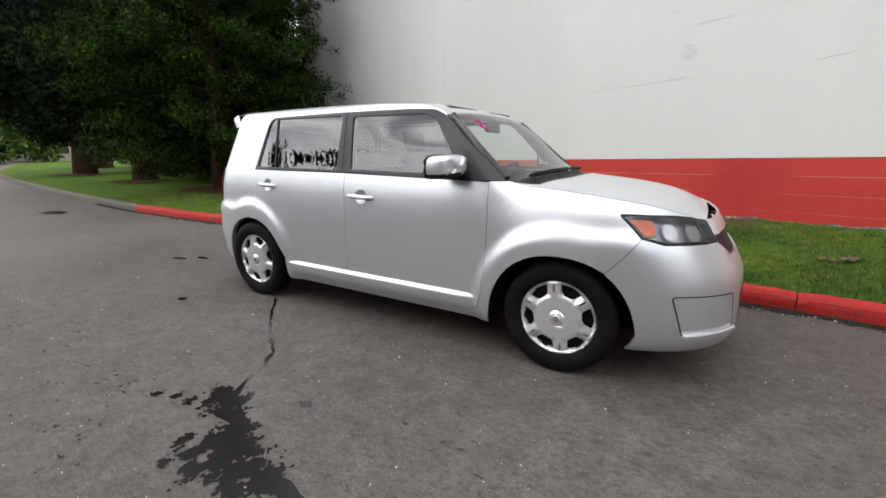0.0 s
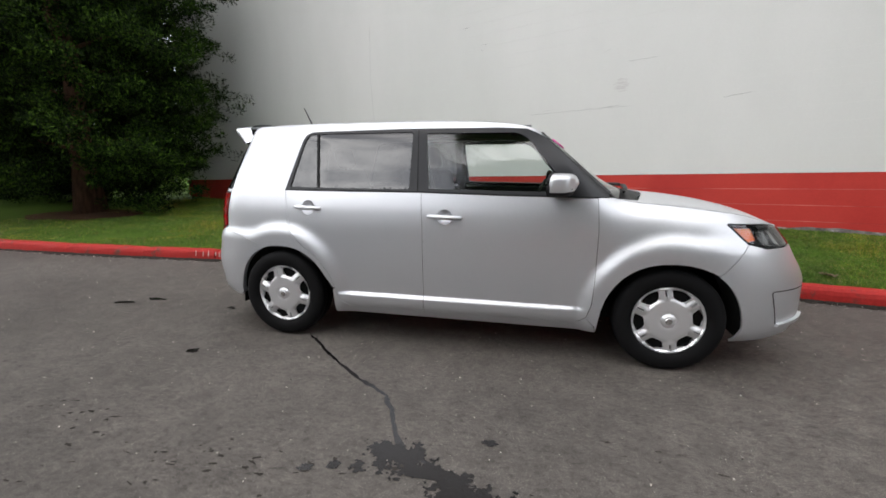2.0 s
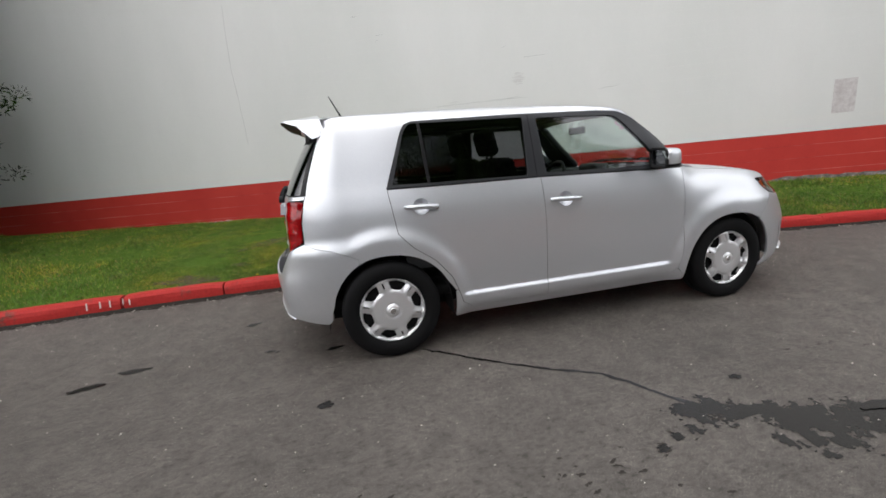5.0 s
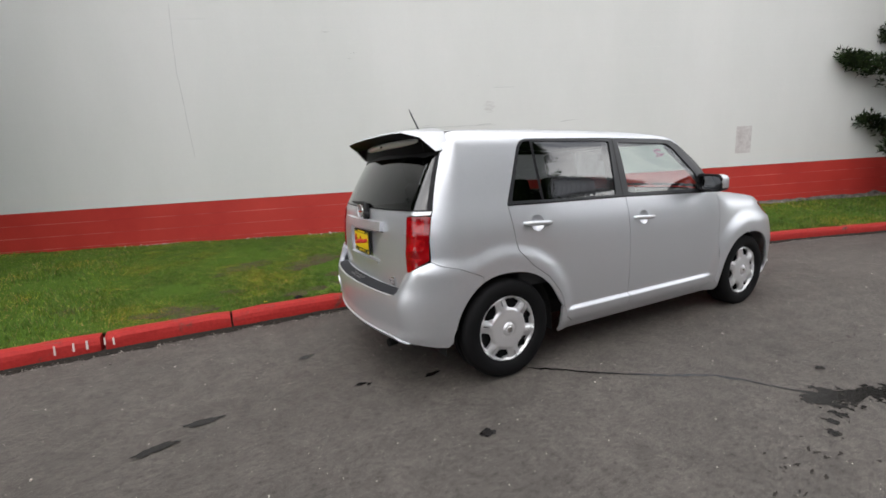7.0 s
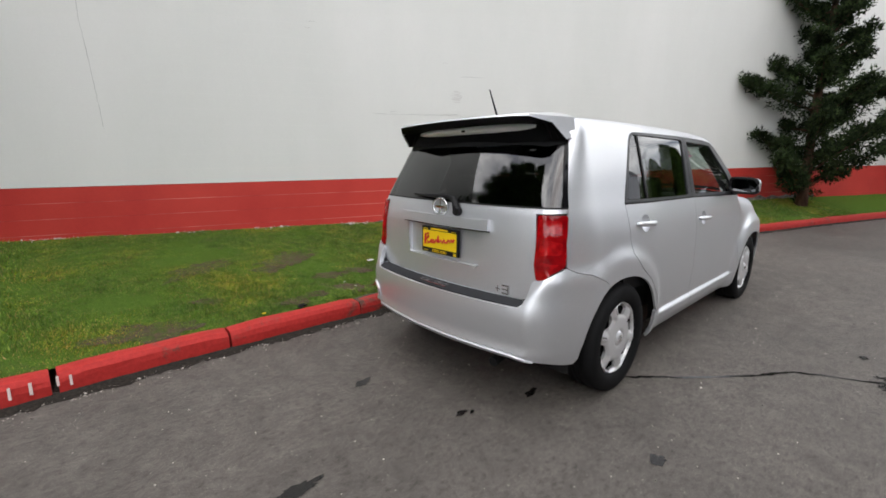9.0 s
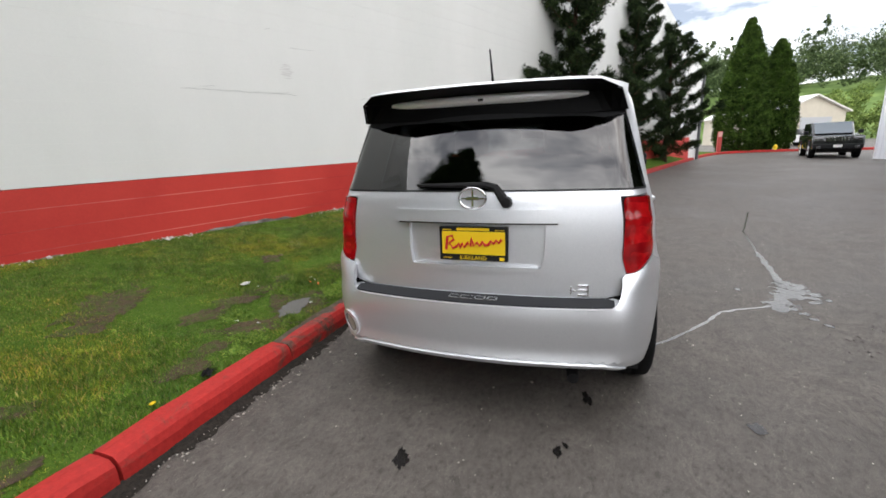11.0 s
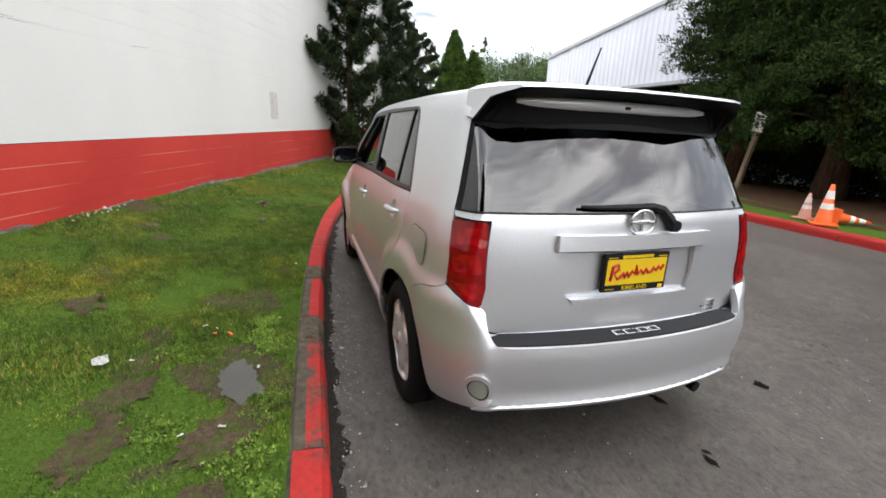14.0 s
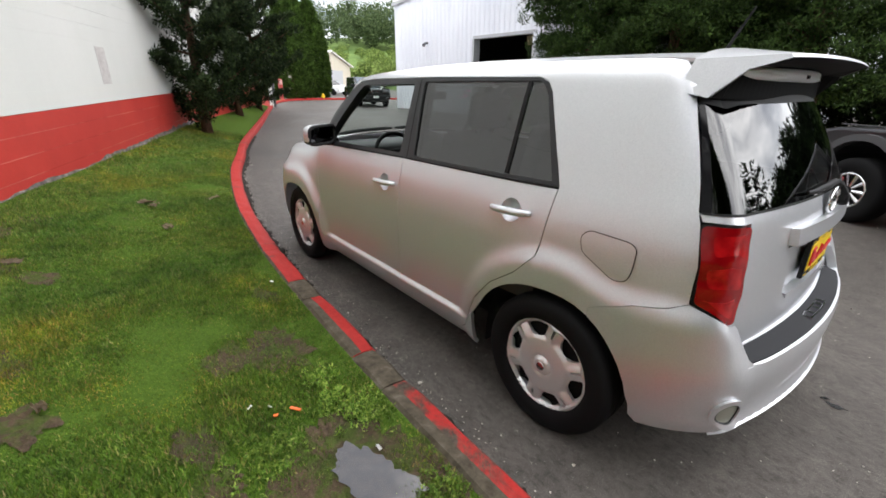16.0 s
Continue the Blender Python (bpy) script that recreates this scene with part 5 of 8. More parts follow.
# wheels
def hubcap_bm():
    R = 0.213
    outer = [(R * math.cos(2 * math.pi * k / 60), R * math.sin(2 * math.pi * k / 60)) for k in range(60)]
    holes = []
    for k in range(6):
        a0 = math.pi / 6 + k * math.pi / 3
        r0, r1 = 0.138, 0.191
        poly = [(r0 * math.cos(a0 - 0.235), r0 * math.sin(a0 - 0.235)), (r1 * math.cos(a0 - 0.32), r1 * math.sin(a0 - 0.32)), (r1 * 1.02 * math.cos(a0), r1 * 1.02 * math.sin(a0)), (r1 * math.cos(a0 + 0.32), r1 * math.sin(a0 + 0.32)), (r0 * math.cos(a0 + 0.235), r0 * math.sin(a0 + 0.235))]
        holes.append(rounded(poly, 0.014, 4))
        a1 = k * math.pi / 3
        sl = [(0.150, -0.0045), (0.190, -0.0055), (0.190, 0.0055), (0.150, 0.0045)]
        holes.append([(p * math.cos(a1) - q * math.sin(a1), p * math.sin(a1) + q * math.cos(a1)) for p, q in sl])

    def dome(u, v):
        r = math.hypot(u, v)
        th = math.atan2(v, u)
        spoke = 0.5 + 0.5 * math.cos(6 * th)
        h = 0.020 * (1 - (r / R) ** 3) + 0.008 * smooth01(0.192, 0.199, r) * (1 - smooth01(0.203, 0.213, r))
        h += 0.007 * (1 - smooth01(0.033, 0.038, r)) - 0.006 * smooth01(0.038, 0.042, r) * (1 - smooth01(0.046, 0.056, r))
        h += 0.005 * spoke * smooth01(0.12, 0.15, r)
        # each window lies in a shallow dish of its own
        off = (th - math.pi / 6 + math.pi / 6) % (math.pi / 3) - math.pi / 6
        q = max(abs(r - 0.164) / 0.036, abs(off) / 0.40)
        h -= 0.012 * (1 - smooth01(0.72, 1.20, q))
        return (u, -h, v)

    return panel(outer, dome, 0.010, holes=holes, lip=0.018, edge=0.008)


HUB = bpy.data.meshes.new("hubcap")
bm = hubcap_bm()
bm.to_mesh(HUB)
bm.free()
HUB.shade_smooth()
HUB.materials.append(M_HUBCAP)
TYRE = [(0.205, -0.07), (0.212, -0.088), (0.222, -0.096), (0.226, -0.094), (0.245, -0.100), (0.275, -0.100), (0.279, -0.097), (0.290, -0.096), (0.306, -0.086), (0.313, -0.070), (0.3145, -0.050), (0.308, -0.046), (0.308, -0.042), (0.315, -0.038), (0.3155, 0.0), (0.308, 0.004), (0.308, 0.008), (0.3155, 0.012), (0.314, 0.068), (0.306, 0.086), (0.285, 0.099), (0.245, 0.100), (0.214, 0.088), (0.205, 0.07)]
for wx in (0.0, 2.6):
    for side in (-1, 1):
        base = Matrix.Translation((wx, side * (0.735 if wx == 0.0 else 0.742), 0.316 + rise(wx))) @ (Matrix.Identity(4) if side < 0 else Matrix.Rotation(math.pi, 4, "Z"))
        bm = lathe_bm([(0.03, 0.045), (0.19, 0.035), (0.206, 0.055), (0.206, -0.07), (0.03, -0.06)], 40, "y")
        bm.transform(base)
        wheel = part("wheel", bm, M_STEEL, car, "black steel wheel")
        bm = lathe_bm(TYRE, 64, "y")
        bm.transform(base)
        part("tyre", bm, M_RUBBER, wheel, "black tyre", smooth=True)
        cap = link_mesh("hubcap", HUB, None, wheel, label="silver six-window hubcap")
        cap.matrix_local = base @ Matrix.Translation((0, -0.070, 0)) @ Matrix.Rotation(0.45 * wx + 0.25 * side + 0.5, 4, "Y")
        part("hub_mark", lathe_bm([(0.0, 0.004), (0.018, 0.003), (0.021, 0.0)], 18, "y", base @ Matrix.Translation((0, -0.0965, 0)) @ Matrix.Rotation(0, 4, "X")), M_CHROME, wheel)

# dark liner under the panels, the floor pan and exhaust
LIN = [(0.46, 0.22), (2.10, 0.22), (2.10, 1.04), (0.46, 1.04)]
on_both("door_liner", lambda: panel(LIN, body, 0.12, push=-0.065), M_SHELL, car)
on_both("quarter_liner", lambda: panel([(-0.42, 0.70), (0.46, 0.70), (0.46, 1.05), (-0.42, 1.05)], body, 0.12, push=-0.05), M_SHELL, car)
part("gate_liner", panel([(-0.42, 0.36), (UC, 0.36), (UC, 1.05), (-0.42, 1.05)], gate, 0.12, push=-0.04, mirror=True), M_SHELL, car)
part("underbody", box_bm(-0.52, 3.15, -0.52, 0.52, 0.21, 0.33, 0.02), M_SHELL, car)
part("engine_bay", box_bm(2.22, 3.1, -0.48, 0.48, 0.33, 0.84, 0.02), M_SHELL, car)
part("exhaust_pipe", tube_bm([(-0.2, -0.42, 0.25), (-0.55, -0.44, 0.26), (-0.655, -0.45, 0.25)], 0.026, 12), M_STEEL, car, "dark exhaust tip")
for wx, w0, w1 in ((0.0, -0.42, 0.44), (2.6, -0.44, 0.44)):
    for side in (-1, 1):
        bm = bmesh.new()
        pr = [(wx + w0 + 0.02, 0.2)] + [(x, z + 0.012) for x, z in arch(wx, -w0 - 0.02, w1 - 0.02)] + [(wx + w1 - 0.02, 0.2)]
        a = [bm.verts.new((x, side * 0.745, z)) for x, z in pr]
        b = [bm.verts.new((x, side * 0.48, z)) for x, z in pr]
        for k in range(len(pr) - 1):
            bm.faces.new((a[k], a[k + 1], b[k + 1], b[k]))
        bm.faces.new(b)
        part("wheel_arch_liner", bm, M_SHELL, car)

# cabin
part("cabin_floor", box_bm(-0.45, 2.25, -0.70, 0.70, 0.33, 0.40, 0.02), M_SHELL, car)
part("load_floor", box_bm(-0.48, 0.10, -0.62, 0.62, 0.40, 0.66, 0.02), M_SEAT, car)
on_both("door_card", lambda: panel([(0.12, 0.55), (2.08, 0.55), (2.12, 1.06), (0.10, 1.075)], body, 0.12, push=-0.085), M_DASH, car)
HEADLIN = [(-0.30, 0.0), (1.70, 0.0)] + [(x, top_edge_y(x) - 0.06) for x in np.linspace(1.70, -0.30, 12)]
part("headliner", panel(HEADLIN, top, 0.12, push=-0.045, mirror=True), mat("grey_headliner", (0.20, 0.20, 0.19), 0.95), car)


def seat(x, y, w, name, heads):
    cush = box_bm(x - 0.26, x + 0.26, y - w / 2, y + w / 2, 0.52, 0.68, 0.05, 3)
    s = part(name, cush, M_SEAT, car, "charcoal cloth seat", True)
    bk = box_bm(-0.07, 0.07, y - w / 2, y + w / 2, 0.0, 0.62, 0.05, 3)
    bk.transform(Matrix.Translation((x - 0.26, 0, 0.60)) @ Matrix.Rotation(radians(-14), 4, "Y"))
    part("backrest", bk, M_SEAT, s, smooth=True)
    for hy in heads:
        hd = box_bm(-0.05, 0.05, hy - 0.13, hy + 0.13, 0.66, 0.85, 0.04, 3)
        add_box(hd, -0.008, 0.008, hy - 0.06, hy - 0.045, 0.58, 0.70)
        add_box(hd, -0.008, 0.008, hy + 0.045, hy + 0.06, 0.58, 0.70)
        hd.transform(Matrix.Translation((x - 0.28, 0, 0.58)) @ Matrix.Rotation(radians(-14), 4, "Y"))
        part("headrest", hd, M_SEAT, s, smooth=True)
    return s


seat(1.30, -0.37, 0.50, "front_seat", [-0.37])
seat(1.30, 0.37, 0.50, "front_seat", [0.37])
seat(0.42, 0.0, 1.24, "rear_bench", [-0.38, 0.38])
dash = part("dashboard", box_bm(1.88, 2.30, -0.70, 0.70, 0.70, 1.035, 0.06, 3), M_DASH, car, "dark grey moulded dashboard", True)
bm = box_bm(1.90, 2.05, -0.14, 0.14, 1.0, 1.09, 0.03, 2)
part("instrument_hood", bm, M_DASH, dash, smooth=True)
wc, wn_ = Vector((1.76, 0.37, 0.95)), Matrix.Rotation(radians(-62), 4, "Y")
ring = [wc + (wn_ @ Vector((0.185 * math.cos(a), 0.185 * math.sin(a), 0))) for a in np.linspace(0, 2 * math.pi, 36, endpoint=False)]
wheel_s = part("steering_wheel", tube_bm(ring, 0.015, 8, True), M_BLACK, car, "black three-spoke steering wheel", True)
bm = box_bm(-0.05, 0.05, -0.17, 0.17, -0.015, 0.015, 0.01)
add_box(bm, -0.17, 0.0, -0.02, 0.02, -0.012, 0.012, 0.005)
add_box(bm, -0.07, 0.06, -0.07, 0.07, -0.02, 0.03, 0.015)
bm.transform(Matrix.Translation(wc) @ wn_)
part("wheel_spokes", bm, M_BLACK, wheel_s)
part("steering_column", tube_bm([wc, wc + Vector((0.22, 0, -0.10))], 0.03, 10), M_BLACK, wheel_s)
part("inside_mirror", box_bm(1.80, 1.825, -0.12, 0.12, 1.345, 1.405, 0.012), M_BLACK, car)
part("mirror_stalk", tube_bm([(1.825, 0, 1.385), (1.87, 0, 1.41)], 0.008, 6), M_BLACK, car)
for sgn in (-1, 1):
    part("pillar_trim", tube_bm([(1.02, sgn * 0.74, 0.6), (1.04, sgn * 0.725, 1.08), (1.02, sgn * 0.645, 1.46)], [0.05, 0.045, 0.04], 8), M_DASH, car)
    part("screen_pillar_trim", tube_bm([(2.22, sgn * 0.70, 1.05), (2.0, sgn * 0.655, 1.25), (1.80, sgn * 0.585, 1.43)], [0.035, 0.032, 0.03], 8), M_DASH, car)
    part("sun_visor", box_bm(1.56, 1.74, min(sgn * 0.12, sgn * 0.5), max(sgn * 0.12, sgn * 0.5), 1.485, 1.505, 0.008), M_DASH, car)

# ---- plants ----
def leaf_mat(name, dark, mid, light, rough=0.75):
    m = mat(name, mid, rough, spec=0.08)
    r = rand_value(m, 0.0, 1.0, "Island")
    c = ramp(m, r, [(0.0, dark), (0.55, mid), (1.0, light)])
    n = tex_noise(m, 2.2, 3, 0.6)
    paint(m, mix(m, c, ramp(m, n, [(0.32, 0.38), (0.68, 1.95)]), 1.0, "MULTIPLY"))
    return m


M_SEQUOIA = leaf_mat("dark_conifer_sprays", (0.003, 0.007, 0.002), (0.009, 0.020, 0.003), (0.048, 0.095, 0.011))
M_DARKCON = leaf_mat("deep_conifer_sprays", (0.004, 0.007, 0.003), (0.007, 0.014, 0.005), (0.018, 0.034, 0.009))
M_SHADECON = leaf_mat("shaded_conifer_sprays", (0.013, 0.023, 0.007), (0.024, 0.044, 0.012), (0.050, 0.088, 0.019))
M_JUNIPER = leaf_mat("blue_green_juniper_sprays", (0.008, 0.013, 0.006), (0.018, 0.030, 0.012), (0.042, 0.063, 0.022))
M_THUJA = leaf_mat("green_thuja_sprays", (0.014, 0.030, 0.005), (0.034, 0.065, 0.011), (0.075, 0.120, 0.022))
M_LAUREL = leaf_mat("laurel_leaves", (0.020, 0.045, 0.012), (0.055, 0.105, 0.025), (0.14, 0.21, 0.06), 0.4)
M_WOODS = leaf_mat("far_tree_leaves", (0.034, 0.054, 0.024), (0.068, 0.100, 0.044), (0.125, 0.165, 0.070), 0.8)
M_WOODS_L = leaf_mat("pale_scrub_leaves", (0.075, 0.115, 0.028), (0.135, 0.190, 0.050), (0.22, 0.28, 0.085), 0.8)
M_BARK = mat("red_brown_bark", (0.10, 0.055, 0.035), 0.95, spec=0.1)
_b = tex_noise(M_BARK, 14, 6, 0.7, (1, 1, 0.15))
paint(M_BARK, ramp(M_BARK, _b, [(0.3, (0.035, 0.020, 0.014)), (0.7, (0.13, 0.075, 0.050))]))
bump(M_BARK, _b, 1.0, 0.04)
M_MULCH = mat("bark_mulch", (0.075, 0.040, 0.022), 0.95, spec=0.1)
_b = tex_noise(M_MULCH, 45, 4, 0.7)
paint(M_MULCH, ramp(M_MULCH, _b, [(0.3, (0.030, 0.017, 0.011)), (0.7, (0.13, 0.070, 0.040))]))
bump(M_MULCH, _b, 1.0, 0.03)


def sprays(rng, centres, radii, per, size, flat=0.0, up=0.0, wide=0.32):
    """Many small pointed leaves round each centre: corners and triangles."""
    n = len(centres)
    c = np.repeat(np.asarray(centres), per, 0)
    r = np.repeat(np.asarray(radii), per)[:, None]
    d = rng.normal(size=(n * per, 3))
    d /= np.linalg.norm(d, axis=1)[:, None]
    p = c + d * r * rng.uniform(0.35, 1.0, (n * per, 1)) * np.array([1, 1, 1 - flat])
    along = d + rng.normal(scale=0.5, size=d.shape) + np.array([0, 0, up])
    along /= np.linalg.norm(along, axis=1)[:, None]
    side = np.cross(along, rng.normal(size=d.shape))
    side /= np.linalg.norm(side, axis=1)[:, None]
    s = size * rng.uniform(0.6, 1.4, (n * per, 1))
    v = np.stack([p - side * s * wide, p + side * s * wide, p + along * s], 1).reshape(-1, 3)
    f = np.arange(len(v)).reshape(-1, 3)
    return v, f


def crown(seed, profile, z0, z1, count, clump, per, leaf, ragged=0.25, inner=0.3, up=0.3, flat=0.2):
    """Clumps over the skin of a crown whose radius at a height fraction is profile(f); some fill it."""
    rng = np.random.default_rng(seed)
    cs, rs = [], []
    while len(cs) < count:
        f = rng.uniform(0, 1)
        r = profile(f)
        if rng.uniform(0, 1) > r / 1.05 and rng.uniform() > 0.25:
            continue
        a = rng.uniform(0, 2 * math.pi)
        lump = 1 + ragged * noise.noise((math.cos(a) * 1.6 + seed, math.sin(a) * 1.6, f * 6)) * 1.8
        k = rng.uniform(0.3, 0.8) if rng.uniform() < inner else rng.uniform(0.88, 1.04)
        rad = r * lump * k * profile.width
        cs.append((rad * math.cos(a), rad * math.sin(a), z0 + (z1 - z0) * f))
        rs.append(clump * rng.uniform(0.6, 1.3))
    return sprays(rng, cs, rs, per, leaf, flat, up)


class Profile:
    def __init__(self, width, *pts):
        self.width, self.c = width, Curve1(*pts)

    def __call__(self, f):
        return self.c(f)


def limbs_bm(seed, height, r0, crown_at, count, reach):
    """A tapered trunk with root flare and short limbs."""
    rng = random.Random(seed)
    bm = tube_bm([(rng.uniform(-0.03, 0.03) * k, rng.uniform(-0.03, 0.03) * k, height * k / 9 - 0.1) for k in range(10)], [r0 * 1.45] + [r0 * (1.05 - k / 9.6) for k in range(1, 10)], 12)
    for _ in range(count):
        z = rng.uniform(crown_at, height * 0.9)
        a = rng.uniform(0, 6.28)
        l = reach * (1.05 - z / height)
        join_bm(bm, tube_bm([(0, 0, z), (l * 0.5 * math.cos(a), l * 0.5 * math.sin(a), z + l * 0.12), (l * math.cos(a), l * math.sin(a), z + l * 0.2)], [r0 * 0.22, r0 * 0.13, r0 * 0.05], 5))
    return bm


def boughs(seed, height, z0, reach, n, clump, per, leaf, droop=0.0, spread=0.16):
    """A conifer's crown as many boughs, each carrying flattened sprays, thicker to the tip: reach(f) is the radius at a height fraction."""
    rg = np.random.default_rng(seed)
    cs, rs = [], []
    for k in range(n):
        f = (k + rg.uniform(0, 1)) / n
        f = f ** 0.85
        a = k * 2.39996 + rg.uniform(-0.3, 0.3)
        l = reach(f) * reach.width * rg.uniform(0.72, 1.15) * (1 + 0.22 * noise.noise((math.cos(a) * 1.5 + seed, math.sin(a) * 1.5, f * 5)))
        z = z0 + (height - z0) * f
        rise_ = rg.uniform(0.0, 0.35) - droop
        m = int(6 + 9 * l)
        t = rg.uniform(0.25, 1.0, m) ** 0.6
        off = rg.normal(scale=spread, size=(m, 3)) * np.array([1, 1, 0.55]) * (0.6 + 0.5 * l)
        base = np.stack([l * t * math.cos(a), l * t * math.sin(a), z + rise_ * l * t * t], 1) + off
        cs.append(base)
        rs.append(clump * rg.uniform(0.55, 1.25, m))
    return sprays(rg, np.concatenate(cs), np.concatenate(rs), per, leaf, 0.35, 0.35, 0.20)


def tree(name, x, y, z, label, category, group, trunk, leaves, leaf_m, turn=0.0, scale=1.0):
    ob = thing(name, label, category, group, Matrix.Translation((x, y, z)) @ Matrix.Rotation(turn, 4, "Z") @ Matrix.Scale(scale, 4))
    part("trunk", trunk, M_BARK, ob, smooth=True)
    part("crown", mesh_np("crown", *leaves), leaf_m, ob)
    return ob


# big conifers on the lawn past the wall's near end
P_SEQ = Profile(0.99, (0.0, 2.1), (0.06, 2.6), (0.2, 2.75), (0.5, 2.3), (0.8, 1.3), (1.0, 0.15))
_leaves = boughs(11, 12.5, 0.35, P_SEQ, 440, 0.21, 62, 0.066, 0.08, 0.11)
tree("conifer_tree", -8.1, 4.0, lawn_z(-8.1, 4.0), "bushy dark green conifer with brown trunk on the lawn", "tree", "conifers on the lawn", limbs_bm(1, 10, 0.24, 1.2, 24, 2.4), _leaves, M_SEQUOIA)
# added behind the first conifer so that its crown shades the wall's end
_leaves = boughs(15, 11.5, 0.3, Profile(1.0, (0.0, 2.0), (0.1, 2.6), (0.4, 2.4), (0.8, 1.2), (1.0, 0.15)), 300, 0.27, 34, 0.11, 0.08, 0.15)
tree("conifer_tree", -10.9, 6.2, lawn_z(-10.9, 6.2), "dark dense conifer added close to the wall to shade it", "tree", "conifers on the lawn", limbs_bm(5, 9, 0.22, 1.0, 18, 2.2), _leaves, M_DARKCON)
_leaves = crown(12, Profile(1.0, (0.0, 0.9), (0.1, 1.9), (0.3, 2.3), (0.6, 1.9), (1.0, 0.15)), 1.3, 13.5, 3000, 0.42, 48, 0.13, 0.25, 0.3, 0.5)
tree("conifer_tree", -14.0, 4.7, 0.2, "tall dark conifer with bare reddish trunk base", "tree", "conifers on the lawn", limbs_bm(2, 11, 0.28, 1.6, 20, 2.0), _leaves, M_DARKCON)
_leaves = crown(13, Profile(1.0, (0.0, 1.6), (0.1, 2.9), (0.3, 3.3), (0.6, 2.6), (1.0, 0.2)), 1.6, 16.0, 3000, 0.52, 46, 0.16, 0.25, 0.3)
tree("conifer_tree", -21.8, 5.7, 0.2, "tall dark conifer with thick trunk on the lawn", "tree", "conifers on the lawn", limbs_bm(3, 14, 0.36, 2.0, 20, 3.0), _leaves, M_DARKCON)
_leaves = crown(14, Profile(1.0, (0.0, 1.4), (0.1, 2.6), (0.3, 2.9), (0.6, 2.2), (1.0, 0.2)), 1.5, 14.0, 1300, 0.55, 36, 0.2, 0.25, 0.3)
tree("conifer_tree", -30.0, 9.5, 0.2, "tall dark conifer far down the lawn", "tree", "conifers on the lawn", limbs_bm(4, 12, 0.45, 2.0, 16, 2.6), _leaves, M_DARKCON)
for k, (mx, my, mr) in enumerate(((-8.05, 3.85, 1.35), (-14.0, 4.5, 1.3), (-21.8, 5.4, 1.5))):
    bm = bmesh.new()
    n = 28
    c = bm.verts.new((mx, my, lawn_z(mx, my) + 0.07))
    ring = []
    for j in range(n):
        a = 2 * math.pi * j / n
        r = mr * (1 + 0.15 * noise.noise((math.cos(a) * 2 + k, math.sin(a) * 2, 0)))
        px_, py_ = mx + r * math.cos(a), my + 0.62 * r * math.sin(a)
        ring.append(bm.verts.new((px_, py_, lawn_z(px_, py_) + 0.022)))
    for j in range(n):
        bm.faces.new((c, ring[j], ring[(j + 1) % n]))
    tagged(link_mesh("mulch_ring", bm, M_MULCH, smooth=True), "brown bark mulch round a tree", "mulch", kind="structure")


# upright, open-branched junipers along the wall
def juniper(seed, x, y, h, w, turn, label):
    rng = np.random.default_rng(seed)
    cs, rs = [], []
    tr = tube_bm([(0, 0, -0.1), (0.02, 0.0, 0.4), (-0.05, 0.03, h * 0.4), (0.04, -0.03, h * 0.75), (0.0, 0, h * 0.97)], [0.14, 0.10, 0.08, 0.05, 0.02], 10)
    n = 40
    for k in range(n):
        f = 0.03 + 0.95 * k / n
        a = k * 2.4 + rng.uniform(-0.4, 0.4)
        l = w * (1.02 - 0.72 * f) * rng.uniform(0.62, 1.32) * (0.75 if f < 0.12 else 1)
        z = h * f
        tip = np.array([l * math.cos(a), l * math.sin(a), z + l * rng.uniform(0.25, 0.75)])
        base = np.array([0, 0, z])
        join_bm(tr, tube_bm([tuple(base), tuple(base + (tip - base) * 0.5 - np.array([0, 0, 0.04])), tuple(tip)], [0.03, 0.02, 0.008], 5))
        m = int(14 + 24 * l)
        for j in range(m):
            t = rng.uniform(0.18, 1.05)
            p = base + (tip - base) * t + rng.normal(scale=0.055 + 0.06 * (1 - t) * l, size=3) * np.array([1, 1, 0.8])
            cs.append(p)
            rs.append(rng.uniform(0.10, 0.20) * (1.1 - 0.4 * t))
    for j in range(14):
        cs.append(np.array([rng.normal(scale=0.05), rng.normal(scale=0.05), h * rng.uniform(0.85, 1.02)]))
        rs.append(0.12)
    v = sprays(rng, cs, rs, 52, 0.075, 0.1, 0.6, 0.2)
    return tree("juniper", x, y, lawn_z(x, y), label, "juniper", "junipers along the wall", tr, v, M_JUNIPER, turn)


juniper(21, 10.75, -0.10, 5.9, 1.9, 0.3, "dark open-branched juniper beside the red wall base")
juniper(22, 15.7, -2.15, 5.9, 1.75, 1.4, "dark ragged juniper against the white wall")
juniper(23, 19.4, -3.95, 5.6, 1.9, 2.6, "dark juniper with branches reaching to one side")

# two clipped thujas where the lane bends
for k, (x, y, h, w, lab) in enumerate(((32.9, -10.7, 8.5, 1.5, "tall clipped green thuja, egg-shaped"), (35.2, -13.3, 7.4, 1.4, "smaller clipped green thuja"))):
    lv = crown(31 + k, Profile(w, (0.0, 0.72), (0.15, 0.98), (0.4, 0.92), (0.7, 0.62), (0.9, 0.28), (1.0, 0.05)), 0.05, h, 2600, 0.20, 40, 0.09, 0.08, 0.2, 0.9)
    tree("thuja", x, y, rise(x), lab, "thuja", "thujas at the bend", limbs_bm(30 + k, h * 0.8, 0.15, 0.5, 4, 0.5), lv, M_THUJA)

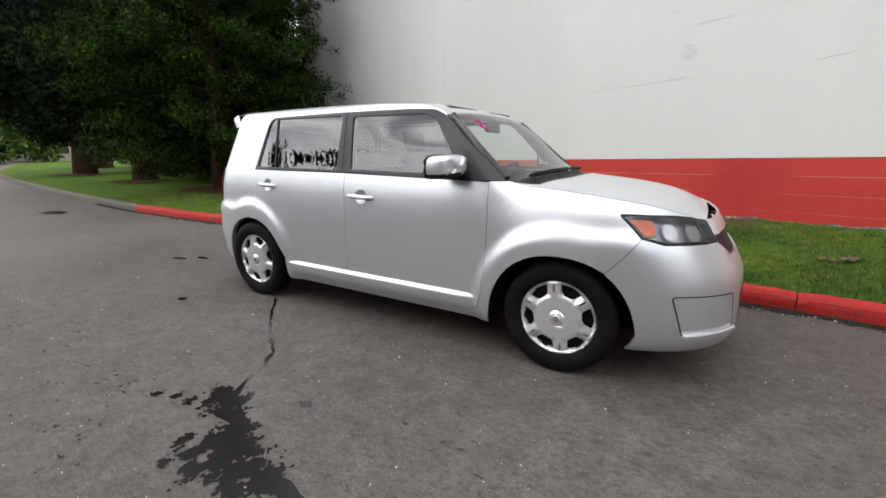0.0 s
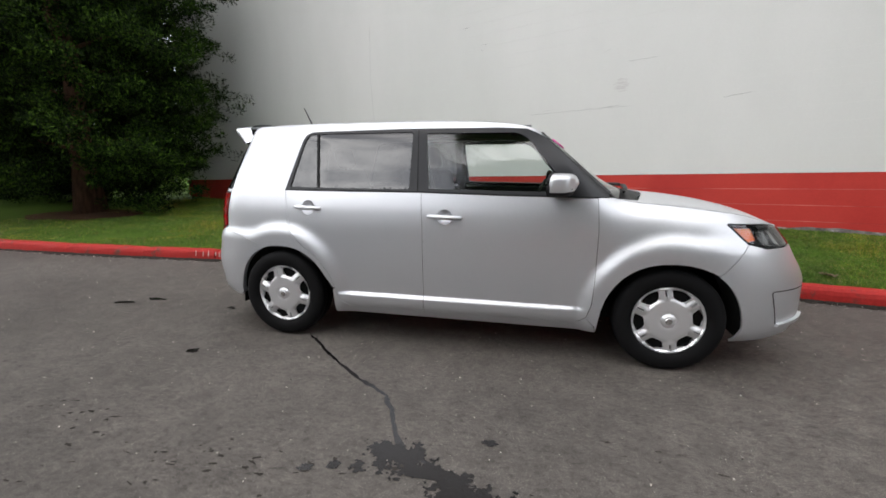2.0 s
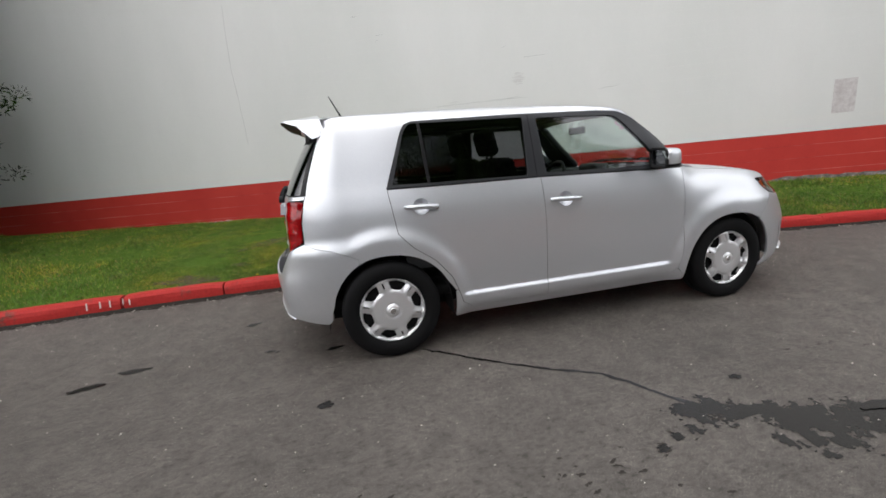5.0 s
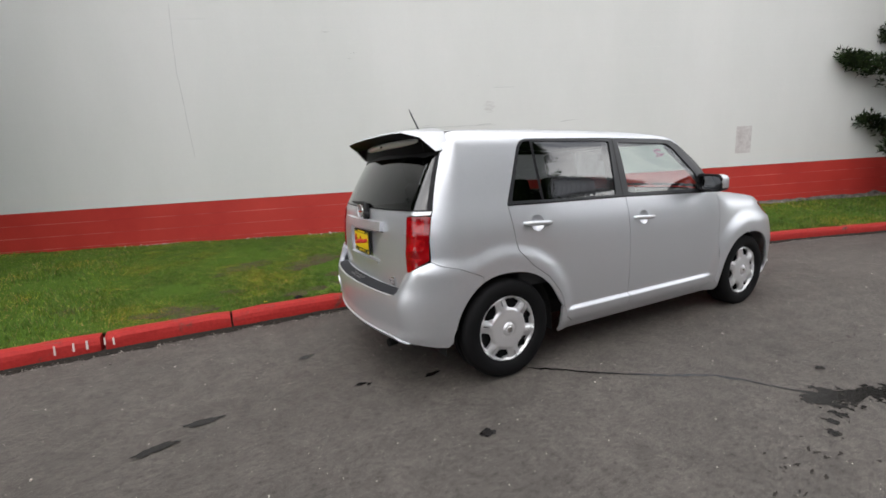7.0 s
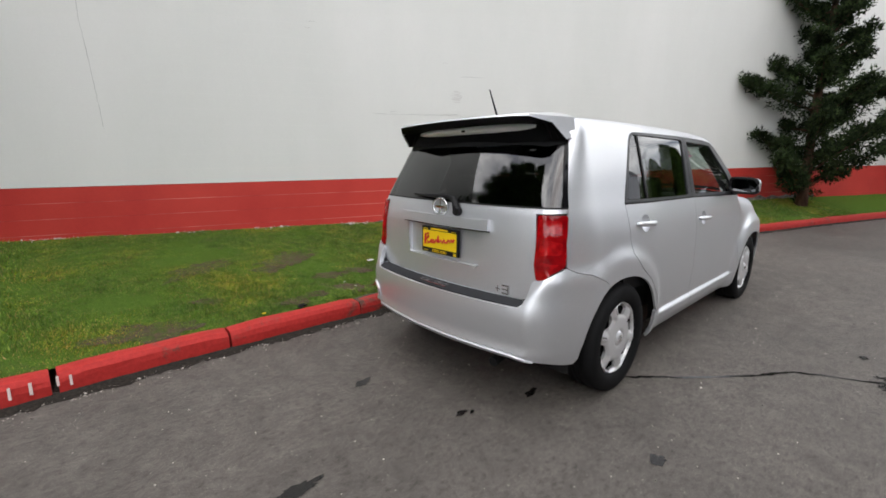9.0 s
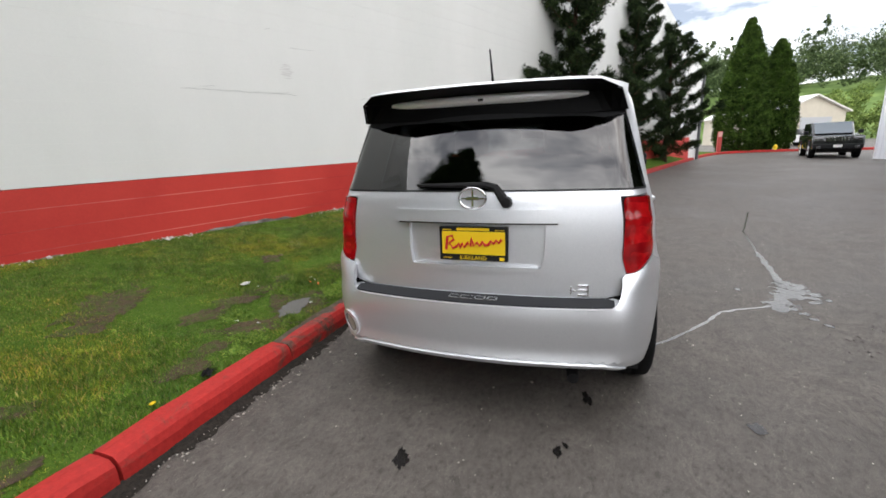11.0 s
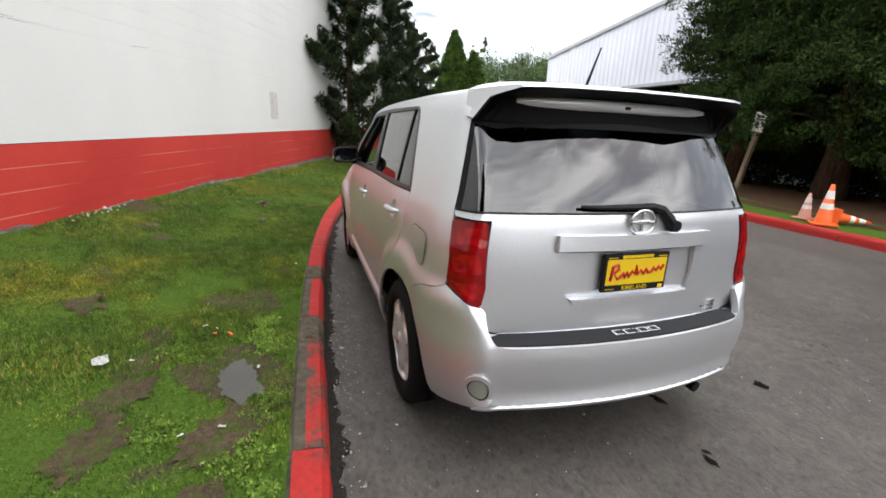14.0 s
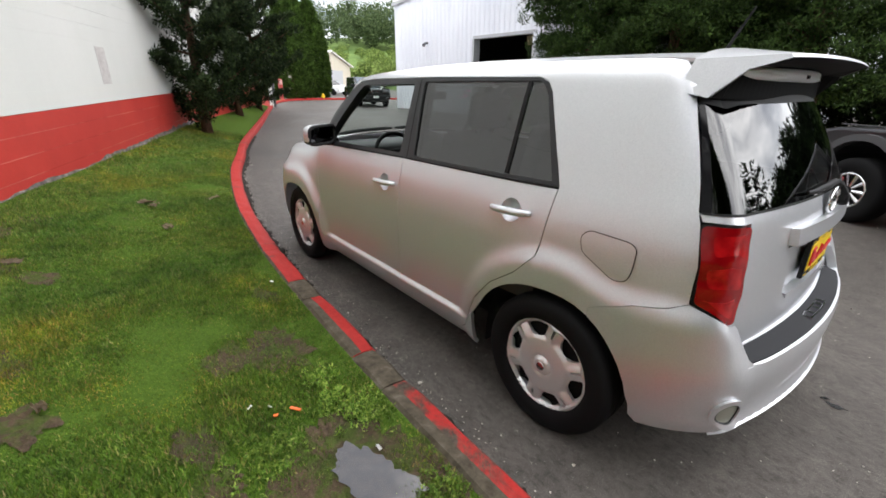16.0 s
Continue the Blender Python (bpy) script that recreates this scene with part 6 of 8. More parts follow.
# dark conifers across the lane
for k, (x, y, w, h, lab) in enumerate(((8.0, -11.5, 2.15, 13.0, "very dark dense conifer across the lane"), (5.0, -10.9, 2.5, 13.5, "very dark conifer behind a leaning post"), (2.0, -11.2, 2.6, 12.5, "very dark conifer with low drooping sprays"))):
    lv = boughs(41 + k, h, 1.3 if k != 2 else 1.1, Profile(w, (0.0, 0.75), (0.06, 0.95), (0.2, 1.0), (0.5, 0.95), (0.8, 0.6), (1.0, 0.08)), 340, 0.25, 60, 0.075, 0.25)
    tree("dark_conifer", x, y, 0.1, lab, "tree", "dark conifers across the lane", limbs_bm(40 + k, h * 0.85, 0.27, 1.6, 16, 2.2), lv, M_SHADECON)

# hedge under them
rng_ = np.random.default_rng(50)
_n = 1100
_c = np.stack([rng_.uniform(-2.5, 10.5, _n), rng_.uniform(-12.6, -11.6, _n), 0.1 + 1.35 * rng_.uniform(0, 1, _n) ** 0.6], 1)
lv = sprays(rng_, _c, rng_.uniform(0.14, 0.26, _n), 36, 0.10, 0.0, 0.3)
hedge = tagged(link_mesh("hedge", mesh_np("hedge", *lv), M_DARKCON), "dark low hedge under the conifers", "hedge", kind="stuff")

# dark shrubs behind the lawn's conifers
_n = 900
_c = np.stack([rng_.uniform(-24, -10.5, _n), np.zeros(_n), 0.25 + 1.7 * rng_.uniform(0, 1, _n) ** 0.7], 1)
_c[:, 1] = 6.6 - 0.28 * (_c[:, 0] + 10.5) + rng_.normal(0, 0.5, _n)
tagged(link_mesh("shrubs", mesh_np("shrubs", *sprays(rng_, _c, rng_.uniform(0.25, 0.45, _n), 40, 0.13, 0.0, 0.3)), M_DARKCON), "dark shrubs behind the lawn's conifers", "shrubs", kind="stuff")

# ---- verge across the lane ----
VERGE = spline([(14.2, -13.0), (13.2, -11.2), (12.3, -10.15), (11.0, -9.45), (9.2, -8.80), (8.3, -8.40), (6.2, -7.35), (4.2, -6.58), (2.1, -6.40), (0.6, -6.32), (-3.0, -6.4), (-8, -6.9), (-16, -8.5), (-30, -12)], 8)
VERGE = [(p[0], p[1]) for p in VERGE]
_vc = [0.0]
for a, b in zip(VERGE, VERGE[1:]):
    _vc.append(_vc[-1] + math.dist(a, b))


def verge_at(s):
    k = min(max(int(np.searchsorted(_vc, s)) - 1, 0), len(VERGE) - 2)
    t = (s - _vc[k]) / max(_vc[k + 1] - _vc[k], 1e-9)
    a, b = np.array(VERGE[k]), np.array(VERGE[k + 1])
    return a + (b - a) * t, (b - a) / np.linalg.norm(b - a)


kerb2 = tagged(new("kerb_far"), "kerb across the lane, part bare concrete, part red", "kerb", kind="structure")
_s = 0.0
_k = 0
while _s < _vc[-1] - 0.5:
    e = min(_s + 2.4, _vc[-1])
    p, _ = verge_at((_s + e) / 2)
    bm = kerb_stone_bm(verge_at, _s + 0.005, e - 0.005, 100 + _k)
    part("kerb_stone", bm, M_CONCRETE if p[0] > 8.4 else M_KERB, kerb2)
    _s = e
    _k += 1
bm = bmesh.new()
rows = []
for k, (x, y) in enumerate(VERGE):
    _, d = verge_at(_vc[k] + 1e-4)
    rows.append([(x, y), d])
prev = None
for (x, y), d in rows:
    nx = np.array([-d[1], d[0]])
    ring = []
    for t in (KW - 0.01, 0.6, 1.4):
        q = np.array([x, y]) + nx * t
        ring.append(bm.verts.new((q[0], q[1], 0.125 + lane_rise(x) + 0.02 * t)))
    if prev:
        for j in range(2):
            bm.faces.new((prev[j], ring[j], ring[j + 1], prev[j + 1]))
    prev = ring
bmesh.ops.recalc_face_normals(bm, faces=bm.faces)
tagged(link_mesh("verge", bm, M_SOIL, smooth=True), "narrow grass verge across the lane", "verge", kind="structure")
bm = bmesh.new()
for x0, x1 in ((-30, 13.2),):
    n = 60
    a = [bm.verts.new((x0 + (x1 - x0) * k / n, pl(x0 + (x1 - x0) * k / n, sorted(VERGE)) - 0.9 - (0.0 if x0 + (x1 - x0) * k / n < 9 else 0.2), 0.150 + lane_rise(x0 + (x1 - x0) * k / n) + 0.02 * noise.noise((k, 0, 0)))) for k in range(n + 1)]
    b = [bm.verts.new((x0 + (x1 - x0) * k / n, -13.2 if x0 + (x1 - x0) * k / n > -6 else -16, 0.17 + lane_rise(x0 + (x1 - x0) * k / n))) for k in range(n + 1)]
    for k in range(n):
        bm.faces.new((a[k], b[k], b[k + 1], a[k + 1]))
bmesh.ops.recalc_face_normals(bm, faces=bm.faces)
tagged(link_mesh("mulch_bed", bm, M_MULCH), "brown bark mulch bed under the conifers", "mulch", kind="structure")

# laurel bushes at the bed's end
for k, (x, y, r, h) in enumerate(((10.3, -10.4, 0.55, 0.80), (9.1, -9.9, 0.62, 1.0), (11.3, -11.2, 0.45, 0.6))):
    rng_ = np.random.default_rng(60 + k)
    n = 150
    d = rng_.normal(size=(n, 3))
    d /= np.linalg.norm(d, axis=1)[:, None]
    c = d * np.array([r, r, h * 0.5]) * rng_.uniform(0.5, 1.0, (n, 1)) + np.array([0, 0, h * 0.5])
    lv = sprays(rng_, c, np.full(n, 0.16), 30, 0.10, 0.0, 0.3)
    ob = thing("laurel_bush", "leafy green laurel bush at the kerb", "bush", "laurel bushes", Matrix.Translation((x, y, 0.17 + lane_rise(x))))
    part("stems", tube_bm([(0, 0, -0.05), (0.03, 0.02, h * 0.6)], [0.03, 0.012], 6), M_BARK, ob)
    part("leaves", mesh_np("leaves", *lv), M_LAUREL, ob)

# ---- corrugated metal shed ----
M_SHEET = mat("white_corrugated_steel", (0.80, 0.82, 0.88), 0.45, spec=0.4)
paint(M_SHEET, ramp(M_SHEET, tex_noise(M_SHEET, 0.7, 5, 0.6, (1, 1, 0.4)), [(0.3, (0.74, 0.76, 0.83)), (0.7, (0.82, 0.84, 0.89))]))
M_FASCIA = mat("grey_fascia", (0.45, 0.46, 0.48), 0.5)
# the open bay's shade is put into this near-black colour
M_DARKIN = mat("shed_inside_shade", (0.015, 0.013, 0.012), 0.9)
shed = thing("metal_shed", "white corrugated metal shed with an open bay", "shed")
SH_A, SH_B = Vector((21.8, -12.75, 0)), Vector((3.0, -13.75, 0))
SH_D = (SH_B - SH_A).normalized()
SH_N = Vector((-SH_D.y, SH_D.x, 0))
if SH_N.y < 0:
    SH_N = -SH_N
SH_L = (SH_B - SH_A).length
OP0, OP1, OPH = 6.25, 9.8, 3.62


def shed_top(l):
    return 5.78 + 0.135 * min(l, 9.6) - 0.135 * max(0.0, l - 9.6)


def ribbed(l0, l1, h_low):
    bm = bmesh.new()
    prev = None
    l = l0
    k = 0
    while l < l1 + 1e-6:
        ph = k % 6
        out = 0.035 if ph in (0, 1) else 0.0
        p = SH_A + SH_D * l + SH_N * out
        a, b = bm.verts.new((p.x, p.y, h_low)), bm.verts.new((p.x, p.y, shed_top(l)))
        if prev:
            bm.faces.new((prev[0], a, b, prev[1]))
        prev = (a, b)
        l += 0.05
        k += 1
    bmesh.ops.recalc_face_normals(bm, faces=bm.faces)
    return bm


part("front_sheet", ribbed(0.0, OP0, 0.0), M_SHEET, shed)
part("front_sheet", ribbed(OP0, OP1, OPH), M_SHEET, shed)
part("front_sheet", ribbed(OP1, SH_L, 0.0), M_SHEET, shed)


def shed_box(l0, l1, n0, n1, z0, z1):
    bm = bmesh.new()
    vs = [bm.verts.new(SH_A + SH_D * l + SH_N * n + Vector((0, 0, z))) for l in (l0, l1) for n in (n0, n1) for z in (z0, z1)]
    for q in ((0, 1, 3, 2), (4, 6, 7, 5), (0, 4, 5, 1), (2, 3, 7, 6), (0, 2, 6, 4), (1, 5, 7, 3)):
        bm.faces.new([vs[i] for i in q])
    bmesh.ops.recalc_face_normals(bm, faces=bm.faces)
    return bm


part("side_sheet", shed_box(0.0, 0.05, -22, -0.02, 0, 5.7), M_SHEET, shed)
part("back_sheet", shed_box(0.0, SH_L, -22.1, -22, 0, 5.7), M_SHEET, shed)
part("side_sheet", shed_box(SH_L - 0.05, SH_L, -22, -0.02, 0, 5.7), M_SHEET, shed)
bm = bmesh.new()
pr = [(-0.15, shed_top(0) + 0.02), (9.6, shed_top(9.6) + 0.04), (SH_L + 0.15, shed_top(SH_L) + 0.02)]
ra = [bm.verts.new(SH_A + SH_D * l + SH_N * 0.12 + Vector((0, 0, z))) for l, z in pr]
rb = [bm.verts.new(SH_A + SH_D * l + SH_N * -22.2 + Vector((0, 0, z))) for l, z in pr]
for k in range(2):
    bm.faces.new((ra[k], ra[k + 1], rb[k + 1], rb[k]))
part("roof", bm, M_SHEET, shed)
bm = bmesh.new()
lo = [bm.verts.new(SH_A + SH_D * l + SH_N * 0.13 + Vector((0, 0, z - 0.16))) for l, z in pr]
hi = [bm.verts.new(SH_A + SH_D * l + SH_N * 0.13 + Vector((0, 0, z + 0.02))) for l, z in pr]
for k in range(2):
    bm.faces.new((lo[k], lo[k + 1], hi[k + 1], hi[k]))
part("fascia", bm, M_FASCIA, shed)
part("door_jamb", shed_box(OP0 - 0.06, OP0 + 0.06, -0.35, 0.06, 0, OPH), M_FASCIA, shed)
part("door_jamb", shed_box(OP1 - 0.06, OP1 + 0.25, -0.35, 0.06, 0, OPH), M_SHEET, shed)
part("door_lintel", shed_box(OP0, OP1, -0.3, 0.05, OPH - 0.03, OPH + 0.10), M_FASCIA, shed)
# lining of the bay, walls and ceiling coloured as dark as its shade
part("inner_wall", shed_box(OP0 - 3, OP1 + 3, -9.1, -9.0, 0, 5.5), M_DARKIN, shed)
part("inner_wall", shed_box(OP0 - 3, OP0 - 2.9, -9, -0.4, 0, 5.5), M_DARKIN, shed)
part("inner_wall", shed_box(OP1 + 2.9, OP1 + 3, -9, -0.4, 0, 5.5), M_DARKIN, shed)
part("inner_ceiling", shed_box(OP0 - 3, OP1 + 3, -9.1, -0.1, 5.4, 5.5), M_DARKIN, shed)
M_TUBE = mat("lit_tube_lamp", (1, 1, 1), 0.5)
M_TUBE.node_tree.nodes["Principled BSDF"].inputs["Emission Color"].default_value = (1.0, 0.97, 0.9, 1)
M_TUBE.node_tree.nodes["Principled BSDF"].inputs["Emission Strength"].default_value = 1.2
part("tube_lamp", shed_box(OP0 + 0.5, OP0 + 1.6, -6.1, -6.0, 2.75, 2.83), M_TUBE, shed, "lit strip lamp")
part("tube_lamp", shed_box(OP0 + 2.2, OP0 + 3.1, -5.0, -4.9, 2.6, 2.68), M_TUBE, shed, "lit strip lamp")
M_RAFTER = mat("pale_rafter", (0.30, 0.24, 0.14), 0.8)
for k in range(4):
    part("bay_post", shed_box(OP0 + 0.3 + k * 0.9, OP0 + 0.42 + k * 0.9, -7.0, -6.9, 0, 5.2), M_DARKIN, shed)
part("hanging_sign", shed_box(OP1 - 0.75, OP1 - 0.45, -0.5, -0.45, OPH - 0.42, OPH - 0.05), M_RAFTER, shed)
# wall lamp on the shed
q = SH_A + SH_D * 2.9 + SH_N * 0.05
part("wall_lamp", tube_bm([(q.x, q.y, 3.62), (q.x, q.y + 0.18, 3.60), (q.x - 0.05, q.y + 0.30, 3.50)], [0.06, 0.05, 0.10], 8), M_PIPE, shed, "grey bulkhead lamp")
# a red car's tail in the dark bay
bay = thing("red_car", "dark red car parked inside the shed bay", "car", at=Matrix.Translation(SH_A + SH_D * (OP0 + 1.5) + SH_N * -4.2 + Vector((0, 0, 0.3))))
M_REDCAR = mat("dark_red_car_paint", (0.20, 0.012, 0.012), 0.25, coat=1.0)
part("body", box_bm(-0.85, 0.85, -2.0, 2.0, 0.25, 0.85, 0.15, 3), M_REDCAR, bay, smooth=True)
part("cabin", box_bm(-0.7, 0.7, -1.3, 0.9, 0.80, 1.38, 0.18, 3), M_GLOSSBLACK, bay, smooth=True)
for sx in (-0.8, 0.8):
    for sy in (-1.25, 1.25):
        part("wheel", lathe_bm([(0.0, -0.1), (0.3, -0.1), (0.32, 0.0), (0.3, 0.1), (0.0, 0.1)], 20, "x", Matrix.Translation((sx, sy, 0.02))), M_RUBBER, bay)

# ---- small things across the lane ----
M_ORANGE = mat("orange_cone_plastic", (0.85, 0.13, 0.015), 0.5)
M_CONEWHITE = mat("white_cone_band", (0.75, 0.74, 0.70), 0.5)
M_FADED = mat("faded_cone_plastic", (0.50, 0.24, 0.18), 0.7)


def cone(m, label, body_m=M_ORANGE, h=0.71):
    ob = thing("traffic_cone", label, "traffic cone", "traffic cones", m)
    part("base", box_bm(-0.19, 0.19, -0.19, 0.19, 0.0, 0.035, 0.01), body_m, ob)
    k = h / 0.71
    part("cone_body", lathe_bm([(0.135, 0.035), (0.13, 0.05), (0.028, 0.71 * k), (0.0, 0.715 * k)], 24), body_m, ob, smooth=True)
    rad = lambda z: 0.13 - 0.102 * (z - 0.05) / (0.66 * k) + 0.0025
    for z0, z1 in ((0.28 * k, 0.38 * k), (0.46 * k, 0.60 * k)):
        part("band", lathe_bm([(rad(z0), z0), (rad(z1), z1)], 24), M_CONEWHITE if body_m is M_ORANGE else M_PATCH, ob, "white reflective band", True)
    return ob


cone(pose(3.30, -5.42, 0.0, 0, 0, 12), "orange traffic cone with white bands on the lane")
cone(pose(2.60, -6.78, 0.15, 0, 0, 40) @ Matrix.Scale(0.92, 4), "orange traffic cone with white bands on the verge")
cone(pose(2.62, -7.05, 0.27, 0, -97, 55) @ Matrix.Scale(0.72, 4), "orange traffic cone lying on its side")
cone(pose(3.05, -7.05, 0.15, 0, 0, 5) @ Matrix.Scale(0.72, 4), "faded old pinkish traffic cone", M_FADED, 0.62)
M_TIMBER = mat("weathered_timber", (0.20, 0.14, 0.09), 0.9)
paint(M_TIMBER, ramp(M_TIMBER, tex_noise(M_TIMBER, 12, 5, 0.7, (1, 1, 0.1)), [(0.3, (0.12, 0.085, 0.055)), (0.7, (0.30, 0.22, 0.15))]))
sign = thing("sign_post", "leaning timber post with a small white sign", "sign post", at=pose(6.25, -9.45, 0.14, 0, -9, 0))
part("post", box_bm(-0.05, 0.05, -0.05, 0.05, -0.1, 1.75, 0.008), M_TIMBER, sign)
part("sign_plate", box_bm(-0.15, 0.15, 0.052, 0.062, 1.55, 2.0, 0.004), M_CONEWHITE, sign, "white sign plate")
part("sign_writing", box_bm(-0.09, 0.09, 0.0625, 0.0635, 1.90, 1.94), M_SEAMLINE, sign)
rp = thing("marker_post", "short red post with a pale sign", "post", at=pose(31.0, -9.05, rise(31.0)))
M_POSTRED = mat("red_post_paint", (0.40, 0.05, 0.04), 0.6)
part("post", box_bm(-0.12, 0.12, -0.12, 0.12, 0.0, 1.45, 0.02), M_POSTRED, rp)
part("sign_plate", box_bm(-0.140, -0.122, -0.11, 0.11, 1.10, 1.42, 0.004), mat("pale_pink_sign", (0.62, 0.34, 0.30), 0.6), rp, "pale sign plate")
hy = thing("hydrant", "small yellow hydrant beside the thujas", "hydrant", at=pose(32.0, -12.6, rise(32)))
part("barrel", lathe_bm([(0.13, 0), (0.13, 0.05), (0.09, 0.07), (0.09, 0.33), (0.11, 0.36), (0.08, 0.43), (0.0, 0.47)], 16), M_YELLOW, hy, smooth=True)
part("outlet", tube_bm([(0, -0.15, 0.26), (0, 0.15, 0.26)], 0.05, 10), M_YELLOW, hy)

# ---- cars across the lane ----
M_GREY4 = mat("dark_grey_car_paint", (0.032, 0.032, 0.036), 0.32, 0.3, coat=0.5)
M_GREEN4 = mat("dark_green_car_paint", (0.012, 0.017, 0.016), 0.22, 0.2, coat=1.0)
M_FLARE = mat("worn_grey_plastic", (0.045, 0.045, 0.048), 0.55)
M_DARKGLASS = mat("dark_car_glass", (0.010, 0.012, 0.013), 0.05)
M_TAN_LENS = lamp_mat("amber_side_lens", (0.85, 0.20, 0.02))


def prism(outline, y0, y1, bevel=0.0, holes=None):
    """A side outline in x and z, pulled across from y0 to y1."""
    bm = bmesh.new()
    a = [bm.verts.new((x, y0, z)) for x, z in outline]
    b = [bm.verts.new((x, y1, z)) for x, z in outline]
    bm.faces.new(a)
    bm.faces.new(b[::-1])
    n = len(outline)
    for k in range(n):
        bm.faces.new((a[k - 1], a[k], b[k], b[k - 1]))
    bmesh.ops.recalc_face_normals(bm, faces=bm.faces)
    if bevel:
        es = [e for e in bm.edges if abs(e.verts[0].co.y - e.verts[1].co.y) < 1e-6]
        bmesh.ops.bevel(bm, geom=es, offset=bevel, segments=3, affect="EDGES", profile=0.5)
    return bm


def half_arch(xc, r, z0, n=10):
    return [(xc + r * math.cos(math.pi * k / n), z0 + r * math.sin(math.pi * k / n)) for k in range(n + 1)]


def offroad_wheel(parent, x, y, z, side, r, rim_r, rim_m):
    w = part("wheel", lathe_bm([(0.0, 0.05), (rim_r, 0.05), (rim_r, -0.08), (0.0, -0.08)], 28, "y", Matrix.Translation((x, y, z))), M_STEEL, parent)
    ty = [(rim_r, -0.10), (rim_r + 0.03, -0.122), (r - 0.05, -0.125), (r - 0.012, -0.11), (r, -0.085), (r, 0.085), (r - 0.012, 0.11), (r - 0.05, 0.125), (rim_r + 0.03, 0.122), (rim_r, 0.10)]
    part("tyre", lathe_bm(ty, 48, "y", Matrix.Translation((x, y, z))), M_RUBBER, w, "black off-road tyre", True)
    yo = y + side * 0.085
    part("rim_ring", tube_bm([(x + rim_r * 0.96 * math.cos(a), yo + side * 0.02, z + rim_r * 0.96 * math.sin(a)) for a in np.linspace(0, 2 * math.pi, 32, endpoint=False)], 0.016, 6, True), rim_m, w, smooth=True)
    for k in range(10):
        a = 2 * math.pi * k / 10
        part("spoke", tube_bm([(x + 0.05 * math.cos(a), yo + side * 0.015, z + 0.05 * math.sin(a)), (x + rim_r * 0.95 * math.cos(a), yo + side * 0.008, z + rim_r * 0.95 * math.sin(a))], [0.014, 0.026], 6), rim_m, w)
    part("hub_cap", lathe_bm([(0.0, 0.05), (0.035, 0.045), (0.05, 0.0)], 16, "y", Matrix.Translation((x, yo + side * 0.0, z)) @ Matrix.Rotation(0 if side < 0 else math.pi, 4, "Z")), M_STEEL, w)
    return w


# boxy dark grey off-roader; local x forward from its front axle, y to its left
jeep = thing("off_road_car", "old boxy dark grey off-road car with alloy wheels", "car", at=pose(-0.63, -5.25, 0.0, 0, 0, -35))
JW = 0.86
low = [(0.62, 0.46), (0.62, 0.98), (0.40, 1.03), (-0.55, 1.06), (-0.75, 1.10), (-3.35, 1.12), (-3.42, 0.75), (-3.42, 0.46), (-3.02, 0.46)] + [(x, z) for x, z in half_arch(-2.57, 0.43, 0.46)[::-1]] + [(-2.10, 0.38), (-0.48, 0.38)] + [(x, z) for x, z in half_arch(0.0, 0.45, 0.46)[::-1]]
jb = part("body", prism(low, -JW, JW, 0.035), M_GREY4, jeep, smooth=False)
cab = [(-0.72, 1.10), (-1.12, 1.60), (-3.20, 1.62), (-3.36, 1.12)]
part("cabin", prism(cab, -0.76, 0.76, 0.03), M_GREY4, jeep)
for sgn in (-1, 1):
    for poly in ([(-0.95, 1.15), (-1.20, 1.55), (-1.72, 1.56), (-1.72, 1.15)], [(-1.80, 1.15), (-1.80, 1.56), (-2.45, 1.57), (-2.50, 1.15)], [(-2.58, 1.15), (-2.53, 1.57), (-3.12, 1.57), (-3.24, 1.15)]):
        part("side_window", prism(poly, sgn * 0.755, sgn * 0.768), M_DARKGLASS, jeep)
    for xc, r in ((0.0, 0.45), (-2.57, 0.43)):
        bm = bmesh.new()
        pts = half_arch(xc, r + 0.005, 0.46, 14)
        out = [(xc + (x - xc) * 1.20, 0.46 + (z - 0.46) * 1.16) for x, z in pts]
        rows = [[bm.verts.new((x, sgn * yy, z)) for x, z in ln] for ln, yy in ((out, JW + 0.002), (out, JW + 0.045), (pts, JW + 0.055), (pts, JW - 0.10))]
        for a, b in zip(rows, rows[1:]):
            for k in range(len(a) - 1):
                bm.faces.new((a[k], a[k + 1], b[k + 1], b[k]))
        bmesh.ops.recalc_face_normals(bm, faces=bm.faces)
        part("wheel_arch_flare", bm, M_FLARE, jeep, "grey plastic arch flare")
        offroad_wheel(jeep, xc, sgn * 0.79, 0.36, sgn, 0.365, 0.20, M_CHROME)
    part("side_marker", box_bm(0.50, 0.635, min(sgn * 0.74, sgn * (JW + 0.008)), max(sgn * 0.74, sgn * (JW + 0.008)), 0.80, 0.96, 0.01), M_TAN_LENS, jeep, "amber side lamp")
    part("headlamp", box_bm(0.60, 0.64, min(sgn * 0.50, sgn * 0.72), max(sgn * 0.50, sgn * 0.72), 0.80, 0.95, 0.01), M_HEADLAMP, jeep)
    part("bumper_end", box_bm(0.50, 0.80, min(sgn * 0.70, sgn * (JW + 0.02)), max(sgn * 0.70, sgn * (JW + 0.02)), 0.55, 0.70, 0.03, 3), M_FLARE, jeep)
    part("door_mirror", box_bm(-0.98, -0.82, min(sgn * 0.84, sgn * 1.05), max(sgn * 0.84, sgn * 1.05), 1.12, 1.28, 0.03), M_BLACK, jeep)
    part("bonnet_crease", box_bm(-0.60, 0.55, sgn * 0.66 - 0.012, sgn * 0.66 + 0.012, 1.045, 1.062, 0.004), M_GREY4, jeep)
part("bumper", box_bm(0.64, 0.80, -0.72, 0.72, 0.56, 0.70, 0.02), M_CHROME, jeep, "chrome bumper")
